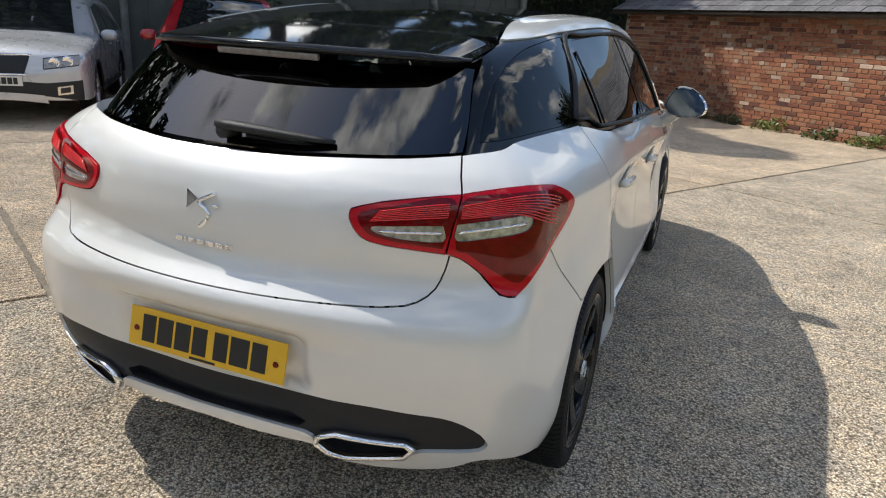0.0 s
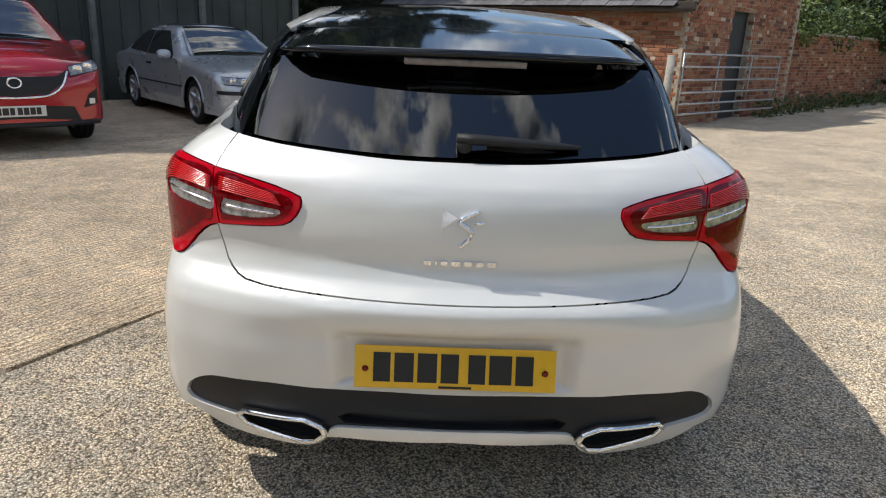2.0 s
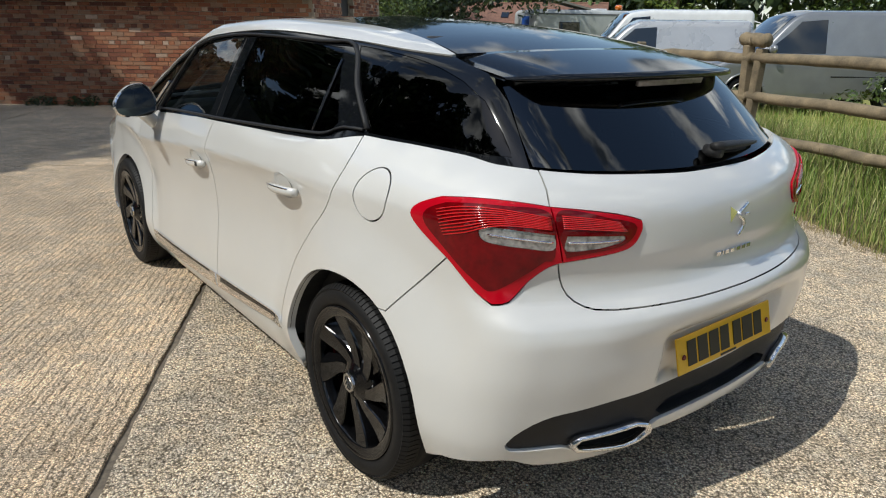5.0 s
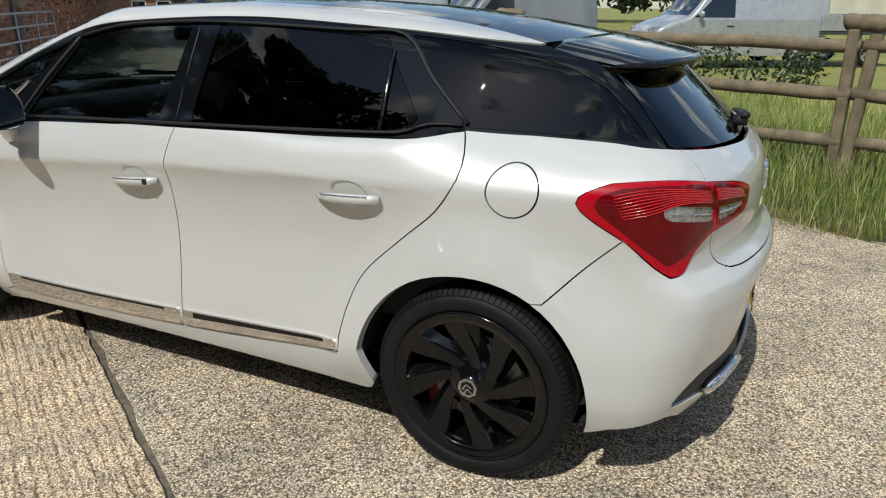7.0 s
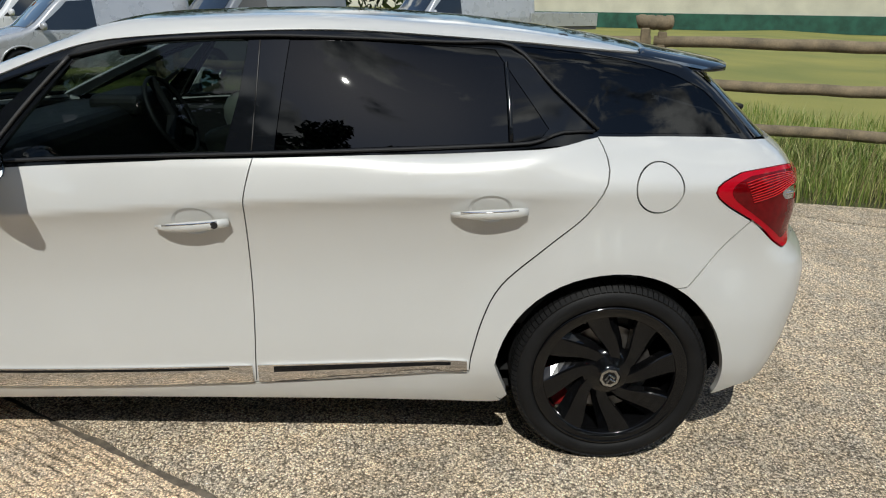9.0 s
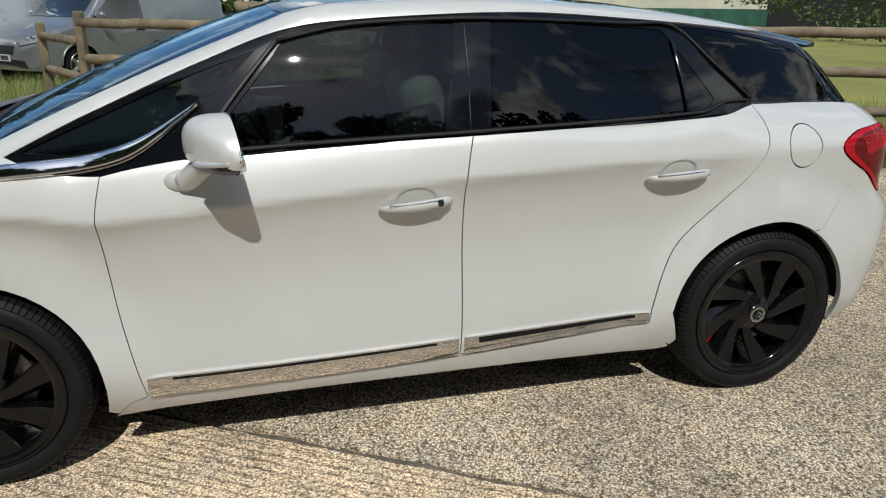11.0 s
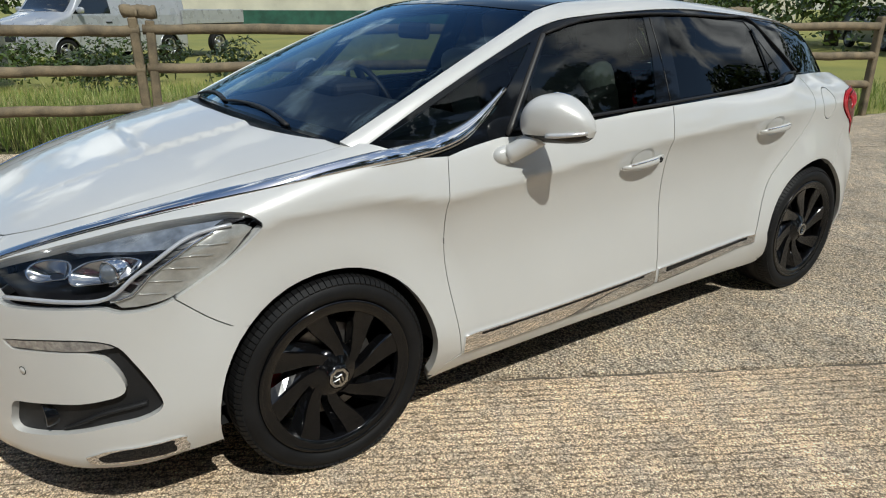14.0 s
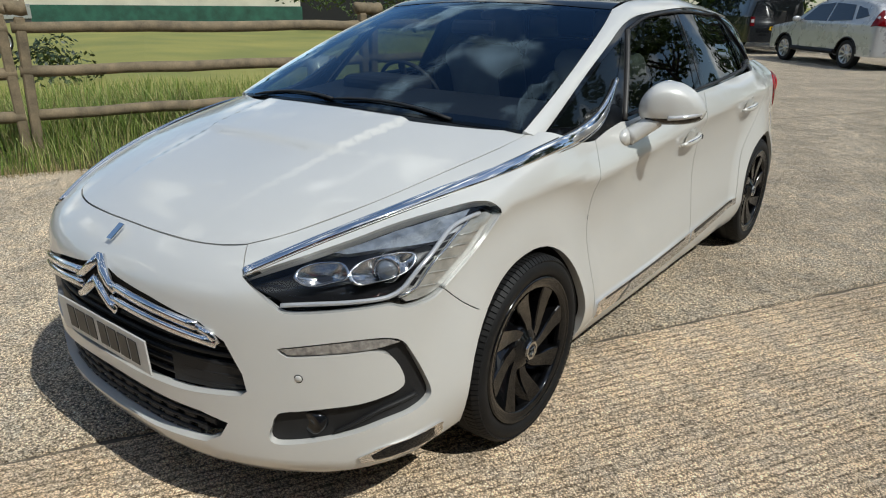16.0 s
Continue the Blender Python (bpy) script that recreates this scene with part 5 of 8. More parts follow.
def make_wheel(name, r_out, r_rim, w, parent, rim_mat, blades, hub=0.034, twist=0.78, caliper=True, treads=True, wide=(0.036, 0.108), badge=True):
    """A wheel round the x axis with its outer face towards +x, at x = 0."""
    wheel = subgroup(name, pose(0, 0, 0))
    wheel.parent = parent
    off = -w / 2
    v, f = lathe([(x + off, r) for x, r in tyre_profile(r_out, r_rim, w)], 64)
    mesh_ob("tyre", v, f, RUBBER, wheel, smooth=True)
    if treads:
        n = 104
        v, f = [], []
        for i in range(n):
            a = 2 * math.pi * i / n
            for sd in (-1, 1):
                b = len(v)
                for drop in (0.0, 0.012):
                    for (xx, rr) in ((0.44, r_out), (0.80, r_out - 0.0035), (0.955, r_out - 0.017)):
                        for da in (-0.0245, 0.0245):
                            v.append((off + sd * (xx - drop * 4) * w / 2, (rr - drop) * math.cos(a + da), (rr - drop) * math.sin(a + da)))
                f += [(b, b + 1, b + 3, b + 2), (b + 2, b + 3, b + 5, b + 4), (b, b + 2, b + 8, b + 6), (b + 2, b + 4, b + 10, b + 8), (b + 1, b + 7, b + 9, b + 3), (b + 3, b + 9, b + 11, b + 5), (b + 4, b + 5, b + 11, b + 10)]
        tagged(mesh_ob("tread", v, f, RUBBER, wheel), kind="stuff")
    v, f = lathe([(-w * 0.95, r_rim - 0.012), (-w * 0.5, r_rim - 0.03), (-0.030, r_rim - 0.022), (-0.012, r_rim - 0.012), (-0.002, r_rim - 0.004), (-0.003, r_rim + 0.004), (-0.012, r_rim + 0.006)], 64)
    rim = mesh_ob("rim", v, f, rim_mat, wheel, smooth=True)
    for i in range(blades):
        v, f = blade(2 * math.pi * i / blades, 0.045, r_rim - 0.010, wide[0], wide[1] * r_rim / 0.255, twist, -0.030, -0.010, 0.03)
        mesh_ob("spoke", v, f, rim_mat, wheel)
    if badge:
        v, f = lathe([(-0.034, r_rim * 0.862), (-0.013, r_rim * 0.866), (-0.0085, r_rim * 0.880), (-0.006, r_rim * 0.975)], 64)
        mesh_ob("rim_ring", v, f, rim_mat, wheel, smooth=True)
    v, f = lathe([(-0.07, 0.098), (-0.040, 0.094), (-0.030, 0.070), (-0.018, 0.048), (-0.014, hub), (-0.006, hub - 0.002), (-0.004, hub - 0.006), (-0.006, 0.0)], 28)
    mesh_ob("hub", v, f, rim_mat, wheel, smooth=True)
    if badge:
        v, f = lathe([(-0.010, hub + 0.002), (-0.003, hub), (-0.003, hub - 0.009), (-0.008, hub - 0.010)], 8)
        mesh_ob("hub_ring", v, f, SATIN_CHROME, wheel)
        for dz in (-0.012, 0.004):
            v, f = sweep([(-0.002, -0.016, dz - 0.006), (-0.002, 0.0, dz + 0.010), (-0.002, 0.016, dz - 0.006)], 0.004, 6)
            mesh_ob("hub_chevron", v, f, SATIN_CHROME, wheel)
    v, f = lathe([(-0.085, 0.07), (-0.085, r_rim * 0.62), (-0.110, r_rim * 0.62), (-0.110, 0.05)], 40)
    mesh_ob("brake_disc", v, f, DISC, wheel, smooth=False)
    if caliper:
        part("brake_caliper", box_bm(0.07, 0.09, 0.16, pose(-0.125, -r_rim * 0.62, -0.05, 0, 0, 0), 0.015), RED_CALIPER, wheel)
    return wheel


w0 = make_wheel("wheel", 0.335, 0.257, 0.225, car, RIM, 8)
w0.matrix_basis = pose(0.908, -AXLE, 0.331)
w1 = copy_thing(w0, pose(0.905, AXLE, 0.331, 25, 0, 0))
w2 = copy_thing(w0, pose(-0.908, -AXLE, 0.331, 12, 0, 180))
copy_thing(w0, pose(-0.905, AXLE, 0.331, -32, 0, 180))

# door mirrors
MIRROR_SILVER = surface("mirror_silver", (0.55, 0.62, 0.66), 0.01, 1.0, 0.02, 3)


def superform(cx, cy, cz, sx, sy, sz, e1, e2, nu=28, nv=18, warp=None):
    v, f = [], []
    sp = lambda c, e: math.copysign(abs(c) ** e, c)
    for j in range(nv + 1):
        ph = -math.pi / 2 + math.pi * j / nv
        for i in range(nu):
            th = 2 * math.pi * i / nu
            p = [sx * sp(math.cos(ph), e1) * sp(math.cos(th), e2), sy * sp(math.cos(ph), e1) * sp(math.sin(th), e2), sz * sp(math.sin(ph), e1)]
            if warp:
                p = warp(p)
            v.append((cx + p[0], cy + p[1], cz + p[2]))
    for j in range(nv):
        for i in range(nu):
            a, b = j * nu + i, j * nu + (i + 1) % nu
            f.append((a, b, b + nu, a + nu))
    return v, f


for sg in (1, -1):
    mir = subgroup("door_mirror", pose(0.998 * sg, 0.575, 1.090))
    mir.parent = car
    tall = spline([(0.0, 0.125), (0.12, 0.150), (0.32, 0.166), (0.55, 0.158), (0.80, 0.128), (1.0, 0.096)])
    deep = spline([(0.0, 0.115), (0.25, 0.125), (0.55, 0.110), (0.80, 0.082), (1.0, 0.055)])
    nu, nv = 26, 18
    v, f = [], []
    for i in range(nu + 1):
        u = i / nu
        end = (1 - abs(2 * u - 1) ** 3.6) ** 0.45 if 0 < i < nu else 0.05
        x = (-0.112 + 0.224 * u) * sg
        y_back = -0.045 - 0.030 * (2 * u - 1)
        h, d = float(tall(u)) * end, float(deep(u)) * (0.35 + 0.65 * end) * (1 if 0 < i < nu else 0.3)
        zc = -0.084 + 0.012 * u + float(tall(u)) / 2
        for j in range(nv + 1):
            ph = math.pi * j / nv
            v.append((x, y_back + d * math.sin(ph) ** 0.6, zc - h / 2 * math.copysign(abs(math.cos(ph)) ** 0.75, math.cos(ph))))
    for i in range(nu):
        for j in range(nv):
            a = i * (nv + 1) + j
            q = (a, a + 1, a + nv + 2, a + nv + 1)
            f.append(q if sg < 0 else q[::-1])
    split = [sum(v[k][2] for k in q) / 4 + 0.046 - 0.006 * sum(v[k][0] for k in q) / 4 * sg / 0.112 for q in f]
    mesh_ob("mirror_cap", v, [q for q, e in zip(f, split) if e > 0], PEARL, mir, smooth=True)
    mesh_ob("mirror_base", v, [q for q, e in zip(f, split) if e <= 0], BLACK_GLOSS, mir, smooth=True)
    back = [v[i * (nv + 1)] for i in range(nu + 1)] + [v[i * (nv + 1) + nv] for i in range(nu, -1, -1)]
    mid = np.mean(np.array(back), axis=0)
    g = [tuple(mid + (np.array(q) - mid) * 0.90 + np.array([0, -0.004 + 0.16 * (q[2] - mid[2]), 0])) for q in back]
    k = len(g)
    mesh_ob("mirror_glass", g, [tuple(range(k)) if sg > 0 else tuple(range(k - 1, -1, -1))], MIRROR_SILVER, mir)
    go = [tuple(mid + (np.array(q) - mid) * 1.015 + np.array([0, 0.004, 0])) for q in back]
    gi = [tuple(mid + (np.array(q) - mid) * 0.915 + np.array([0, -0.007 + 0.16 * (q[2] - mid[2]), 0])) for q in back]
    mesh_ob("mirror_bezel", gi + go, [(i, (i + 1) % k, k + (i + 1) % k, k + i) for i in range(k)], CHROME, mir, smooth=True)
    lampv, lampf = sweep(curve([(0.012 * sg, 0.056, -0.044), (0.040 * sg, 0.040, -0.042), (0.070 * sg, 0.012, -0.038), (0.100 * sg, -0.044, -0.032)], 0.012), 0.0105, 8, True, 0.8)
    mesh_ob("side_repeater", lampv, lampf, LAMP_SILVER, mir, "clear side repeater lamp", smooth=True)
    stv, stf = sweep(curve([(-0.118 * sg, 0.105, -0.125), (-0.09 * sg, 0.075, -0.10), (-0.04 * sg, 0.03, -0.055)], 0.02), 0.034, 14, True, 1.0)
    mesh_ob("mirror_arm", stv, stf, PEARL, mir, smooth=True)
    shv, shf = superform(-0.125 * sg, 0.11, -0.125, 0.03, 0.055, 0.035, 1, 1, 18, 10)
    mesh_ob("mirror_foot", shv, shf, PEARL, mir, smooth=True)

# door handles in their cups
for owner, ya, yb, za, zb, key in ((front_door, -0.124, 0.109, 0.868, 0.849, True), (rear_door, -1.055, -0.819, 0.915, 0.902, False)):
    for k, sg in ((0, 1), (1, -1)):
        hd = subgroup("door_handle", pose(0, 0, 0))
        hd.parent = car
        ym, zm = (ya + yb) / 2, (za + zb) / 2
        cup = [S(ym - 0.005 + 0.062 * math.cos(a), zm + 0.012 + 0.043 * math.sin(a)) for a in np.linspace(0, 2 * math.pi, 30, endpoint=False)]
        fl = (lambda q: q) if sg > 0 else flipx
        v, f = [], []
        for r, dep in ((1.10, 0.0012), (0.92, -0.004), (0.6, -0.012), (0.25, -0.016)):
            for q in cup:
                c0 = S(ym - 0.005, zm + 0.012)
                p = c0 + (q - c0) * r
                s = S(p[1], p[2])
                v.append(((s[0] + dep) * sg, p[1], p[2]))
        for j in range(3):
            for i in range(30):
                a, b = j * 30 + i, j * 30 + (i + 1) % 30
                f.append((a, b, b + 30, a + 30) if sg > 0 else (a, a + 30, b + 30, b))
        f.append(tuple(range(90, 120)) if sg > 0 else tuple(range(119, 89, -1)))
        mesh_ob("handle_cup", [(p[0] + 0.0035 * sg, p[1], p[2]) for p in v], f, PEARL, hd, smooth=True)
        pts = []
        for t in np.linspace(0, 1, 9):
            y, z = ya + (yb - ya) * t, za + (zb - za) * t
            s = S(y, z)
            pts.append(((s[0] + 0.010 + 0.022 * math.sin(math.pi * t) ** 0.6) * sg, y, z))
        v, f = sweep(pts, [0.013, 0.016, 0.016, 0.0165, 0.0165, 0.016, 0.014, 0.011, 0.006], 12, True, 0.8, up=(1, 0, 0))
        mesh_ob("handle_bar", v, f, PEARL, hd, smooth=True)
        v, f = sweep([(p[0] + 0.009 * sg, p[1], p[2] + 0.010) for p in pts[1:-1]], 0.0035, 6)
        mesh_ob("chrome_strip", v, f, CHROME, hd, smooth=True)
        if key and sg < 0:
            v, f = lathe([(0, 0.012), (0.006, 0.011), (0.006, 0.0)], 16)
            mesh_ob("key_lock", [(pts[1][0] - 0.010 - p[0] , pts[1][1] + 0.01 + p[1], pts[1][2] + p[2]) for p in v], f, GAP, hd)

# cabin: floor, dash, wheel, seats
part("cabin_floor", box_bm(1.46, 2.9, 0.05, pose(0, -0.45, 0.46)), INTERIOR, car)
for sg in (1, -1):
    part("door_card", box_bm(0.05, 2.4, 0.52, pose(0.79 * sg, -0.25, 0.74, 0, 0, 0), 0.02), INTERIOR, car)
part("dashboard", box_bm(1.50, 0.62, 0.30, pose(0, 0.93, 0.90, -6, 0, 0), 0.07, 4), INTERIOR, car)
part("instrument_hood", box_bm(0.40, 0.24, 0.10, pose(0.36, 0.70, 1.07), 0.035, 3), INTERIOR, car)
part("parcel_shelf", box_bm(1.20, 0.55, 0.03, pose(0, -1.55, 0.98), 0.01), INTERIOR, car)
v, f = lathe([(0.0, 0.185 + 0.0), (0.015, 0.195), (0.0, 0.205), (-0.015, 0.195), (0.0, 0.185)], 36, "y")
m = pose(0.36, 0.52, 1.00, -25, 0, 0)
st = mesh_ob("steering_wheel", [m @ Vector(p) for p in v], f, INTERIOR, car, smooth=True)
for a in (90, 210, 330):
    v, f = sweep([m @ Vector((0, 0, 0)), m @ Vector((0.19 * math.cos(radians(a)), 0, 0.19 * math.sin(radians(a))))], 0.022, 8, True, 0.5)
    mesh_ob("wheel_spoke", v, f, INTERIOR, st)
part("rear_view_mirror", box_bm(0.24, 0.03, 0.07, pose(0, 0.50, 1.345, 10, 0, 0), 0.02), INTERIOR, car)


def seat(x, y, w, rest=True):
    s = subgroup("car_seat", pose(x, y, 0.48))
    s.parent = car
    part("cushion", box_bm(w, 0.52, 0.20, pose(0, 0.06, 0.10, 6, 0, 0), 0.06, 3), SEAT, s, smooth=True)
    part("backrest", box_bm(w * 0.96, 0.16, 0.64, pose(0, -0.27, 0.44, -16, 0, 0), 0.07, 3), SEAT if y > 0 else SEAT_DARK, s, smooth=True)
    if rest:
        part("headrest", box_bm(0.27, 0.11, 0.19, pose(0, -0.40, 0.85, -12, 0, 0), 0.045, 3), SEAT if y > 0 else SEAT_DARK, s, smooth=True)
    for sx in (-1, 1):
        part("bolster", box_bm(0.08, 0.20, 0.50, pose(sx * w * 0.45, -0.22, 0.40, -16, 0, 0), 0.035, 2), SEAT_DARK, s, smooth=True)


for sx in (-0.36, 0.36):
    seat(sx, 0.10, 0.50)
    seat(sx, -0.80, 0.52)

# ---- the yard: directions a (towards the field) and b (along the slabs) ----
YARD = pose(0, 0, 0, 0, 0, -29.4)


def yard(a, b, z=0.0, rz=0.0):
    return YARD @ pose(a, b, z, 0, 0, rz)


def concrete(name, ridged, gain=(1.0, 1.0, 1.0)):
    m, nt, p = node_mat(name)
    n, l = nt.nodes.new, nt.links.new
    co = n("ShaderNodeTexCoord")
    at = co.outputs["Object"]

    def noise_(scale, detail=4, rough=0.55):
        t = n("ShaderNodeTexNoise")
        t.inputs["Scale"].default_value, t.inputs["Detail"].default_value, t.inputs["Roughness"].default_value = scale, detail, rough
        l(at, t.inputs["Vector"])
        return t.outputs["Fac"]

    def ramp(fac, *stops):
        r = n("ShaderNodeValToRGB")
        el = r.color_ramp.elements
        while len(el) < len(stops):
            el.new(0.5)
        for e, (pos, c) in zip(el, stops):
            e.position, e.color = pos, (*c, 1) if len(c) == 3 else c
        l(fac, r.inputs["Fac"])
        return r.outputs["Color"]

    def mixc(fac, a, b, mode="MIX"):
        x = n("ShaderNodeMix")
        x.data_type, x.blend_type = "RGBA", mode
        if isinstance(fac, float):
            x.inputs["Factor"].default_value = fac
        else:
            l(fac, x.inputs["Factor"])
        l(a, x.inputs["A"]), l(b, x.inputs["B"])
        return x.outputs["Result"]

    def cells_(scale):
        t = n("ShaderNodeTexVoronoi")
        t.inputs["Scale"].default_value, t.inputs["Randomness"].default_value = scale, 1.0
        l(at, t.inputs["Vector"])
        sep = n("ShaderNodeSeparateColor")
        l(t.outputs["Color"], sep.inputs["Color"])
        return t.outputs["Distance"], sep.outputs[0]

    d1, c1 = cells_(118 if not ridged else 130)
    d2, c2 = cells_(230)
    stones = ramp(c1, (0.0, (0.07, 0.055, 0.04)), (0.14, (0.20, 0.165, 0.12)), (0.45, (0.48, 0.425, 0.335)), (0.80, (0.66, 0.60, 0.49)), (1.0, (0.95, 0.91, 0.82)))
    fines = ramp(c2, (0.0, (0.05, 0.04, 0.03)), (0.22, (0.34, 0.295, 0.23)), (0.6, (0.58, 0.52, 0.42)), (1.0, (1.0, 0.95, 0.84)))
    col = mixc(0.5, stones, fines)
    if ridged:
        paste = ramp(noise_(55, 5, 0.65), (0.36, (0.42, 0.345, 0.26)), (0.62, (0.70, 0.59, 0.46)))
        col = mixc(0.38, col, paste)
    edge = ramp(d1, (0.0, (1.16, 1.16, 1.16)), (0.45, (1.10, 1.10, 1.10)), (0.74, (0.19, 0.175, 0.155)))
    col = mixc(0.84 if not ridged else 0.78, col, edge, "MULTIPLY")
    grain = ramp(noise_(300, 2, 0.5), (0.36, (0.48, 0.46, 0.43)), (0.49, (1.0, 1.0, 1.0)), (0.62, (1.48, 1.48, 1.48)))
    col = mixc(1.0, col, grain, "MULTIPLY")
    dirt = ramp(noise_(1.3, 6, 0.6), (0.34, tuple(0.76 * g for g in gain)), (0.64, tuple(1.10 * g for g in gain)))
    col = mixc(1.0, col, dirt, "MULTIPLY")
    patch = ramp(noise_(7.0, 6, 0.65), (0.38, (0.84, 0.85, 0.86)), (0.62, (1.10, 1.06, 0.99)))
    col = mixc(1.0, col, patch, "MULTIPLY")
    h1 = n("ShaderNodeMath")
    h1.operation = "MULTIPLY_ADD"
    h1.inputs[1].default_value = -0.9
    l(d1, h1.inputs[0])
    l(noise_(160, 4, 0.7), h1.inputs[2])
    height = h1.outputs[0]
    if ridged:
        wave = n("ShaderNodeTexWave")
        wave.bands_direction = "X"
        wave.inputs["Scale"].default_value, wave.inputs["Distortion"].default_value = 7.5, 3.2
        wave.inputs["Detail"].default_value, wave.inputs["Detail Scale"].default_value, wave.inputs["Detail Roughness"].default_value = 4, 1.4, 0.75
        l(at, wave.inputs["Vector"])
        line = ramp(wave.outputs["Fac"], (0.0, (0.50, 0.48, 0.44)), (0.13, (0.84, 0.83, 0.81)), (0.32, (1.03, 1.03, 1.02)))
        worn = ramp(noise_(4.5, 5, 0.7), (0.34, (0.25, 0.25, 0.25)), (0.55, (1.0, 1.0, 1.0)))
        bw = n("ShaderNodeRGBToBW")
        l(worn, bw.inputs[0])
        col = mixc(bw.outputs[0], col, mixc(1.0, col, line, "MULTIPLY"))
        mp, st = n("ShaderNodeMapping"), n("ShaderNodeTexNoise")
        mp.inputs["Scale"].default_value = (75.0, 7.0, 1.0)
        st.inputs["Scale"].default_value, st.inputs["Detail"].default_value, st.inputs["Roughness"].default_value = 1.0, 5, 0.62
        l(at, mp.inputs["Vector"]), l(mp.outputs[0], st.inputs["Vector"])
        streak = ramp(st.outputs["Fac"], (0.33, (0.40, 0.37, 0.33)), (0.44, (1.0, 1.0, 1.0)), (0.75, (1.12, 1.11, 1.09)))
        col = mixc(0.85, col, streak, "MULTIPLY")
        h2 = n("ShaderNodeMath")
        h2.operation = "MULTIPLY_ADD"
        h2.inputs[1].default_value = 1.6
        l(st.outputs["Fac"], h2.inputs[0]), l(height, h2.inputs[2])
        height = h2.outputs[0]
    l(col, p.inputs["Base Color"])
    p.inputs["Roughness"].default_value, p.inputs["Specular IOR Level"].default_value = 0.86, 0.3
    p.inputs["Diffuse Roughness"].default_value = 0.8
    b = n("ShaderNodeBump")
    b.inputs["Strength"].default_value, b.inputs["Distance"].default_value = 1.0, 0.009 if ridged else 0.012
    l(height, b.inputs["Height"]), l(b.outputs["Normal"], p.inputs["Normal"])
    return m


EXPOSED, BRUSHED = concrete("exposed_aggregate_concrete", False, (1.45, 1.37, 1.30)), concrete("brushed_concrete", True, (1.58, 1.47, 1.38))
JOINT = surface("joint_dirt", (0.17, 0.14, 0.105), 0.95, 0, 0.25, 30, 0.4, 200)
LAWN = surface("mown_grass", (0.33, 0.30, 0.075), 0.9, 0, 0.12, 0.30, 0.9, 45, second=(0.17, 0.19, 0.045))
VERGE = surface("rough_grass_soil", (0.10, 0.11, 0.035), 0.95, 0, 0.2, 3, 0.8, 60, second=(0.055, 0.050, 0.022))


def bank(a, b):
    """How far the verge and field stand above the slabs."""
    return 0.0 if a < 3.7 else min(0.16, (a - 3.6) * 0.16) * min(1.0, max(0.0, (b + 2) / 4)) * min(1.0, max(0.0, (6 - b) / 4))


LANE = [(2.55, -2.9), (1.95, -8.7), (3.4, -13.5), (5.5, -18.5), (9.5, -27), (16, -40)]
lane_edge = spline([(-y, x) for x, y in LANE])
DRIVE = [(5.2, 1.2), (6.33, 3.29), (10.9, 9.09), (19.33, 18.94), (27.4, 28.6), (40.0, 42.5)]
drive_edge = spline([(y, x) for x, y in DRIVE])


def ground_sheet():
    """One sheet to the horizon: soil under the slabs, a verge, then mown field."""
    rows_a = [-400, -60, -25, -15, -10, -5.5, -0.95, 3.6, 4.1, 4.8, 6.0, 9, 14, 25, 45, 80, 400]
    rows_b = [-400, -80, -45, -30, -20, -12, -6, -2, 2, 6, 12, 20, 30, 50, 80, 400]
    v, f, mi = [], [], []
    for b in rows_b:
        for a in rows_a:
            p = YARD @ Vector((a, b, 0))
            v.append((p.x, p.y, bank(a, b) - 0.014))
    w = len(rows_a)
    for j in range(len(rows_b) - 1):
        for i in range(w - 1):
            f.append((j * w + i, j * w + i + 1, (j + 1) * w + i + 1, (j + 1) * w + i))
            mi.append(0 if rows_a[i] < 3.6 else (1 if rows_a[i] < 5.9 else 2))
    ob = mesh_ob("ground", v, f, JOINT)
    ob.data.materials.append(VERGE)
    ob.data.materials.append(LAWN)
    ob.data.polygons.foreach_set("material_index", mi)
    return tagged(ob, "yard of concrete slabs running into rough verge and mown field", "ground", kind="structure")


ground = ground_sheet()


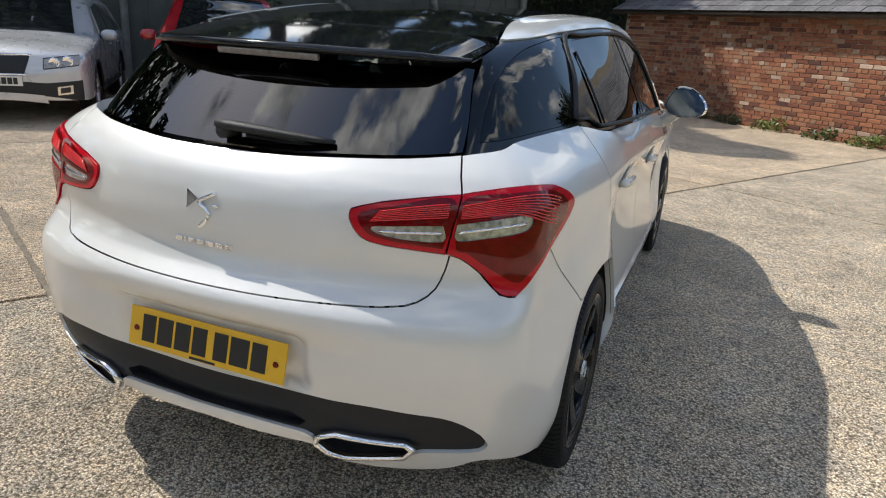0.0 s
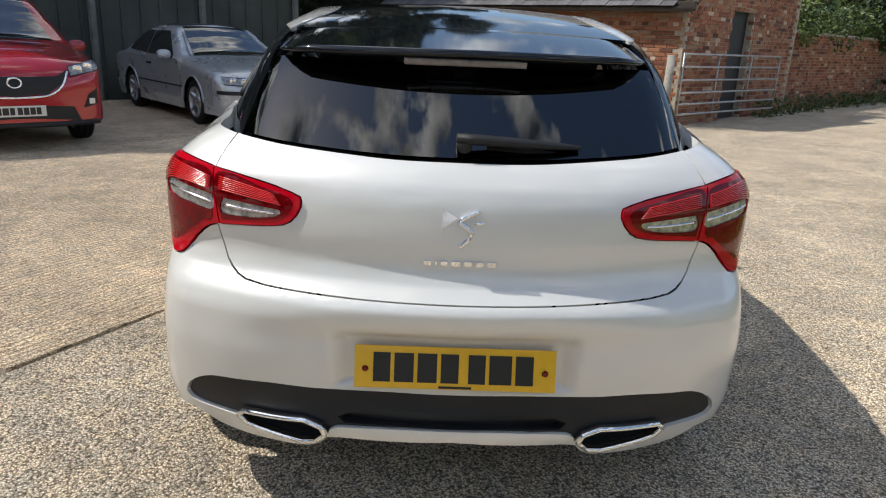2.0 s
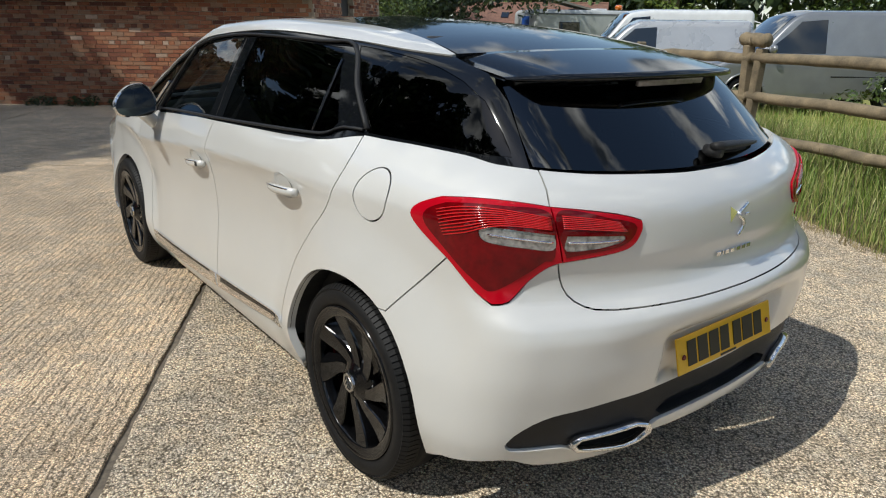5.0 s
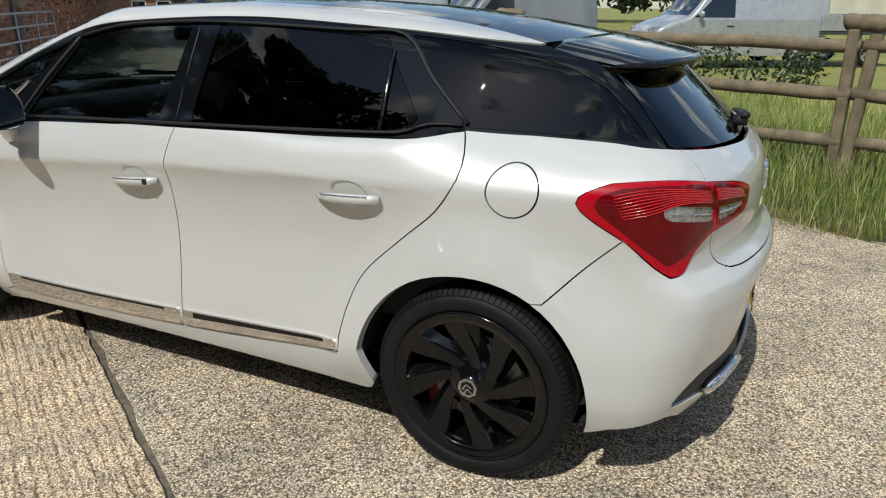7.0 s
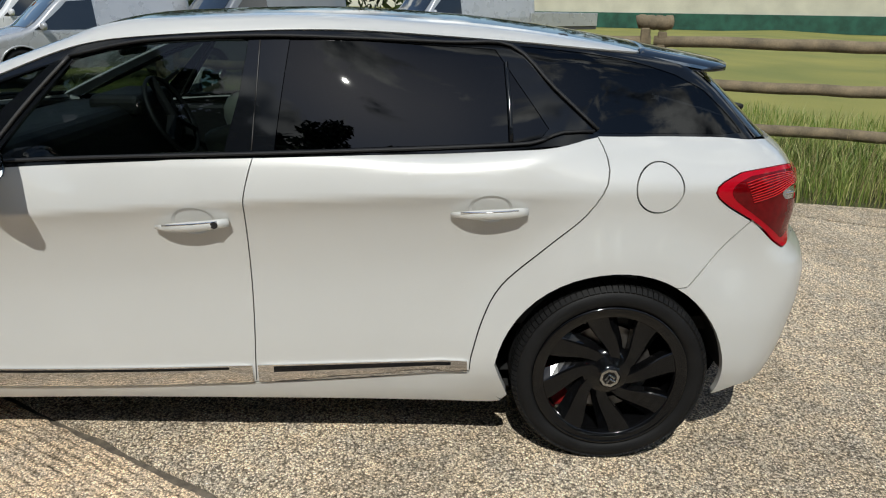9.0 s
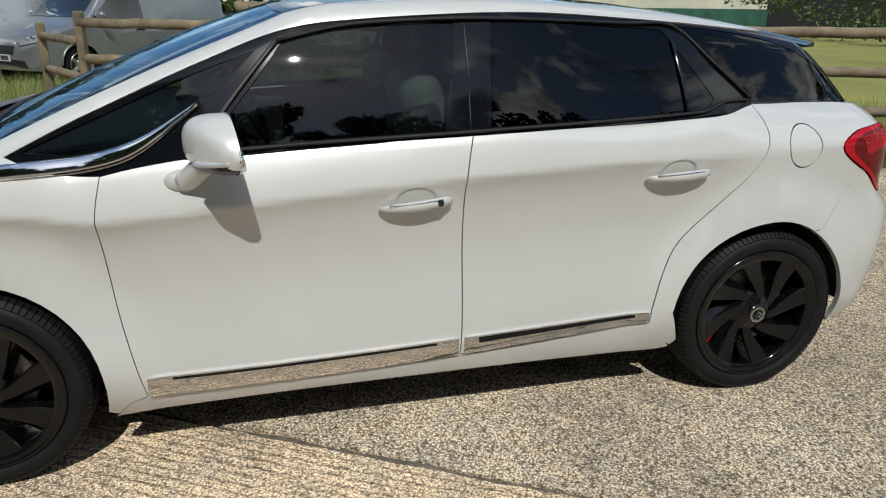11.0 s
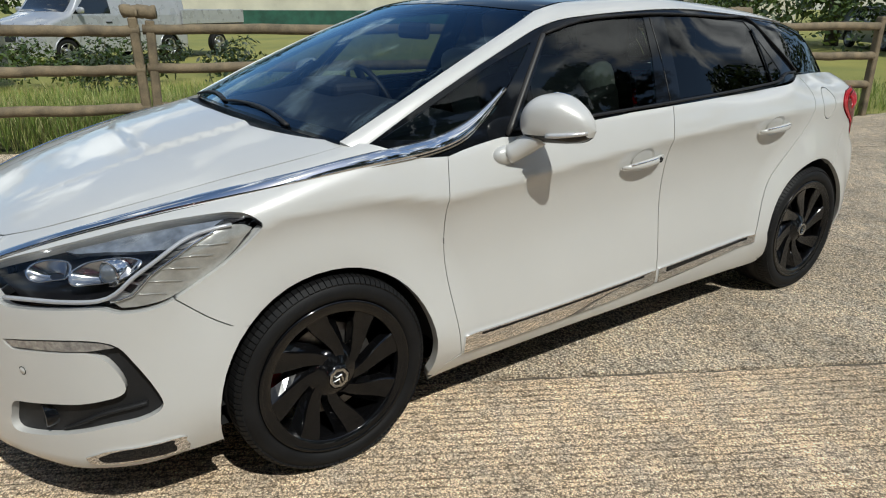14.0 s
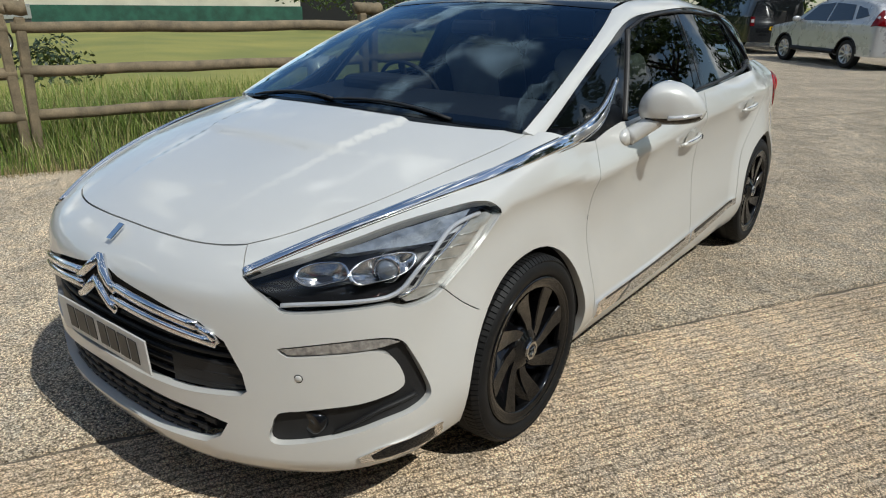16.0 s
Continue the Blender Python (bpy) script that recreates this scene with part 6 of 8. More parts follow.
def slabs():
    cols = [(-24, -19.2), (-19.2, -14.6), (-14.6, -10.05), (-10.05, -5.5), (-5.5, -0.95), (-0.95, 3.6)]
    for i, (a0, a1) in enumerate(cols):
        for j in range(-4, 7):
            step = 12.2 if i == 5 else 6.1
            off = -8.0 if i == 5 else -1.95
            b0, b1 = off + step * j, off + step * (j + 1)
            if i == 5 and not -3 < j < 4:
                continue
            rnd = random.Random(i * 31 + j)
            mat = EXPOSED if i == 5 else BRUSHED
            w, d = a1 - a0 - 0.014, b1 - b0 - 0.012
            n = 90
            ring = []
            for k in range(n):
                ring.append((-w / 2 + w * k / n, -d / 2))
            for k in range(n):
                ring.append((w / 2, -d / 2 + d * k / n))
            for k in range(n):
                ring.append((w / 2 - w * k / n, d / 2))
            for k in range(n):
                ring.append((-w / 2, d / 2 - d * k / n))
            ring = [(x + rnd.uniform(-0.008, 0.006) * (1 if x > 0 else -1), y + rnd.uniform(-0.008, 0.006) * (1 if y > 0 else -1)) for x, y in ring]
            ring = [(x - math.copysign(0.007 * (1 + noise.noise((y * 2.3, i, j))), x), y - math.copysign(0.010 * (1 + noise.noise((x * 2.3, j, i))), y)) for x, y in ring]
            m = len(ring)
            v = [(x * 0.9988, y * 0.9992, 0.0) for x, y in ring] + [(x, y, -0.005) for x, y in ring] + [(x, y, -0.03) for x, y in ring]
            f = [tuple(range(m))]
            for k in range(m):
                q = (k + 1) % m
                f += [(k, m + k, m + q, q), (m + k, 2 * m + k, 2 * m + q, m + q)]
            ob = mesh_ob("slab", v, f, mat, ground)
            ob.matrix_basis = yard((a0 + a1) / 2, (b0 + b1) / 2, 0)


slabs()


def lane():
    """Concrete apron that widens past the end of the fence."""
    edge = [(x + 0.05 * math.sin(3.0 * y), y) for y in np.linspace(-2.9, -40, 90) for x in (float(lane_edge(-y)),)]
    back = [(YARD @ Vector((3.607, b, 0))).to_2d() for b in (-46, -30, -15, -4.05)]
    ring = edge + [(q.x, q.y) for q in back]
    n = len(ring)
    v = [(x, y, 0.0) for x, y in ring] + [(x, y, -0.03) for x, y in ring]
    f = [tuple(range(n))] + [(k, n + k, n + (k + 1) % n, (k + 1) % n) for k in range(n)]
    me = mesh_ob("slab", v, f, EXPOSED, ground)
    if me.data.polygons[0].normal.z < 0:
        me.data.flip_normals()


def drive():
    """Concrete drive that runs on between the garden wall and the field to the cottage."""
    edge = [(x + 0.06 * math.sin(2.2 * y), y) for y in np.linspace(1.3, 42.5, 90) for x in (float(drive_edge(y)),)]
    back = [(YARD @ Vector((3.607, b, 0))).to_2d() for b in (60, 40, 20, 8, 3.6)]
    ring = edge + [(q.x, q.y) for q in back]
    n = len(ring)
    v = [(x, y, 0.0) for x, y in ring] + [(x, y, -0.03) for x, y in ring]
    f = [tuple(range(n))] + [(k, n + k, n + (k + 1) % n, (k + 1) % n) for k in range(n)]
    me = mesh_ob("slab", v, f, EXPOSED, ground)
    if me.data.polygons[0].normal.z < 0:
        me.data.flip_normals()


lane()
drive()

# ---- grass ----
def grass_material():
    m, nt, p = node_mat("grass_blades")
    n, l = nt.nodes.new, nt.links.new
    g, r = n("ShaderNodeNewGeometry"), n("ShaderNodeValToRGB")
    el = r.color_ramp.elements
    el[0].color, el[1].color = (0.10, 0.17, 0.024, 1), (0.36, 0.40, 0.10, 1)
    e = el.new(0.88)
    e.color = (0.50, 0.46, 0.20, 1)
    el.new(0.6).color = (0.21, 0.29, 0.050, 1)
    l(g.outputs["Random Per Island"], r.inputs["Fac"]), l(r.outputs["Color"], p.inputs["Base Color"])
    p.inputs["Roughness"].default_value = 0.55
    p.inputs["Subsurface Weight"].default_value = 0.0
    return m


GRASS = grass_material()
STRAW = surface("dry_grass_stalk", (0.34, 0.27, 0.13), 0.8, 0, 0.2, 9, island=0.3)


def blades(count, place, h0, h1, width, seed):
    rnd = random.Random(seed)
    v, f = [], []
    for _ in range(count):
        x, y, z, k = place(rnd)
        h = rnd.uniform(h0, h1) * k
        a = rnd.uniform(0, 2 * math.pi)
        lean = rnd.uniform(0.1, 0.55) * h
        dx, dy = math.cos(a) * lean, math.sin(a) * lean
        t = a + rnd.uniform(-0.9, 0.9) + math.pi / 2
        wx, wy = math.cos(t) * width * rnd.uniform(0.6, 1.2), math.sin(t) * width * rnd.uniform(0.6, 1.2)
        b = len(v)
        v += [(x - wx, y - wy, z), (x + wx, y + wy, z), (x + dx * 0.35 + wx * 0.8, y + dy * 0.35 + wy * 0.8, z + h * 0.55), (x + dx * 0.35 - wx * 0.8, y + dy * 0.35 - wy * 0.8, z + h * 0.55), (x + dx, y + dy, z + h * 0.93)]
        f += [(b, b + 1, b + 2, b + 3), (b + 3, b + 2, b + 4)]
    return v, f


def on_verge(lo, hi, b0, b1, fringe=False):
    def place(rnd):
        a, b = rnd.uniform(lo, hi), rnd.uniform(b0, b1)
        if fringe:
            a = lo + abs(rnd.gauss(0, 0.25))
        p = YARD @ Vector((a, b, 0))
        k = 0.45 + 0.55 * min(1, max(0, (a - 3.45) / 0.7)) * (0.7 + 0.3 * noise.noise((a * 1.3, b * 1.3, 0)))
        if p.y < -2.6 and p.x < float(lane_edge(-p.y)) + 0.12 * noise.noise((p.y * 2.0, 0, 7)):
            return p.x, p.y, -0.2, 0.05
        if p.y > 1.2 and p.x < float(drive_edge(p.y)) + 0.15 * noise.noise((p.y * 1.5, 0, 9)):
            return p.x, p.y, -0.2, 0.05
        return p.x, p.y, bank(a, b) - 0.02, k
    return place


v, f = blades(40000, on_verge(3.5, 5.8, -13, 8.0), 0.25, 0.62, 0.0035, 5)
tagged(mesh_ob("tall_grass", v, f, GRASS), "tall green uncut grass along the fence", "grass", kind="stuff")
v, f = blades(26000, on_verge(5.2, 9.0, -16, 10.0), 0.12, 0.36, 0.0045, 6)
tagged(mesh_ob("field_grass", v, f, GRASS), "shorter rough grass beyond the fence", "grass", kind="stuff")
v, f = blades(4200, on_verge(3.55, 5.3, -13, 8.0), 0.45, 0.85, 0.0018, 7)
tagged(mesh_ob("grass_stalks", v, f, STRAW), "dry seeding grass stalks on the verge", "grass", kind="stuff")
v, f = blades(9000, on_verge(3.42, 3.7, -13, 4.0, True), 0.08, 0.26, 0.003, 8)
tagged(mesh_ob("edge_grass", v, f, STRAW), "thin dry grass creeping over the slab edge", "grass", kind="stuff")

# ---- post and rail fence ----
OAK = surface("weathered_rail_wood", (0.30, 0.235, 0.145), 0.85, 0, 0.25, 7, 0.8, 70, second=(0.115, 0.092, 0.060))


def log(name, p0, p1, r, parent, seed=0, taper=0.94, sides=14):
    rnd = random.Random(seed)
    p0, p1 = Vector(p0), Vector(p1)
    n = 12
    path = [p0.lerp(p1, i / n) + Vector((rnd.uniform(-1, 1), rnd.uniform(-1, 1), rnd.uniform(-1, 1))) * 0.008 for i in range(n + 1)]
    v, f = sweep(path, [r * (1 - (1 - taper) * i / n) * rnd.uniform(0.96, 1.04) for i in range(n + 1)], sides)
    return mesh_ob(name, v, f, OAK, parent, smooth=True)


fence = thing("post_and_rail_fence", pose(0, 0, 0), "weathered wooden post and rail fence in long grass", "fence")
F0, FD = Vector((4.95, 0.60)), Vector((0.317, 0.948))
STOPS = (-2.65, -2.0, -1.0, 0.0, 0.56)
for k, at in enumerate(STOPS):
    c = F0 + FD * (3.53 * at)
    pair_of = ((-0.060, 2.0), (0.055, -1.2)) if 0 < k < 4 else ((0.0, 1.5),)
    for sd, tilt in pair_of:
        q = c + FD * sd
        part("post", box_bm(0.10, 0.085, 1.46, pose(q.x, q.y, 0.60 - 0.03 * (sd < 0), tilt, tilt * 0.6, -18.5 + tilt), 0.012, 1), OAK, fence)
    if 0 < k < 4:
        log("post_cap_log", (c.x - FD.x * 0.15, c.y - FD.y * 0.15, 1.375), (c.x + FD.x * 0.15, c.y + FD.y * 0.15, 1.385), 0.068, fence, 60 + k)
    if k < 4:
        e = F0 + FD * (3.53 * STOPS[k + 1])
        for i, z in enumerate((1.20, 0.82, 0.43)):
            log("rail", (c.x + FD.x * 0.02, c.y + FD.y * 0.02, z), (e.x - FD.x * 0.01, e.y - FD.y * 0.01, z + 0.01), 0.055, fence, 80 + k * 3 + i)
e = F0 + FD * (3.53 * 0.56)
for i, z in enumerate((1.02, 0.62)):
    log("rail", (e.x + 0.02, e.y + 0.05, z), (e.x + 1.3, e.y + 0.75, z), 0.050, fence, 97 + i)
part("post", box_bm(0.10, 0.10, 1.35, pose(e.x + 1.35, e.y + 0.78, 0.5, 1, -1, 20), 0.012, 1), OAK, fence)

# ---- brick building ----
def brick_material(name, obj):
    m, nt, p = node_mat(name)
    n, l = nt.nodes.new, nt.links.new
    rnd = n("ShaderNodeObjectInfo").outputs["Random"] if obj else n("ShaderNodeNewGeometry").outputs["Random Per Island"]
    r = n("ShaderNodeValToRGB")
    el = r.color_ramp.elements
    el[0].color, el[1].color = (0.10, 0.045, 0.035, 1), (0.62, 0.47, 0.36, 1)
    for pos, c in ((0.10, (0.20, 0.075, 0.045)), (0.32, (0.30, 0.115, 0.062)), (0.60, (0.39, 0.165, 0.085)), (0.84, (0.36, 0.20, 0.12)), (0.95, (0.34, 0.22, 0.15))):
        el.new(pos).color = (*c, 1)
    l(rnd, r.inputs["Fac"])
    co, t = n("ShaderNodeTexCoord"), n("ShaderNodeTexNoise")
    t.inputs["Scale"].default_value, t.inputs["Detail"].default_value = 26, 6
    l(co.outputs["Object"], t.inputs["Vector"])
    r2 = n("ShaderNodeValToRGB")
    r2.color_ramp.elements[0].color, r2.color_ramp.elements[1].color = (0.62, 0.60, 0.60, 1), (1.12, 1.10, 1.08, 1)
    l(t.outputs["Fac"], r2.inputs["Fac"])
    x = n("ShaderNodeMix")
    x.data_type, x.blend_type = "RGBA", "MULTIPLY"
    x.inputs["Factor"].default_value = 1
    l(r.outputs["Color"], x.inputs["A"]), l(r2.outputs["Color"], x.inputs["B"]), l(x.outputs["Result"], p.inputs["Base Color"])
    p.inputs["Roughness"].default_value = 0.9
    b = n("ShaderNodeBump")
    b.inputs["Strength"].default_value, b.inputs["Distance"].default_value = 0.5, 0.004
    l(t.outputs["Fac"], b.inputs["Height"]), l(b.outputs["Normal"], p.inputs["Normal"])
    return m


BRICK, BRICKS = brick_material("red_brick", True), brick_material("red_brick_run", False)
MORTAR = surface("lime_mortar", (0.42, 0.36, 0.28), 0.95, 0, 0.2, 12, 0.6, 120)
SLATE = surface("weathered_slate", (0.16, 0.155, 0.16), 0.75, 0, 0.3, 14, 0.5, 90, second=(0.065, 0.062, 0.065), obj=0.3)
SLATES = surface("weathered_slate_run", (0.16, 0.155, 0.16), 0.75, 0, 0.3, 14, 0.5, 90, second=(0.065, 0.062, 0.065), island=0.3)
TIMBER = surface("dark_eaves_timber", (0.055, 0.042, 0.032), 0.8, 0, 0.2, 9, 0.4, 60)
DOOR_DARK = surface("dark_painted_door", (0.022, 0.024, 0.028), 0.6, 0, 0.2, 4, 0.1, 40)
GALV = surface("galvanised_steel", (0.45, 0.46, 0.46), 0.45, 0.8, 0.18, 14, 0.1, 120)


def brick_mesh(w, h, d, bev=0.006):
    b = box_bm(w, d, h, None)
    me = bpy.data.meshes.new("brick")
    bmesh.ops.bevel(b, geom=b.edges[:], offset=bev, segments=1, affect="EDGES")
    b.to_mesh(me)
    b.free()
    return me


BRICK_ME = brick_mesh(0.215, 0.065, 0.10)
BRICK_ME.materials.append(BRICK)
BRICK_HALF = brick_mesh(0.103, 0.065, 0.10)
BRICK_HALF.materials.append(BRICK)


def lay_bricks(owner, m, length, height, picked, skip=lambda x, z: False, seed=0):
    """A face of bricks along local x from 0 to length, outer face at local y = 0 towards -y; picked: the stretch of x whose bricks stand as parts."""
    rnd = random.Random(seed)
    v, f = [], []
    inv = owner.matrix_basis.inverted()
    count = 0
    for c in range(int(height / 0.075)):
        z = 0.035 + 0.075 * c
        head = c % 4 == 3
        step = 0.113 if head else 0.225
        x = (0.0 if c % 2 else -0.1125) + (0.028 if head else 0)
        while x < length:
            w = step - 0.010
            xc = x + step / 2
            x += step
            if xc - w / 2 < 0 or xc + w / 2 > length or skip(xc, z):
                continue
            jx, jy, jr = rnd.uniform(-0.003, 0.003), rnd.uniform(-0.004, 0.004), rnd.uniform(-0.8, 0.8)
            mm = m @ pose(xc + jx, 0.05 + jy, z + rnd.uniform(-0.002, 0.002), 0, jr, jr)
            if picked[0] <= xc <= picked[1] and count < 300:
                ob = new("brick", BRICK_HALF if head else BRICK_ME)
                ob.parent = owner
                ob.matrix_basis = inv @ mm
                count += 1
            else:
                b = len(v)
                for sx in (-1, 1):
                    for sy in (-1, 1):
                        for sz in (-1, 1):
                            v.append(inv @ mm @ Vector((sx * w / 2, sy * 0.05, sz * 0.0325)))
                f += [(b, b + 1, b + 3, b + 2), (b + 4, b + 6, b + 7, b + 5), (b, b + 4, b + 5, b + 1), (b + 2, b + 3, b + 7, b + 6), (b + 1, b + 5, b + 7, b + 3), (b, b + 2, b + 6, b + 4)]
    if v:
        tagged(mesh_ob("brick_run", v, f, BRICKS, owner), kind="stuff")


BARN = pose(4.25, 8.75, 0, 0, 0, -39)
barn = thing("brick_outbuilding", BARN, "old red brick outbuilding with low slate roof and dark doorway", "building")
part("wall", box_bm(6.95, 0.22, 2.12, pose(-3.475, 0.125, 1.06)), MORTAR, barn)
lay_bricks(barn, BARN @ pose(-6.95, 0, 0), 6.95, 2.05, (4.45, 6.95), seed=3)
end = pose(0.0, 0.0, 0, 0, 0, 84)
part("wall", box_bm(1.9, 0.22, 3.0, end @ pose(0.95, 0.125, 1.5)), MORTAR, barn)
part("wall", box_bm(2.6, 0.22, 3.0, end @ pose(4.25, 0.125, 1.5)), MORTAR, barn)
part("lintel", box_bm(1.1, 0.24, 0.9, end @ pose(2.42, 0.125, 2.55)), MORTAR, barn)
part("door", box_bm(1.05, 0.06, 2.1, end @ pose(2.42, 0.17, 1.05), 0.005), DOOR_DARK, barn, "dark painted plank door")
lay_bricks(barn, BARN @ end, 5.5, 2.95, (0.0, 0.0), skip=lambda x, z: 1.9 < x < 2.95 and z < 2.1, seed=9)
part("back_wall", box_bm(6.95, 0.2, 4.6, pose(-3.475, 4.6, 2.3)), MORTAR, barn)
part("end_wall", box_bm(0.2, 4.6, 3.4, pose(-6.84, 2.4, 1.7)), MORTAR, barn)
part("eaves_board", box_bm(7.3, 0.10, 0.16, pose(-3.5, -0.10, 2.06), 0.01), TIMBER, barn)
part("roof_deck", box_bm(7.3, 3.5, 0.05, pose(-3.5, 1.50, 2.98, 30, 0, 0)), TIMBER, barn)
gut_v, gut_f = sweep([(-7.15, -0.20, 2.02), (0.12, -0.20, 2.0)], 0.05, 10)
mesh_ob("gutter", gut_v, gut_f, TIMBER, barn, smooth=True)
SLATE_ME = brick_mesh(0.25, 0.010, 0.46, 0.003)
SLATE_ME.materials.append(SLATE)
for r in range(5):
    for c in range(27):
        ob = new("slate", SLATE_ME)
        ob.parent = barn
        s = random.Random(r * 50 + c)
        ob.matrix_basis = pose(-7.0 + 0.258 * c + 0.129 * (r % 2), -0.10 + 0.20 * r * math.cos(radians(30)) + s.uniform(-0.006, 0.006), 2.16 + 0.20 * r * math.sin(radians(30)) + s.uniform(-0.002, 0.002), 27, s.uniform(-0.5, 0.5), s.uniform(-0.8, 0.8))
sv, sf = [], []
for r in range(5, 17):
    for c in range(27):
        s = random.Random(r * 50 + c)
        mm = pose(-7.0 + 0.258 * c + 0.129 * (r % 2), -0.10 + 0.20 * r * math.cos(radians(30)), 2.16 + 0.20 * r * math.sin(radians(30)) + s.uniform(-0.002, 0.003), 27, 0, s.uniform(-0.8, 0.8))
        b = len(sv)
        sv += [mm @ Vector(q) for q in ((-0.125, -0.23, 0.005), (0.125, -0.23, 0.005), (0.125, 0.23, 0.005), (-0.125, 0.23, 0.005), (-0.125, -0.23, -0.005), (0.125, -0.23, -0.005))]
        sf += [(b, b + 1, b + 2, b + 3), (b + 4, b + 5, b + 1, b)]
tagged(mesh_ob("slate_run", sv, sf, SLATES, barn), kind="stuff")

# field gate leaning by the doorway
gate_m = BARN @ pose(0.10, -0.25, 0, 0, 0, 80)
gate5 = thing("field_gate", gate_m, "galvanised five-bar metal gate beside the brick building", "gate")
L = 3.9
for z in (0.22, 0.40, 0.60, 0.82, 1.05, 1.27):
    v, f = sweep([(0.05, 0, z), (L, 0, z)], 0.019, 10)
    mesh_ob("bar", v, f, GALV, gate5, smooth=True)
for x in (0.05, 1.3, 2.6, L):
    v, f = sweep([(x, 0, 0.20), (x, 0, 1.29)], 0.017, 10)
    mesh_ob("upright", v, f, GALV, gate5, smooth=True)
gp = thing("gate_post", BARN @ pose(-0.10, -0.30, 0), "grey weathered round gate post by the brick wall", "post")
v, f = sweep([(0, 0, -0.1), (0.01, 0, 0.6), (0.02, 0.0, 1.24)], [0.075, 0.072, 0.068], 16)
mesh_ob("post", v, f, surface("grey_post", (0.36, 0.34, 0.30), 0.8, 0, 0.2, 8, 0.4, 70), gp, smooth=True)

# garden wall going away, with ivy hanging over it
GW = pose(7.55, 12.3, 0, 0, 0, 43.5)
gwall = thing("garden_wall", GW, "long red brick garden wall overhung with ivy", "wall")
part("core", box_bm(23.0, 0.2, 1.80, pose(11.5, 0.13, 0.90)), MORTAR, gwall)
lay_bricks(gwall, GW, 23.0, 1.80, (0, 0), seed=12)
part("coping", box_bm(23.1, 0.30, 0.07, pose(11.5, 0.12, 1.84), 0.015), MORTAR, gwall)
part("pier", box_bm(0.45, 0.45, 2.35, pose(0.1, 0.12, 1.18), 0.01), BRICK, gwall)


# ---- foliage ----
def leaf_material(name, dark, light):
    m, nt, p = node_mat(name)
    n, l = nt.nodes.new, nt.links.new
    g, r = n("ShaderNodeNewGeometry"), n("ShaderNodeValToRGB")
    r.color_ramp.elements[0].color, r.color_ramp.elements[1].color = (*dark, 1), (*light, 1)
    l(g.outputs["Random Per Island"], r.inputs["Fac"]), l(r.outputs["Color"], p.inputs["Base Color"])
    p.inputs["Roughness"].default_value = 0.5
    return m


LEAF = leaf_material("broad_leaves", (0.018, 0.040, 0.008), (0.085, 0.13, 0.022))
LEAF_DARK = leaf_material("dark_leaves", (0.010, 0.022, 0.007), (0.040, 0.065, 0.016))
LEAF_LIGHT = leaf_material("light_leaves", (0.05, 0.09, 0.012), (0.16, 0.21, 0.04))
BARK = surface("bark", (0.10, 0.078, 0.055), 0.9, 0, 0.3, 6, 0.8, 40)


def leaf_cloud(clumps, per, size, seed, flat=0.75):
    rnd = random.Random(seed)
    v, f = [], []
    for cx, cy, cz, r in clumps:
        for _ in range(per):
            while True:
                d = Vector((rnd.uniform(-1, 1), rnd.uniform(-1, 1), rnd.uniform(-1, 1)))
                if 0.05 < d.length < 1:
                    break
            d = d.normalized() * (0.55 + 0.5 * rnd.random() ** 0.6)
            c = Vector((cx, cy, cz)) + Vector((d.x * r, d.y * r, d.z * r * flat))
            n = (d + Vector((rnd.uniform(-1, 1), rnd.uniform(-1, 1), rnd.uniform(-0.3, 1.2)))).normalized()
            t = n.cross(Vector((rnd.uniform(-1, 1), rnd.uniform(-1, 1), rnd.uniform(-1, 1)))).normalized()
            u = n.cross(t)
            s = size * rnd.uniform(0.6, 1.3)
            b = len(v)
            v += [c - t * s, c + u * s * 0.45, c + t * s, c - u * s * 0.45]
            f.append((b, b + 1, b + 2, b + 3))
    return v, f


def tree(x, y, h, spread, seed, label, leaf=None, low=0.25, per=110, size=0.16, clumps=46):
    rnd = random.Random(seed)
    t = thing("tree", pose(x, y, 0), label, "tree")
    top = h * 0.72
    path = [(0, 0, -0.2), (rnd.uniform(-.1, .1), rnd.uniform(-.1, .1), h * 0.25), (rnd.uniform(-.3, .3), rnd.uniform(-.3, .3), h * 0.5), (rnd.uniform(-.4, .4), rnd.uniform(-.4, .4), top)]
    v, f = sweep(path, [h * 0.028, h * 0.022, h * 0.016, h * 0.006], 10)
    cl = []
    for i in range(clumps):
        a = rnd.uniform(0, 2 * math.pi)
        k = low + (1 - low) * rnd.random()
        w = spread * math.sin(math.pi * min(0.97, max(0.08, (k - low * 0.6) / (1.04 - low * 0.6)))) ** 0.7
        rr = w * rnd.uniform(0.35, 1.0)
        cl.append((math.cos(a) * rr, math.sin(a) * rr, h * k * 0.95, rnd.uniform(0.10, 0.19) * spread + 0.35))
    for c in cl[::3]:
        z0 = min(top, c[2] * 0.75)
        lv, lf = sweep([(0, 0, z0), (c[0] * 0.5, c[1] * 0.5, z0 + (c[2] - z0) * 0.4), (c[0], c[1], c[2])], [h * 0.011, h * 0.007, h * 0.002], 6)
        b = len(v)
        v += lv
        f += [tuple(b + q for q in g) for g in lf]
    mesh_ob("trunk", v, f, BARK, t, smooth=True)
    v, f = leaf_cloud(cl, per, size, seed + 7)
    mesh_ob("crown", v, f, leaf or LEAF, t)
    return t


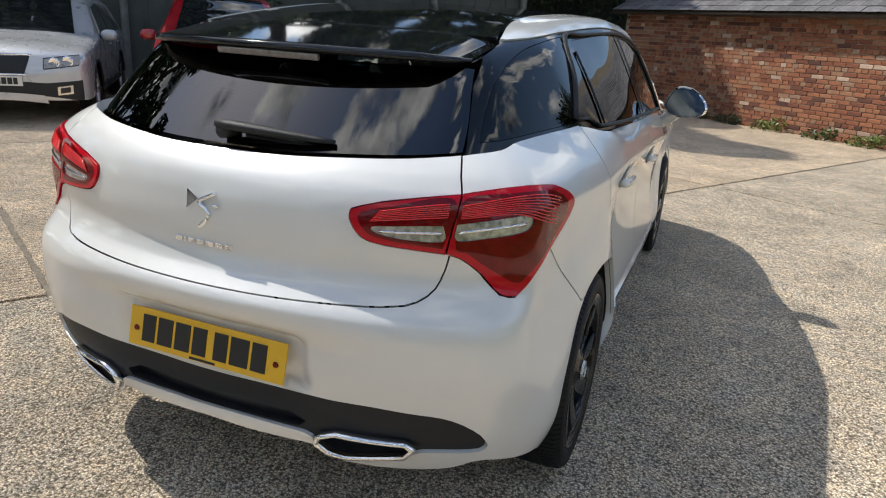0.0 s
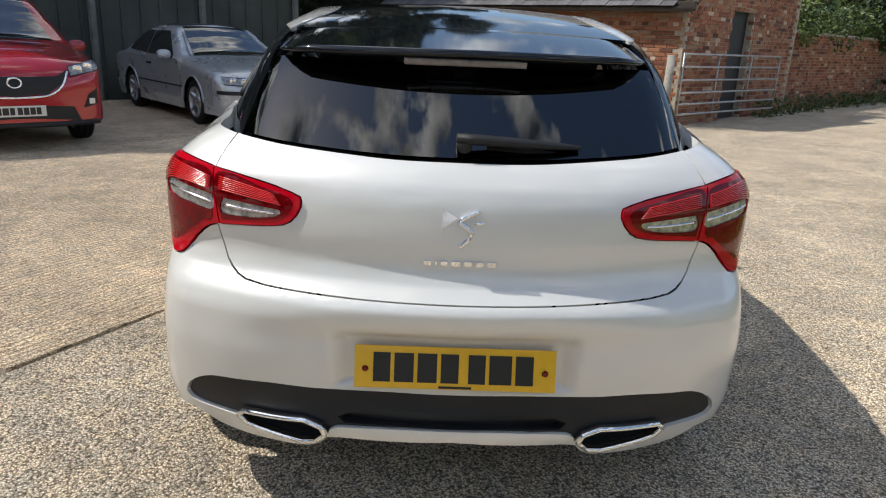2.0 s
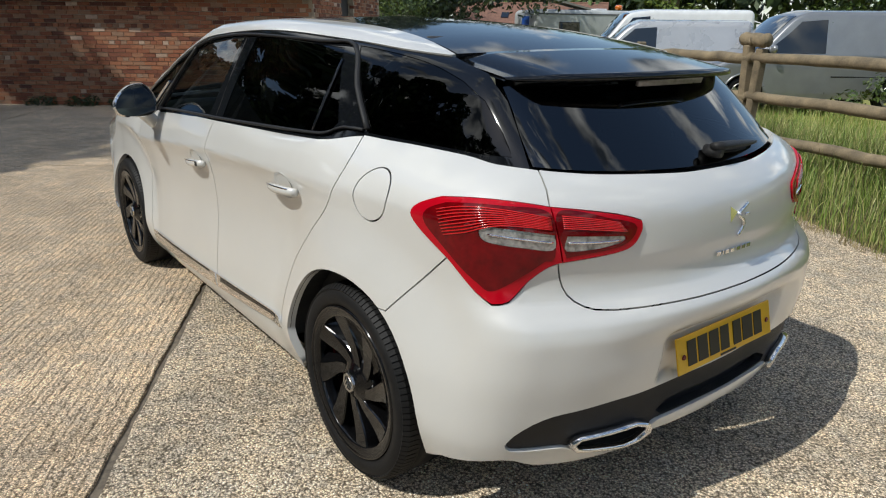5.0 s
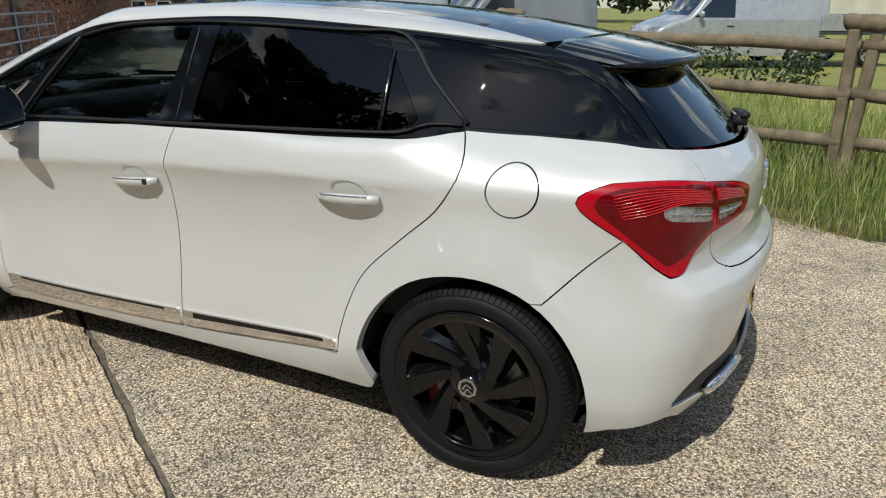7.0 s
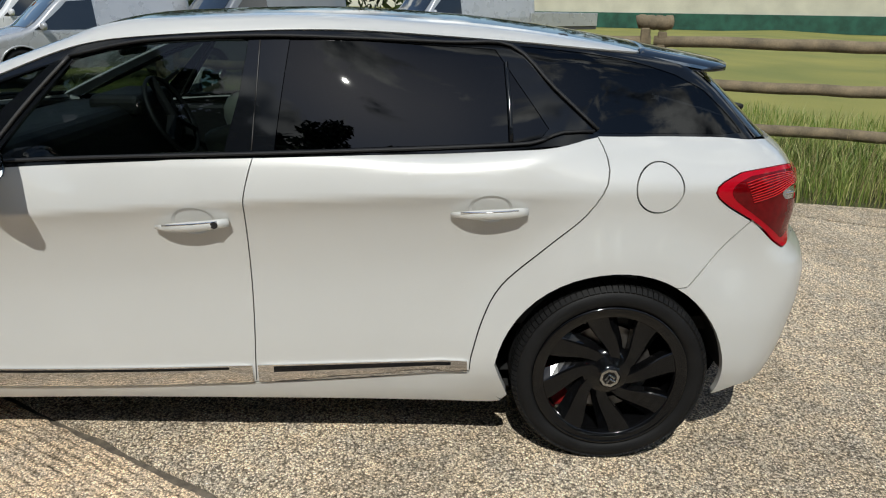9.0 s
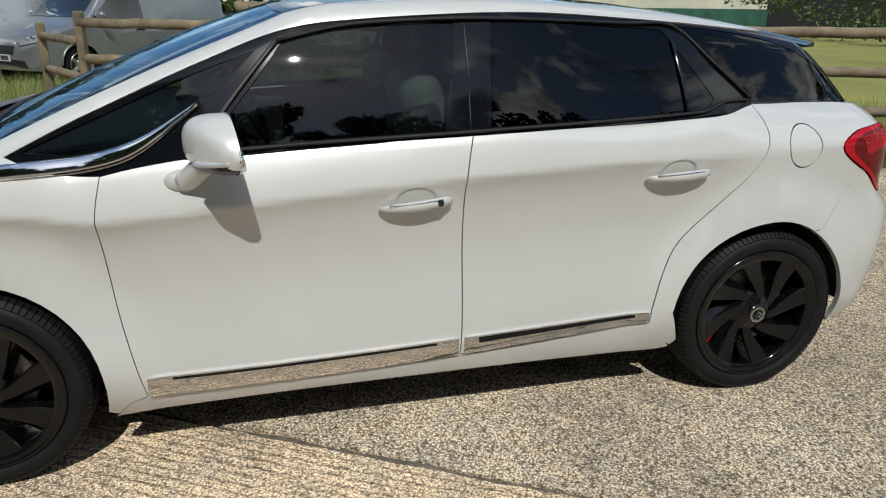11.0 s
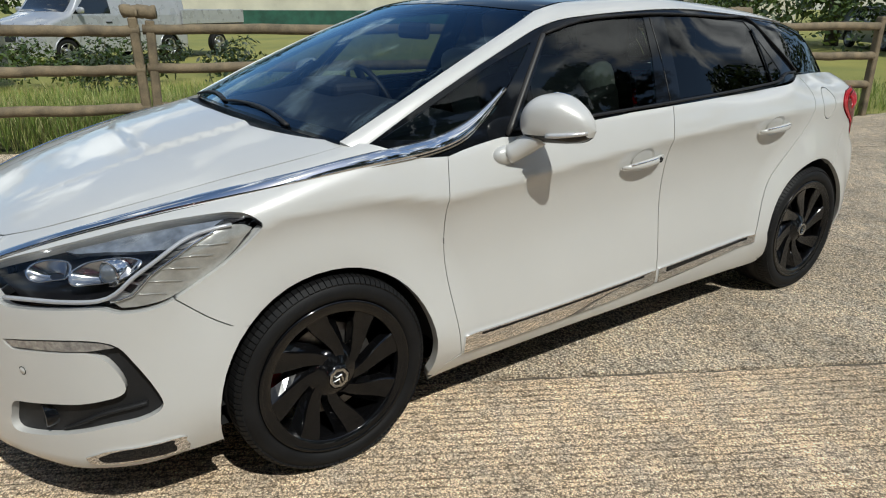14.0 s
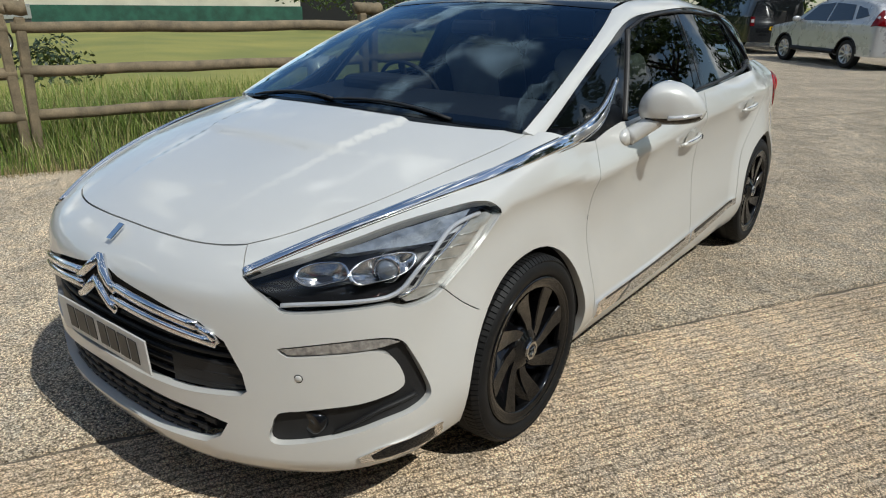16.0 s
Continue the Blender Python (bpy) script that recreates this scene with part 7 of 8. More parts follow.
def bush(name, x, y, pts, per, size, seed, label, leaf, category="bush"):
    v, f = leaf_cloud(pts, per, size, seed)
    ob = mesh_ob(name, v, f, leaf)
    ob.location = (x, y, 0)
    return tagged(ob, label, category, kind="stuff" if name == "weed" else "")


# trees west and north-west shade the row of cars; others ring the yard
for i, (x, y, h, s) in enumerate(((-14.0, 7.0, 13.0, 4.4), (-12.3, 8.9, 16.5, 4.8), (-12.0, 14.0, 16.5, 4.8), (-8.0, 19.0, 15.0, 4.8), (-3.0, 22.5, 13.0, 4.6), (-17.5, 6.5, 14.0, 4.2))):
    tree(x, y, h, s, 100 + i, "tall broadleaf tree behind the parked cars", LEAF if i % 2 else LEAF_DARK, size=0.30, per=260, low=0.18)
for i, (x, y, h, s) in enumerate(((-28, 11, 23, 6.0), (-29, 4, 26, 6.6), (-28, -3, 24, 6.4), (-29, -10, 26.5, 6.6), (-27, -17, 24, 6.2), (-22, -24, 22, 6.0))):
    tree(x, y, h, s, 180 + i, "tall dark tree behind the yard mirrored in the windows", LEAF_DARK, low=0.06, per=120, size=0.40, clumps=60)
tree(12.5, 20.5, 9.0, 4.2, 120, "dark spreading tree leaning over the garden wall", LEAF_DARK, low=0.10, per=200, size=0.16)
tree(18.5, 27.5, 11.0, 4.8, 121, "dark spreading tree beyond the garden wall", LEAF_DARK, low=0.05, per=220, size=0.20)
for i, (x, y, h, s) in enumerate(((-9, -24, 11, 4.5), (-1, -27, 10, 4.5), (6, -25, 9, 4.2), (12, -27, 10, 4.4), (18, -30, 11, 4.6), (-18, -17, 12, 4.8), (26, -40, 11, 5), (58, 40, 12, 5.5), (33, 50, 13, 5.5), (55, 36, 12, 5), (62, 24, 11, 5))):
    tree(x, y, h, s, 140 + i, "broadleaf tree in the hedge line round the yard", LEAF if i % 3 else LEAF_LIGHT, low=0.12, per=80, size=0.24, clumps=40)
woods = []
wr = random.Random(77)
for k in range(90):
    ang = radians(-62 + 150 * k / 89 + wr.uniform(-1, 1))
    dist = wr.uniform(66, 80)
    woods.append((dist * math.cos(ang), dist * math.sin(ang), wr.uniform(2.0, 8.5), wr.uniform(3.0, 4.6)))
v, f = leaf_cloud(woods, 170, 0.75, 78, 0.9)
tagged(mesh_ob("far_woods", v, f, LEAF_DARK), "dark belt of woodland beyond the field", "woods", kind="stuff")
rnd = random.Random(4)
bush("ivy", 7.9, 12.7, [(0.9 + 0.62 * i + rnd.uniform(-.2, .2), 0.75 + 0.64 * i + rnd.uniform(-.2, .2), 2.0 + rnd.uniform(-.25, .55), rnd.uniform(0.45, 0.75)) for i in range(12)], 260, 0.07, 31, "glossy ivy and shrubs spilling over the garden wall", LEAF, "ivy")
bush("shrub", 8.3, 12.9, [(0.3, 0.3, 1.75, 0.35), (0.7, 0.5, 2.1, 0.4), (0.5, 0.6, 2.4, 0.3)], 200, 0.05, 32, "bright yellow-green shrub on top of the garden wall", LEAF_LIGHT, "shrub")
bush("overhanging_tree", 12.4, 19.0, [(rnd.uniform(-1.2, 1.2), rnd.uniform(-0.4, 1.6), rnd.uniform(0.5, 2.2), rnd.uniform(0.8, 1.1)) for i in range(8)] + [(-0.8 + 0.32 * i + rnd.uniform(-.3, .3), 0.6 - 0.22 * i + rnd.uniform(-.5, .5), rnd.uniform(2.3, 5.2), rnd.uniform(0.9, 1.4)) for i in range(18)], 300, 0.11, 37, "dark dense tree hanging over the garden wall and drive", LEAF_DARK, "tree")
bush("weed", 6.9, 11.2, [(0.55 * i + rnd.uniform(-.1, .1), 0.52 * i + rnd.uniform(-.1, .1), 0.16, rnd.uniform(0.22, 0.36)) for i in range(16)], 160, 0.05, 33, "green nettles and weeds along the garden wall foot", LEAF, "weeds")
for i, (d, r, lf) in enumerate(((-5.2, 0.16, LEAF_DARK), (-4.4, 0.20, LEAF_DARK), (-3.6, 0.17, LEAF_DARK), (-2.7, 0.20, LEAF_LIGHT), (-1.7, 0.17, LEAF), (-0.9, 0.16, LEAF_LIGHT))):
    p = BARN @ Vector((d, -0.16, 0))
    bush("weed", p.x, p.y, [(0, 0, 0.07, r), (0.1, -0.08, 0.14 if i > 2 else 0.08, r * 0.8), (-0.18, 0.12, 0.06, r * 0.8)], 90, 0.035, 200 + i, "small weed clump growing at the brick wall foot", lf, "weed")
bush("hedge", 0, -22.5, [(-14 + 0.95 * i + rnd.uniform(-.3, .3), rnd.uniform(-.4, .4), rnd.uniform(0.7, 2.3), rnd.uniform(0.9, 1.3)) for i in range(46)], 170, 0.11, 34, "overgrown green hedge behind the parked cars", LEAF, "hedge")
bush("bramble", 12.2, 0.6, [(rnd.uniform(-1.2, 1.2), rnd.uniform(-1.4, 1.6), rnd.uniform(0.25, 0.7), rnd.uniform(0.25, 0.42)) for i in range(16)], 130, 0.05, 35, "tangled green brambles behind the fence", LEAF, "bramble")
bush("bramble", 12.0, -1.2, [(rnd.uniform(-2.0, 2.0), rnd.uniform(-1.6, 1.8), rnd.uniform(0.2, 0.6), rnd.uniform(0.3, 0.5)) for i in range(18)], 110, 0.06, 36, "dark green bramble clump in the field", LEAF_DARK, "bramble")

# ---- other vehicles ----
FAR_GLASS = surface("dark_car_glass", (0.012, 0.014, 0.016), 0.03, 0, 0.1, 3, coat=1.0)
SILVER = surface("silver_paint", (0.50, 0.51, 0.525), 0.28, 0.35, 0.05, 4, coat=0.8)
RED_PAINT = surface("deep_red_paint", (0.36, 0.006, 0.014), 0.22, 0.15, 0.06, 4, coat=1.0)
GREY_PAINT = surface("grey_paint", (0.30, 0.31, 0.32), 0.30, 0.6, 0.05, 4, coat=0.8)
WHITE_PAINT = surface("plain_white_paint", (0.74, 0.75, 0.75), 0.3, 0, 0.05, 4, coat=0.8)
BLACK_PAINT = surface("black_paint", (0.010, 0.011, 0.013), 0.2, 0, 0.05, 4, coat=1.0)
FABRIC = surface("black_hood_fabric", (0.015, 0.015, 0.016), 0.85, 0, 0.1, 6, 0.3, 200)
ALLOY = surface("silver_alloy", (0.55, 0.55, 0.56), 0.3, 0.85, 0.1, 9)


class Vehicle:
    """A car or van from its outline: top line along y, belt height, half width and tumblehome."""

    def __init__(self, name, m, label, category, length, width, top, belt_z, axles, wheel_r, paint, tumble=0.38, nose_r=0.5, tail_r=0.35, sill_z=0.24, arch=None, roof_mat=None, blades=5, rim=None, bow=0.18):
        self.root = thing(name, m, label, category)
        self.L, self.W, self.belt, self.axles, self.r = length / 2, width / 2, belt_z, axles, wheel_r
        self.top = spline(top)
        W, L, tp, bz = self.W, self.L, self.top, belt_z

        def field(X, y, z):
            fs = W - 0.03 * step01(0.75, 1.0, np.abs(y) / L) - tumble * np.maximum(z - bz, 0) - 0.10 * np.maximum(0.35 - z, 0) - 0.05 * np.maximum(z - bz * 0.8, 0) - X
            ft = tp(y) - 0.09 * X * X - z
            ff = L - bow * X ** 2.4 / W ** 2.4 - 0.25 * np.maximum(0.32 - z, 0) - y
            fr = y + L - 0.6 * bow * X ** 2.4 / W ** 2.4 - 0.2 * np.maximum(0.35 - z, 0)
            return smin(smin(smin(fs, ft, 0.08), ff, 0.14), fr, 0.12)
        self.sh = Shell(field, -L + 0.85, L - 0.85, 0.66, 2.4)
        arch = arch or wheel_r + 0.05
        self.arch = arch
        us = np.arange(0, self.sh.total + 0.02, self.sh.total / 150)
        zs = np.concatenate([np.linspace(-0.42, 0.9, 44), np.linspace(0.92, self.sh.V * math.pi / 2, 16)])
        verts, faces = [], []
        for sg in (1, -1):
            uv = np.array([(u * sg if u > 0 else 1e-9 * sg, q) for u in us for q in zs])
            o, d = self.sh.rays(uv)
            p = self.sh.cast(o, d)
            base = len(verts)
            low = p[:, 2].copy()
            p[:, 2] = np.maximum(low, sill_z)
            verts += [*p]
            k = len(zs)
            for i in range(len(us) - 1):
                for j in range(k - 1):
                    ids = (base + i * k + j, base + (i + 1) * k + j, base + (i + 1) * k + j + 1, base + i * k + j + 1)
                    c = p[[t - base for t in ids]].mean(0)
                    if max(low[t - base] for t in ids) <= sill_z or any(math.hypot(c[1] - a, c[2] - wheel_r) < arch for a in axles) and abs(c[0]) > 0.45 * W:
                        continue
                    faces.append(ids if sg > 0 else ids[::-1])
        vv = np.array(verts)
        mesh_ob("body", vv, faces, paint, self.root, normals=self.sh.normal(vv))
        part("underbody", box_bm(width * 0.86, length * 0.86, 0.12, pose(0, 0, sill_z + 0.05)), GAP, self.root)
        for a in axles:
            v, f = lathe([(-W * 0.93, arch + 0.01), (W * 0.93, arch + 0.01)], 24, "x", (0, math.pi))
            mesh_ob("wheel_arch", [(q[0], q[1] + a, q[2] + wheel_r) for q in v], f, GAP, self.root)
        w = make_wheel("wheel", wheel_r, wheel_r * 0.66, 0.20, self.root, rim or ALLOY, blades, twist=0.0, caliper=False, treads=False, wide=(0.05, 0.075), badge=False)
        w.matrix_basis = pose(W - 0.02, axles[0], wheel_r)
        copy_thing(w, pose(W - 0.02, axles[1], wheel_r))
        copy_thing(w, pose(-W + 0.02, axles[0], wheel_r, 0, 0, 180))
        copy_thing(w, pose(-W + 0.02, axles[1], wheel_r, 0, 0, 180))
        for a in axles:
            for sg in (1, -1):
                pts = [self.sh.side(a + arch * math.cos(t), wheel_r + arch * math.sin(t)) for t in np.linspace(0.05, math.pi - 0.05, 22)]
                v, f = sweep([(q[0] * sg, q[1], q[2]) for q in pts], 0.018, 6)
                mesh_ob("arch_lip", v, f, paint if sill_z < 0.3 else PLASTIC, self.root, smooth=True)

    def glaze(self, name, pts, mirror=True, base="rear", mat=None, raised=0.009, label="", h=0.045, depth=0.012):
        return self.sh.panel(name, pts, mat or FAR_GLASS, self.root, base=base, gap=0.0, raised=raised, depth=depth, h=h, mirror=mirror, label=label)

    def side_win(self, name, yz):
        return self.glaze(name, [self.sh.side(y, z) for y, z in yz])

    def screen(self, y0, z0, y1, z1, w0, w1, name="windscreen", base="front"):
        """A raked screen between two heights, full width."""
        pts = [(w0, y0, z0), (w1, y1, z1), (0, y1 + (0.05 if base == "front" else -0.05), z1), (-w1, y1, z1), (-w0, y0, z0), (0, y0 + (0.10 if base == "front" else -0.08), z0)]
        return self.glaze(name, pts, False, "top", h=0.04)

    def on_front(self, name, xz, mat, raised=0.006, mirror=True, label="", base="front"):
        hit = self.sh.front if base == "front" else self.sh.rear
        pts = [hit(abs(x), z) * np.array([1 if x >= 0 else -1, 1, 1]) for x, z in xz]
        return self.sh.panel(name, pts, mat, self.root, base=base, gap=0.0, raised=raised, depth=0.012, h=0.05, mirror=mirror, label=label)

    def lamp(self, x0, x1, z0, z1, mat=None, rear=False, lift=0.03):
        h = self.on_front("tail_lamp" if rear else "headlamp", [(x0, z0), (x1, z0 + lift), (x1, z1 + lift), (x0, z1)], mat or (DARK_RED if rear else LAMP_GREY), base="rear" if rear else "front")
        if not rear:
            for k, ob in enumerate(h):
                sg = 1 if k == 0 else -1
                rim = [self.sh.front(x, z) * np.array([sg, 1, 1]) + np.array([0, 0.010, 0]) for x, z in ((x0, z0), ((x0 + x1) / 2, (2 * z0 + lift) / 2), (x1, z0 + lift), (x1, z1 + lift), ((x0 + x1) / 2, (2 * z1 + lift) / 2), (x0, z1), (x0, z0))]
                v, f = sweep([tuple(q) for q in rim], 0.006, 6)
                mesh_ob("lamp_rim", v, f, LAMP_DARK, ob)
                r = min(0.055, (z1 - z0) * 0.45)
                for share in (0.30, 0.68):
                    c = self.sh.front(x0 + (x1 - x0) * share, (z0 + z1) / 2 + lift * share)
                    v, f = lathe([(0.004, r * 1.15), (0.014, r), (0.012, r * 0.8), (0.004, r * 0.35), (0.008, 0.0)], 18, "y")
                    mesh_ob("lamp_bowl", [(q[0] + c[0] * sg, q[1] + c[1], q[2] + c[2]) for q in v], f, CHROME, ob, smooth=True)
        return h

    def plate(self, z, mat, rear=False, band=False):
        y = (self.sh.rear if rear else self.sh.front)(0.0, z)[1]
        s = -1 if rear else 1
        p = part("number_plate", box_bm(0.52, 0.012, 0.11, pose(0, y + 0.012 * s, z)), mat, self.root)
        text_bars(p, pose(0, y + 0.019 * s, z), [0.044, 0.05, 0.05, 0.046, 0.005, 0.044, 0.058, 0.046], 0.074, PLATE_INK)
        if band:
            part("blue_band", box_bm(0.04, 0.004, 0.108, pose(0.238, y + 0.019 * s, z)), BLUE_BAND, p)

    def mirrors(self, y, z, mat):
        for sg in (1, -1):
            x = self.sh.side(y, z)[0]
            v, f = superform((x + 0.13) * sg, y, z, 0.11, 0.06, 0.075, 0.8, 0.8, 16, 10)
            mesh_ob("door_mirror", v, f, mat, self.root, smooth=True)
            v, f = sweep([(x * sg * 0.98, y + 0.02, z - 0.04), ((x + 0.06) * sg, y, z - 0.02)], 0.025, 8)
            mesh_ob("mirror_arm", v, f, PLASTIC, self.root)

    def line(self, pts, r=0.004, mat=None, name="shut_line"):
        for sg in (1, -1):
            path = [self.sh.side(y, z) * np.array([sg, 1, 1]) for y, z in pts]
            v, f = sweep([tuple(p) for p in curve(path, 0.1)], r, 5)
            mesh_ob(name, v, f, mat or GAP, self.root)

    def bar(self, z, x, r, mat, name="trim_bar", rear=False, out=0.0):
        hit = self.sh.rear if rear else self.sh.front
        path = [hit(abs(t), z) * np.array([1 if t >= 0 else -1, 1, 1]) + np.array([0, out, 0]) for t in np.linspace(-x, x, 15)]
        v, f = sweep([tuple(p) for p in path], r, 8)
        return mesh_ob(name, v, f, mat, self.root, smooth=True)

    def handles(self, ys, z, mat):
        for y in ys:
            for sg in (1, -1):
                x = self.sh.side(y, z)[0]
                part("door_handle", box_bm(0.03, 0.18, 0.03, pose((x + 0.012) * sg, y, z), 0.01), mat, self.root)


ROW = -139.0


# red sports utility car
c = Vehicle("parked_suv", pose(-5.95, 5.24, 0, 0, 0, ROW), "glossy deep red family SUV parked in the shade", "car", 4.55, 1.84,
            [(-2.3, 0.95), (-2.15, 1.10), (-1.75, 1.55), (-1.2, 1.66), (-0.2, 1.70), (0.25, 1.66), (0.70, 1.42), (1.18, 1.16), (1.6, 1.08), (2.0, 1.0), (2.2, 0.86), (2.3, 0.70)], 1.02, (-1.38, 1.34), 0.35, RED_PAINT, sill_z=0.30)
c.side_win("front_window", [(0.62, 1.06), (0.22, 1.50), (-0.35, 1.57), (-0.35, 1.06)])
c.side_win("rear_window", [(-0.42, 1.06), (-0.42, 1.57), (-1.2, 1.50), (-1.45, 1.20), (-1.2, 1.10)])
c.screen(1.12, 1.13, 0.34, 1.58, 0.66, 0.52)
c.on_front("grille", [(0.0, 0.80), (0.42, 0.80), (0.52, 0.86), (0.45, 0.72), (0.30, 0.62), (0.0, 0.60), (-0.30, 0.62), (-0.45, 0.72), (-0.52, 0.86), (-0.42, 0.80)], PLASTIC, mirror=False, raised=0.008)
for sg in (1, -1):
    path = [c.sh.front(x, z) * np.array([sg, 1, 1]) for x, z in ((0.0, 0.585), (0.30, 0.605), (0.45, 0.70), (0.53, 0.85))]
    v, f = sweep([tuple(p + np.array([0, 0.012, 0])) for p in curve(path, 0.05)], 0.012, 8)
    mesh_ob("grille_trim", v, f, CHROME, c.root, smooth=True)
v, f = lathe([(0.0, 0.075), (0.018, 0.07), (0.018, 0.055), (0.0, 0.055)], 24, "y")
mesh_ob("round_badge", [(q[0], q[1] + c.sh.front(0, 0.74)[1] + 0.01, q[2] * 0.8 + 0.74) for q in v], f, CHROME, c.root, smooth=True)
c.lamp(0.55, 0.86, 0.80, 0.90, lift=0.06)
c.on_front("lower_grille", [(0.62, 0.32), (0.55, 0.48), (-0.55, 0.48), (-0.62, 0.32)], PLASTIC, mirror=False)
c.on_front("fog_pocket", [(0.66, 0.46), (0.82, 0.50), (0.82, 0.66), (0.72, 0.60)], PLASTIC)
c.on_front("fog_lamp", [(0.72, 0.50), (0.78, 0.50), (0.78, 0.56), (0.72, 0.56)], LAMP_SILVER, raised=0.014)
c.plate(0.450, WHITE_PLATE, band=True)
c.mirrors(0.72, 1.08, RED_PAINT)
c.line([(1.0, 0.40), (1.02, 0.75), (0.85, 1.02)]), c.line([(-0.38, 0.35), (-0.38, 1.02)])
c.handles((-0.2, -1.15), 0.93, RED_PAINT)
c.bar(0.30, 0.82, 0.03, PLASTIC, "bumper_lip")

# silver estate car
c = Vehicle("parked_estate", pose(-8.15, 3.85, 0, 0, 0, ROW), "silver estate car with black lower cladding parked in shade", "car", 4.84, 1.87,
            [(-2.45, 0.95), (-2.3, 1.20), (-2.0, 1.48), (-1.2, 1.56), (-0.2, 1.57), (0.35, 1.50), (0.8, 1.28), (1.2, 1.07), (1.6, 1.0), (2.1, 0.93), (2.3, 0.84), (2.45, 0.66)], 0.98, (-1.40, 1.42), 0.34, SILVER, sill_z=0.30)
c.side_win("front_window", [(0.68, 1.02), (0.30, 1.38), (-0.35, 1.44), (-0.35, 1.02)])
c.side_win("rear_window", [(-0.42, 1.02), (-0.42, 1.44), (-1.25, 1.42), (-1.30, 1.03)])
c.side_win("cargo_window", [(-1.37, 1.04), (-1.33, 1.42), (-1.95, 1.36), (-2.1, 1.10)])
c.screen(1.18, 1.04, 0.42, 1.45, 0.66, 0.54)
c.on_front("grille", [(0.34, 0.80), (0.28, 0.60), (-0.28, 0.60), (-0.34, 0.80)], PLASTIC, mirror=False, raised=0.008)
c.bar(0.81, 0.36, 0.014, CHROME), c.bar(0.59, 0.30, 0.014, CHROME)
c.lamp(0.48, 0.84, 0.66, 0.78, lift=0.05)
c.on_front("bumper_cladding", [(0.86, 0.30), (0.86, 0.54), (0.50, 0.50), (-0.50, 0.50), (-0.86, 0.54), (-0.86, 0.30)], PLASTIC, mirror=False)
c.on_front("skid_plate", [(0.50, 0.27), (0.46, 0.36), (-0.46, 0.36), (-0.50, 0.27)], SILVER, mirror=False, raised=0.02)
c.on_front("fog_ring", [(0.60, 0.36), (0.76, 0.38), (0.76, 0.48), (0.60, 0.46)], SATIN_CHROME, raised=0.02)
c.on_front("fog_lamp", [(0.63, 0.385), (0.73, 0.40), (0.73, 0.46), (0.63, 0.445)], LAMP_DARK, raised=0.032)
c.plate(0.52, WHITE_PLATE)
c.mirrors(0.78, 1.03, SILVER)
c.line([(1.02, 0.40), (1.05, 0.75), (0.9, 0.98)]), c.line([(-0.38, 0.35), (-0.38, 0.98)])
c.line([(0.95, 0.36), (-0.95, 0.36)], 0.05, PLASTIC, "side_cladding")
c.handles((-0.2, -1.15), 0.88, SILVER)

# silver convertible with its black hood up
c = Vehicle("parked_convertible", pose(-3.85, 8.0, 0, 0, 0, ROW), "silver convertible with black fabric hood raised parked in shade", "car", 4.64, 1.76,
            [(-2.35, 0.82), (-2.2, 0.95), (-1.7, 1.02), (-1.35, 1.16), (-0.9, 1.36), (-0.3, 1.42), (0.10, 1.40), (0.5, 1.20), (0.92, 0.99), (1.4, 0.92), (1.9, 0.84), (2.15, 0.74), (2.35, 0.58)], 0.90, (-1.33, 1.34), 0.325, SILVER, tumble=0.45, sill_z=0.20)
c.glaze("fabric_hood", [(0.50, 0.05, 1.38), (0.46, -0.8, 1.33), (0.52, -1.25, 1.15), (0, -1.38, 1.12), (-0.52, -1.25, 1.15), (-0.46, -0.8, 1.33), (-0.50, 0.05, 1.38), (0, 0.10, 1.40)], False, "top", FABRIC, 0.012, "black fabric hood")
c.glaze("hood_side", [c.sh.side(y, z) for y, z in ((-0.55, 0.95), (-0.55, 1.30), (-0.85, 1.30), (-1.25, 1.10), (-1.35, 0.98))], True, "rear", FABRIC, 0.010)
c.side_win("front_window", [(0.62, 0.94), (0.12, 1.30), (-0.50, 1.30), (-0.50, 0.94)])
c.screen(0.90, 0.99, 0.14, 1.33, 0.64, 0.50)
for sg in (1, -1):
    v, f = sweep([(0.70 * sg, 0.93, 0.98), (0.60 * sg, 0.5, 1.17), (0.53 * sg, 0.12, 1.36)], 0.022, 8)
    mesh_ob("screen_pillar", v, f, SILVER, c.root, smooth=True)
v, f = sweep([(-0.53, 0.12, 1.36), (0, 0.16, 1.395), (0.53, 0.12, 1.36)], 0.022, 8)
mesh_ob("screen_header", v, f, SILVER, c.root, smooth=True)
c.on_front("grille", [(0.20, 0.70), (0.15, 0.59), (-0.15, 0.59), (-0.20, 0.70)], PLASTIC, mirror=False, raised=0.008)
c.on_front("side_grille", [(0.25, 0.69), (0.34, 0.68), (0.31, 0.62), (0.23, 0.60)], PLASTIC)
c.bar(0.65, 0.17, 0.010, CHROME), c.bar(0.71, 0.20, 0.008, CHROME)
c.lamp(0.37, 0.76, 0.60, 0.70, lift=0.03)
c.on_front("bumper_strip", [(0.30, 0.48), (0.84, 0.50), (0.84, 0.55), (0.30, 0.53)], PLASTIC, raised=0.012)
c.on_front("lower_grille", [(0.66, 0.29), (0.62, 0.38), (-0.62, 0.38), (-0.66, 0.29)], PLASTIC, mirror=False)
c.on_front("fog_lamp", [(0.50, 0.30), (0.58, 0.30), (0.58, 0.37), (0.50, 0.37)], LAMP_SILVER, raised=0.012)
c.plate(0.51, WHITE_PLATE)
c.mirrors(0.55, 0.96, SILVER)
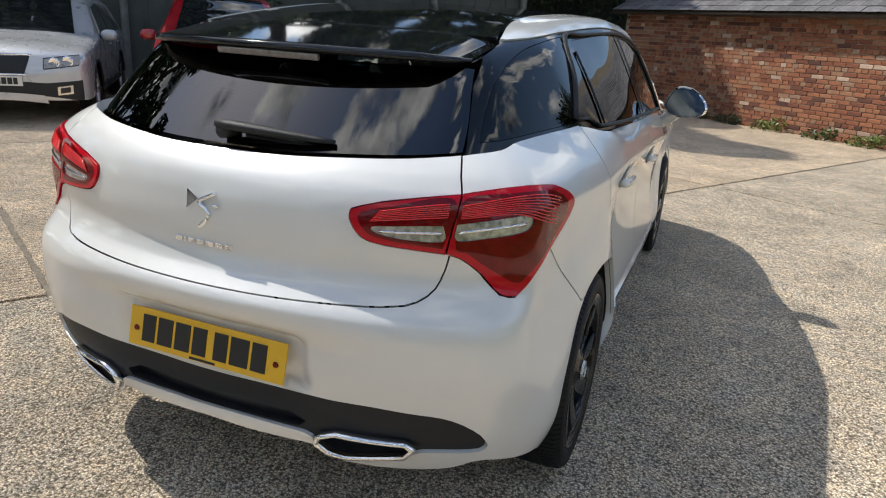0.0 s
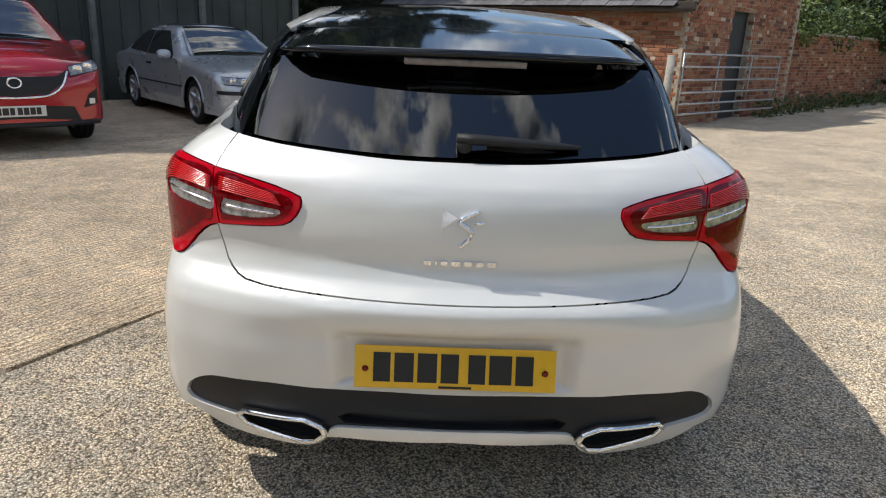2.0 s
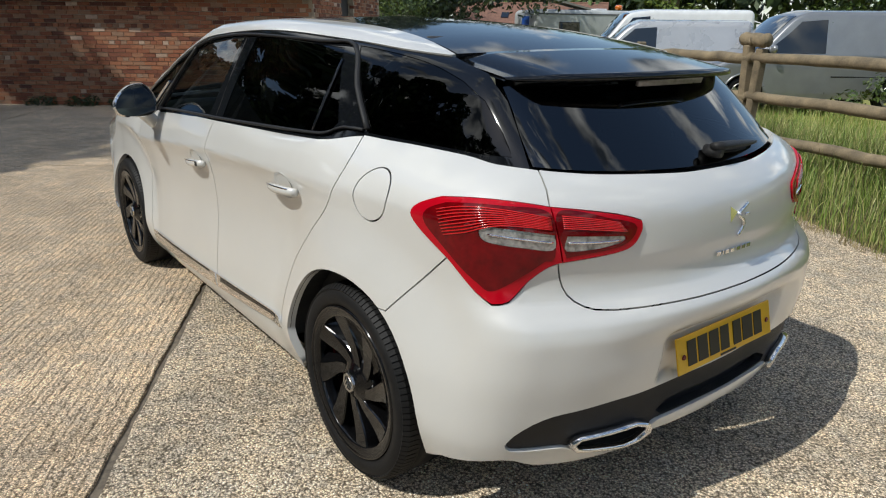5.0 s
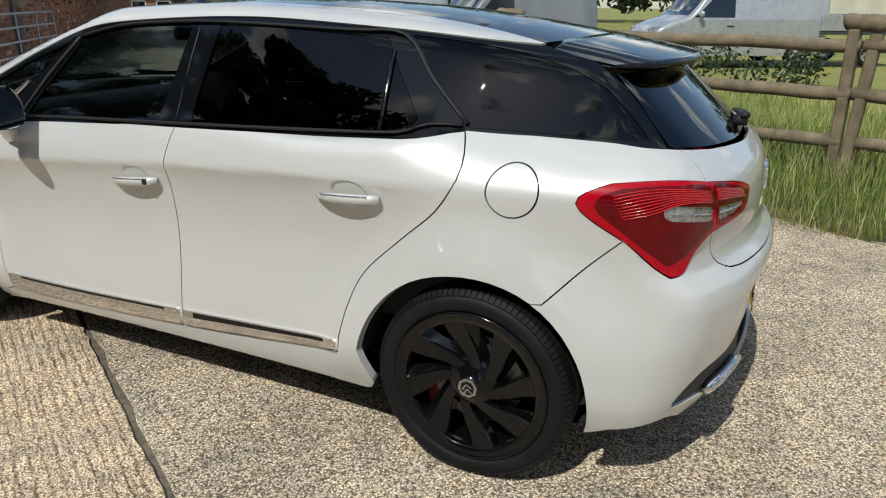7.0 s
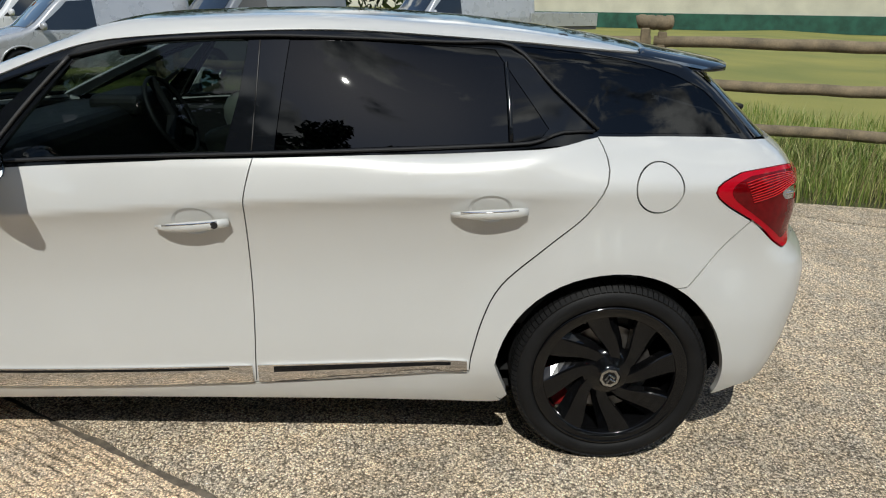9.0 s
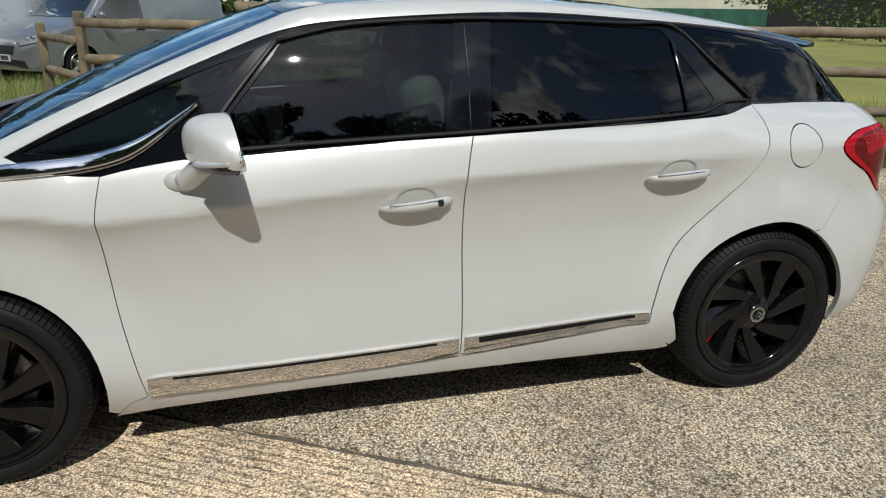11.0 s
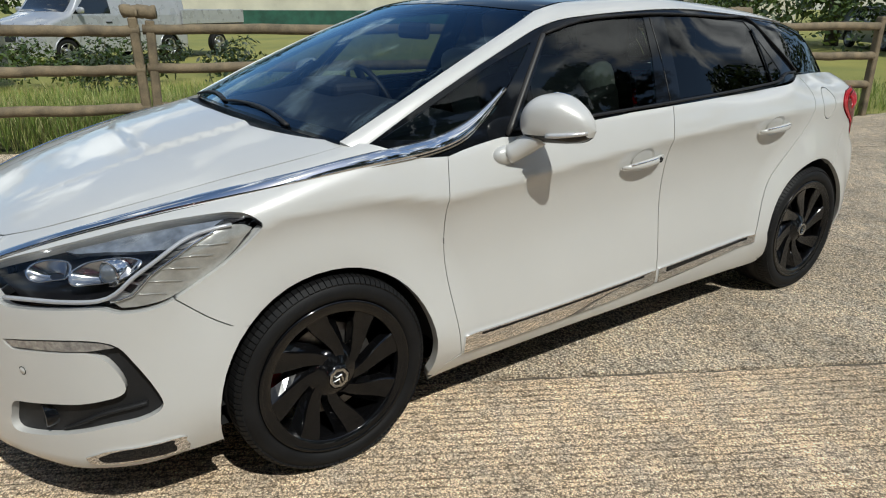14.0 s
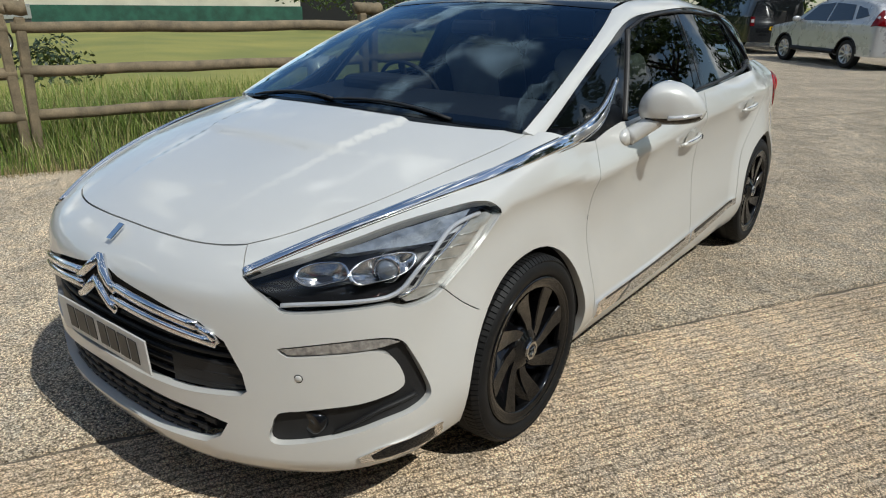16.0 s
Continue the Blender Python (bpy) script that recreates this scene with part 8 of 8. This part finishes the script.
c.line([(0.86, 0.32), (0.90, 0.65), (0.75, 0.90)]), c.line([(-0.55, 0.30), (-0.58, 0.90)])
c.line([(0.95, 0.52), (-0.95, 0.52)], 0.014, PLASTIC, "side_strip")
c.handles((-0.38,), 0.80, GAP)

# vehicles beyond the fence
def van(name, m, label, paint, length, width, height, bed=False):
    h = height
    top = [(-length / 2 - 0.02, h * 0.95), (-length / 2 + 0.15, h), (0.2, h), (length / 2 - 1.75, h * 0.97), (length / 2 - 1.0, h * 0.62), (length / 2 - 0.5, h * 0.54), (length / 2 - 0.1, h * 0.42), (length / 2 + 0.05, h * 0.3)]
    v = Vehicle(name, m, label, "van", length, width, top, h * 0.56, (-length / 2 + 0.85, length / 2 - 0.85), 0.32, paint, tumble=0.16, sill_z=0.26)
    f = length / 2
    v.side_win("front_window", [(f - 1.12, h * 0.58), (f - 1.75, h * 0.88), (f - 2.2, h * 0.90), (f - 2.2, h * 0.58)])
    v.screen(f - 1.02, h * 0.63, f - 1.68, h * 0.92, width * 0.40, width * 0.36)
    v.lamp(width * 0.26, width * 0.44, h * 0.36, h * 0.44, lift=0.06)
    v.on_front("grille", [(0.35, h * 0.36), (0.32, h * 0.28), (-0.32, h * 0.28), (-0.35, h * 0.36)], PLASTIC, mirror=False)
    v.on_front("lower_grille", [(0.6, 0.30), (0.55, 0.42), (-0.55, 0.42), (-0.6, 0.30)], PLASTIC, mirror=False)
    v.plate(0.46, WHITE_PLATE)
    v.mirrors(f - 1.25, h * 0.62, paint)
    v.line([(f - 2.28, 0.35), (f - 2.28, h * 0.88)]), v.line([(f - 0.95, 0.45), (f - 1.1, h * 0.56)])
    v.line([(f - 2.35, h * 0.36), (-f + 0.25, h * 0.36)], 0.012, PLASTIC, "rub_strip")
    v.handles((f - 2.1,), h * 0.48, PLASTIC)
    return v


VAN_RZ = math.degrees(math.atan2(0.73, 0.68))
van("panel_van", pose(11.9, 3.4, 0.05, 0, 0, VAN_RZ), "small silver-grey panel van parked behind the fence", GREY_PAINT, 4.35, 1.80, 1.82)
van("people_carrier", pose(11.3, 6.6, 0.05, 0, 0, VAN_RZ - 4), "silver compact people carrier parked beside the vans", SILVER, 4.2, 1.76, 1.66)
wv = van("white_van", pose(14.8, 9.0, 0.0, 0, 0, VAN_RZ + 2), "white crew van with an amber roof beacon", WHITE_PAINT, 5.0, 1.95, 2.05)
v, f = superform(0, 1.0, 2.08, 0.16, 0.10, 0.07, 0.7, 0.8, 16, 8)
mesh_ob("amber_beacon", v, f, surface("amber_lens", (0.65, 0.16, 0.01), 0.2, coat=1.0), wv.root, smooth=True)

# dropside pickup with open bed
pk = van("dropside_truck", pose(17.8, -0.9, 0.05, 0, 0, math.degrees(math.atan2(0.52, 0.85))), "silver crew-cab dropside truck standing in rough grass", SILVER, 4.9, 1.95, 2.05)
part("truck_bed", box_bm(2.0, 2.6, 0.12, pose(0, -3.4, 0.85), 0.01), GREY_PLASTIC, pk.root)
for sx in (-1, 1):
    part("dropside", box_bm(0.05, 2.6, 0.38, pose(sx * 1.0, -3.4, 1.08), 0.008), SILVER, pk.root)
part("tailboard", box_bm(2.0, 0.05, 0.38, pose(0, -4.7, 1.08), 0.008), SILVER, pk.root)
w = [o for o in pk.root.children if o.name.startswith("wheel")][0]
for sx, r in ((0.95, 0), (-0.95, 180)):
    copy_thing(w, pose(sx, -3.6, 0.32, 0, 0, r))

# cars parked at the far side of the yard
c = Vehicle("parked_crossover", pose(1.26, -18.1, 0, 0, 0, -135.5), "silver-blue crossover car parked by the hedge", "car", 4.52, 1.82,
            [(-2.3, 1.0), (-2.15, 1.25), (-1.8, 1.56), (-1.0, 1.66), (-0.2, 1.67), (0.3, 1.58), (0.75, 1.32), (1.15, 1.12), (1.6, 1.05), (2.0, 0.98), (2.2, 0.86), (2.3, 0.68)], 1.05, (-1.30, 1.30), 0.345, SILVER, sill_z=0.32, blades=9)
c.side_win("front_window", [(0.70, 1.09), (0.25, 1.48), (-0.35, 1.53), (-0.35, 1.09)])
c.side_win("rear_window", [(-0.42, 1.09), (-0.42, 1.53), (-1.15, 1.48), (-1.30, 1.13)])
c.side_win("quarter_glass", [(-1.40, 1.16), (-1.28, 1.46), (-1.6, 1.40), (-1.8, 1.24)])
c.screen(1.12, 1.13, 0.36, 1.52, 0.66, 0.52)
c.lamp(0.52, 0.84, 0.78, 0.90)
c.on_front("grille", [(0.40, 0.76), (0.34, 0.62), (-0.34, 0.62), (-0.40, 0.76)], PLASTIC, mirror=False)
c.sh.panel("tail_lamp", [c.sh.side(-2.0, 1.0), c.sh.side(-2.02, 1.36), c.sh.rear(0.62, 1.36), c.sh.rear(0.66, 1.0)], DARK_RED, c.root, gap=0, raised=0.01, mirror=True, h=0.06)
c.mirrors(0.74, 1.12, SILVER)
c.line([(0.98, 0.40), (1.0, 0.75), (0.85, 1.05)]), c.line([(-0.38, 0.35), (-0.38, 1.05)])
c.line([(0.9, 0.38), (-0.88, 0.38)], 0.06, PLASTIC, "side_cladding")
c.handles((-0.2, -1.1), 0.97, SILVER)
c.plate(0.55, WHITE_PLATE)
c = Vehicle("parked_offroader", pose(5.14, -22.2, 0, 0, 0, -136), "black boxy off-road car parked tail out by the hedge", "car", 4.6, 1.92,
            [(-2.32, 1.3), (-2.25, 1.70), (-1.9, 1.80), (-0.5, 1.82), (0.2, 1.78), (0.55, 1.55), (0.85, 1.20), (1.3, 1.12), (1.9, 1.08), (2.2, 0.98), (2.32, 0.8)], 1.12, (-1.35, 1.38), 0.37, BLACK_PAINT, tumble=0.22, sill_z=0.36)
c.side_win("front_window", [(0.60, 1.15), (0.32, 1.60), (-0.30, 1.66), (-0.30, 1.15)])
c.side_win("rear_window", [(-0.38, 1.15), (-0.38, 1.66), (-1.2, 1.66), (-1.2, 1.15)])
c.side_win("cargo_window", [(-1.28, 1.15), (-1.28, 1.66), (-1.95, 1.62), (-2.0, 1.18)])
c.on_front("rear_screen", [(0.62, 1.25), (0.58, 1.62), (-0.58, 1.62), (-0.62, 1.25)], FAR_GLASS, mirror=False, base="rear")
c.on_front("tail_lamp", [(0.74, 0.85), (0.86, 0.85), (0.86, 1.12), (0.74, 1.12)], DARK_RED, base="rear")
c.on_front("clear_lamp", [(0.76, 0.95), (0.84, 0.95), (0.84, 1.04), (0.76, 1.04)], LAMP_SILVER, base="rear", raised=0.014)
c.plate(0.78, YELLOW_PLATE, rear=True)
c.mirrors(0.62, 1.2, BLACK_PAINT)
c = Vehicle("parked_estate", pose(9.4, -26.0, 0, 0, 0, 50), "silver-grey estate car parked near the hedge", "car", 4.7, 1.82,
            [(-2.4, 0.95), (-2.25, 1.20), (-1.9, 1.46), (-1.0, 1.52), (-0.1, 1.53), (0.35, 1.46), (0.8, 1.22), (1.2, 1.02), (1.6, 0.97), (2.1, 0.90), (2.3, 0.8), (2.4, 0.64)], 0.96, (-1.36, 1.38), 0.33, GREY_PAINT)
c.side_win("front_window", [(0.66, 1.0), (0.28, 1.36), (-0.35, 1.41), (-0.35, 1.0)])
c.side_win("rear_window", [(-0.42, 1.0), (-0.42, 1.41), (-1.25, 1.38), (-1.35, 1.02)])
c.screen(1.16, 1.02, 0.40, 1.42, 0.64, 0.52)
c.lamp(0.48, 0.80, 0.64, 0.74)
c.mirrors(0.76, 1.0, GREY_PAINT)

# ---- shed wall behind the row, water tanks, distant buildings ----
SHED = surface("weathered_grey_cladding", (0.085, 0.092, 0.080), 0.85, 0, 0.25, 1.2, 0.5, 30, second=(0.035, 0.040, 0.034))
SHED_POST = surface("pale_concrete_post", (0.17, 0.17, 0.155), 0.9, 0, 0.2, 5, 0.4, 60)
shed = thing("shed_wall", pose(-6.9, 8.8, 0, 0, 0, -52), "tall dark grey-green clad shed wall behind the cars", "wall")
part("cladding", box_bm(0.15, 16.0, 4.2, pose(-0.1, -3.3, 2.1)), SHED, shed)
for k in range(9):
    v, f = sweep([(0.05, -11.3 + 2.0 * k, -0.05), (0.05, -11.3 + 2.0 * k, 4.2)], 0.07, 6)
    mesh_ob("post", v, f, SHED_POST, shed)
for k in range(46):
    part("cladding_rib", box_bm(0.03, 0.035, 4.15, pose(-0.012, -11.2 + 0.345 * k, 2.08)), SHED, shed)
bush("ivy", -7.6, 8.6, [(rnd.uniform(-0.8, 0.8) * 0.5, rnd.uniform(-0.8, 0.8), 2.0 + rnd.uniform(-0.7, 0.9), 0.45) for _ in range(9)], 150, 0.07, 51, "dark ivy climbing the shed wall", LEAF_DARK, "ivy")
side_shed = thing("open_barn", pose(-3.6, 17.0, 0, 0, 0, -20), "dark open-fronted barn bay in deep shade", "building")
part("back_wall", box_bm(6.0, 0.2, 4.0, pose(0, 3.0, 2.0)), SHED, side_shed)
part("side_wall", box_bm(0.2, 6.0, 4.0, pose(-3.0, 0, 2.0)), SHED, side_shed)
part("roof", box_bm(6.6, 6.6, 0.1, pose(0, 0, 4.0)), SHED, side_shed)
bush("ivy", -2.6, 16.2, [(-1.6 + 0.7 * k, -0.35 * k * 0.4, 2.1 + 0.5 * (k % 3), 0.75) for k in range(6)], 190, 0.08, 53, "dark climbing ivy filling the open barn front", LEAF_DARK, "ivy")
TANK = surface("cloudy_plastic", (0.55, 0.60, 0.64), 0.45, 0, 0.12, 3, 0.05, 60)
PALLET = surface("pallet_wood", (0.17, 0.13, 0.085), 0.85, 0, 0.25, 8, 0.4, 70)
pal = thing("pallet_stand", pose(-2.0, 14.55, 0, 0, 0, -20), "low wooden pallet stand holding plastic containers", "pallet")
for k in range(5):
    part("plank", box_bm(2.3, 0.12, 0.03, pose(0, -0.42 + 0.21 * k, 0.42), 0.004), PALLET, pal)
for k in range(4):
    part("leg", box_bm(0.10, 0.9, 0.10, pose(-1.05 + 0.7 * k, 0, 0.34), 0.006), PALLET, pal)
    part("stump", box_bm(0.12, 0.12, 0.30, pose(-1.05 + 0.7 * k, -0.38, 0.15), 0.006), PALLET, pal)
part("plank", box_bm(2.3, 0.03, 0.10, pose(0, -0.47, 0.20), 0.004), PALLET, pal)
for k in range(4):
    t = thing("plastic_container", pose(-2.0, 14.55, 0, 0, 0, -20) @ pose(-0.75 + 0.40 * k, -0.05, 0.437), "cloudy white plastic liquid container on the pallet", "container", "containers on the pallet")
    part("body", box_bm(0.36, 0.42, 0.50, pose(0, 0, 0.25), 0.06, 3), TANK, t, smooth=True)
    v, f = lathe([(0.50, 0.0), (0.50, 0.05), (0.55, 0.045), (0.55, 0.0)], 16, "z")
    mesh_ob("cap", v, f, SHED_POST, t)
drum = thing("oil_drum", pose(-3.35, 14.7, 0), "black plastic drum standing beside the pallet", "drum")
v, f = lathe([(0.0, 0.0), (0.0, 0.28), (0.30, 0.30), (0.62, 0.30), (0.90, 0.28), (0.93, 0.24), (0.93, 0.0)], 24, "z")
mesh_ob("drum_body", v, f, PLASTIC, drum, smooth=True)
hose = thing("hose_coil", pose(-0.75, 14.3, 0.62, 0, 0, 30), "coiled black hose hung at the pallet end", "hose")
v, f = lathe([(0.0, 0.17), (0.02, 0.19), (0.0, 0.21), (-0.02, 0.19), (0.0, 0.17)], 28, "y")
mesh_ob("coil", v, f, RUBBER, hose, smooth=True)
v, f = sweep([(0, 0, -0.2), (0.02, 0, -0.64)], 0.015, 8)
mesh_ob("hose_tail", v, f, RUBBER, hose)

TILE = surface("brown_roof_tiles", (0.20, 0.105, 0.075), 0.85, 0, 0.2, 6, 0.4, 30)
CREAM = surface("cream_render", (0.66, 0.62, 0.50), 0.9, 0, 0.1, 0.6, 0.2, 20)
GREEN_BASE = surface("green_painted_base", (0.03, 0.11, 0.075), 0.7, 0, 0.25, 1.5, 0.2, 20)
house = thing("cottage", pose(47.3, 46.9, -0.3, 0, 0, -52), "low brick cottage with brown tiled roof and small windows", "house")
part("wall", box_bm(14, 7, 2.1, pose(0, 0, 1.05)), surface("old_brickwork", (0.34, 0.19, 0.125), 0.9, 0, 0.2, 9, 0.4, 14), house)
for sd, rx in ((-1, 32), (1, -32)):
    part("roof", box_bm(14.6, 4.5, 0.12, pose(0, sd * 1.8, 3.15, rx, 0, 0)), TILE, house)
for r in range(13):
    part("tile_course", box_bm(14.6, 0.05, 0.05, pose(0, -3.55 + 0.27 * r, 2.10 + 0.168 * r, 32, 0, 0)), TILE, house)
for x in (-5.2, -3.4, -1.4, 1.2, 3.8):
    wdw = part("window", box_bm(1.2, 0.10, 1.0, pose(x, -3.52, 1.35), 0.02), WHITE_PAINT, house)
    part("pane", box_bm(1.0, 0.04, 0.8, pose(x, -3.56, 1.35)), FAR_GLASS, wdw)
part("roof_window", box_bm(0.7, 0.9, 0.06, pose(-2.2, -2.0, 3.16, 32, 0, 0)), FAR_GLASS, house)
part("door", box_bm(0.95, 0.10, 1.95, pose(-0.1, -3.52, 0.98), 0.01), DOOR_DARK, house)
store = thing("timber_store", pose(31, 26, 0, 0, 0, 40), "timber outbuilding with a pale corrugated roof", "building")
part("wall", box_bm(7, 4, 2.3, pose(0, 0, 1.15)), PALLET, store)
part("gable", box_bm(4.5, 3.5, 2.6, pose(5.0, 0.2, 1.3)), CREAM, store)
part("roof", box_bm(7.8, 4.6, 0.10, pose(0, 0, 2.75, 14, 0, 0)), SHED_POST, store)
cara = thing("caravan", pose(20.5, 16.5, 0, 0, 0, 68), "dull grey caravan with a blue door parked by the lane", "caravan")
part("body", box_bm(2.2, 5.4, 1.85, pose(0, 0, 1.32), 0.22, 4), surface("dull_caravan_grey", (0.40, 0.42, 0.42), 0.6, 0, 0.12, 1.5, 0.1, 20), cara, smooth=True)
part("window", box_bm(2.24, 0.9, 0.5, pose(0, 1.2, 1.55), 0.03), FAR_GLASS, cara)
part("window", box_bm(2.24, 0.9, 0.5, pose(0, -1.2, 1.55), 0.03), FAR_GLASS, cara)
part("door", box_bm(0.75, 0.08, 1.55, pose(-0.25, 2.68, 1.22), 0.02), BLUE_BAND, cara, "faded blue door")
part("roof_vent", box_bm(0.5, 0.5, 0.10, pose(0, -0.6, 2.28), 0.03), WHITE_PAINT, cara)
part("awning_rail", box_bm(2.23, 5.2, 0.04, pose(0, 0, 2.08), 0.01), GREY_PLASTIC, cara)
w = make_wheel("wheel", 0.30, 0.19, 0.18, cara, ALLOY, 5, twist=0, caliper=False, treads=False, badge=False)
w.matrix_basis = pose(1.08, 0, 0.30)
copy_thing(w, pose(-1.08, 0, 0.30, 0, 0, 180))
barrier = thing("road_barrier", pose(16.3, 12.9, 0, 0, 0, -46), "red and white striped plastic barrier by the caravan", "barrier")
for k in range(8):
    part("stripe", box_bm(0.25, 0.04, 0.18, pose(-0.9 + 0.25 * k, 0, 0.70)), WHITE_PAINT if k % 2 else RED_PAINT, barrier)
for x in (-0.9, 0.85):
    part("leg", box_bm(0.06, 0.30, 0.8, pose(x, 0.03, 0.40), 0.005), WHITE_PAINT, barrier)
farm = thing("farm_shed", pose(53, -25, 0, 0, 0, math.degrees(math.atan2(-34, -26)) + 180), "long cream farm shed with green base and a dark open bay", "building")
part("wall", box_bm(34.5, 8, 4.0, pose(3.25, 4, 2.0)), CREAM, farm)
part("base", box_bm(34.7, 8.2, 1.1, pose(3.25, 4, 0.55)), GREEN_BASE, farm)
part("wall", box_bm(8, 8, 4.0, pose(-31, 4, 2.0)), CREAM, farm)
part("bay_back", box_bm(13, 0.3, 4.0, pose(-20.5, 7.5, 2.0)), GAP, farm)
part("roof", box_bm(57, 9.5, 0.25, pose(-7.25, 4, 4.1)), SHED_POST, farm)
for x in (-14.1, -18.4, -22.7, -26.9):
    part("post", box_bm(0.2, 0.2, 4.0, pose(x, 0.1, 2.0)), WHITE_PAINT, farm)
for k in range(6):
    wd = part("window", box_bm(1.6, 0.2, 0.8, pose(-9.0 + 4.6 * k, -0.05, 2.4), 0.02), WHITE_PAINT, farm)
    part("pane", box_bm(1.4, 0.1, 0.6, pose(-9.0 + 4.6 * k, -0.12, 2.4)), FAR_GLASS, wd)
bush("field_hedge", 50, -22, [(8 - 0.62 * i + rnd.uniform(-.4, .4) - 1, 10 - 0.78 * i + rnd.uniform(-.4, .4), rnd.uniform(0.3, 0.9), rnd.uniform(0.7, 1.2)) for i in range(44)], 90, 0.14, 61, "scrubby hedge in front of the farm shed", LEAF, "hedge")
bush("tree_belt", 0, 0, [(52 * math.cos(a) + rnd.uniform(-3, 3) + 20, 62 * math.sin(a) + rnd.uniform(-3, 3), rnd.uniform(2, 7), rnd.uniform(2.0, 3.2)) for a in np.linspace(-0.15, 1.5, 60)], 90, 0.4, 62, "far belt of broadleaf trees on the skyline", LEAF, "trees")
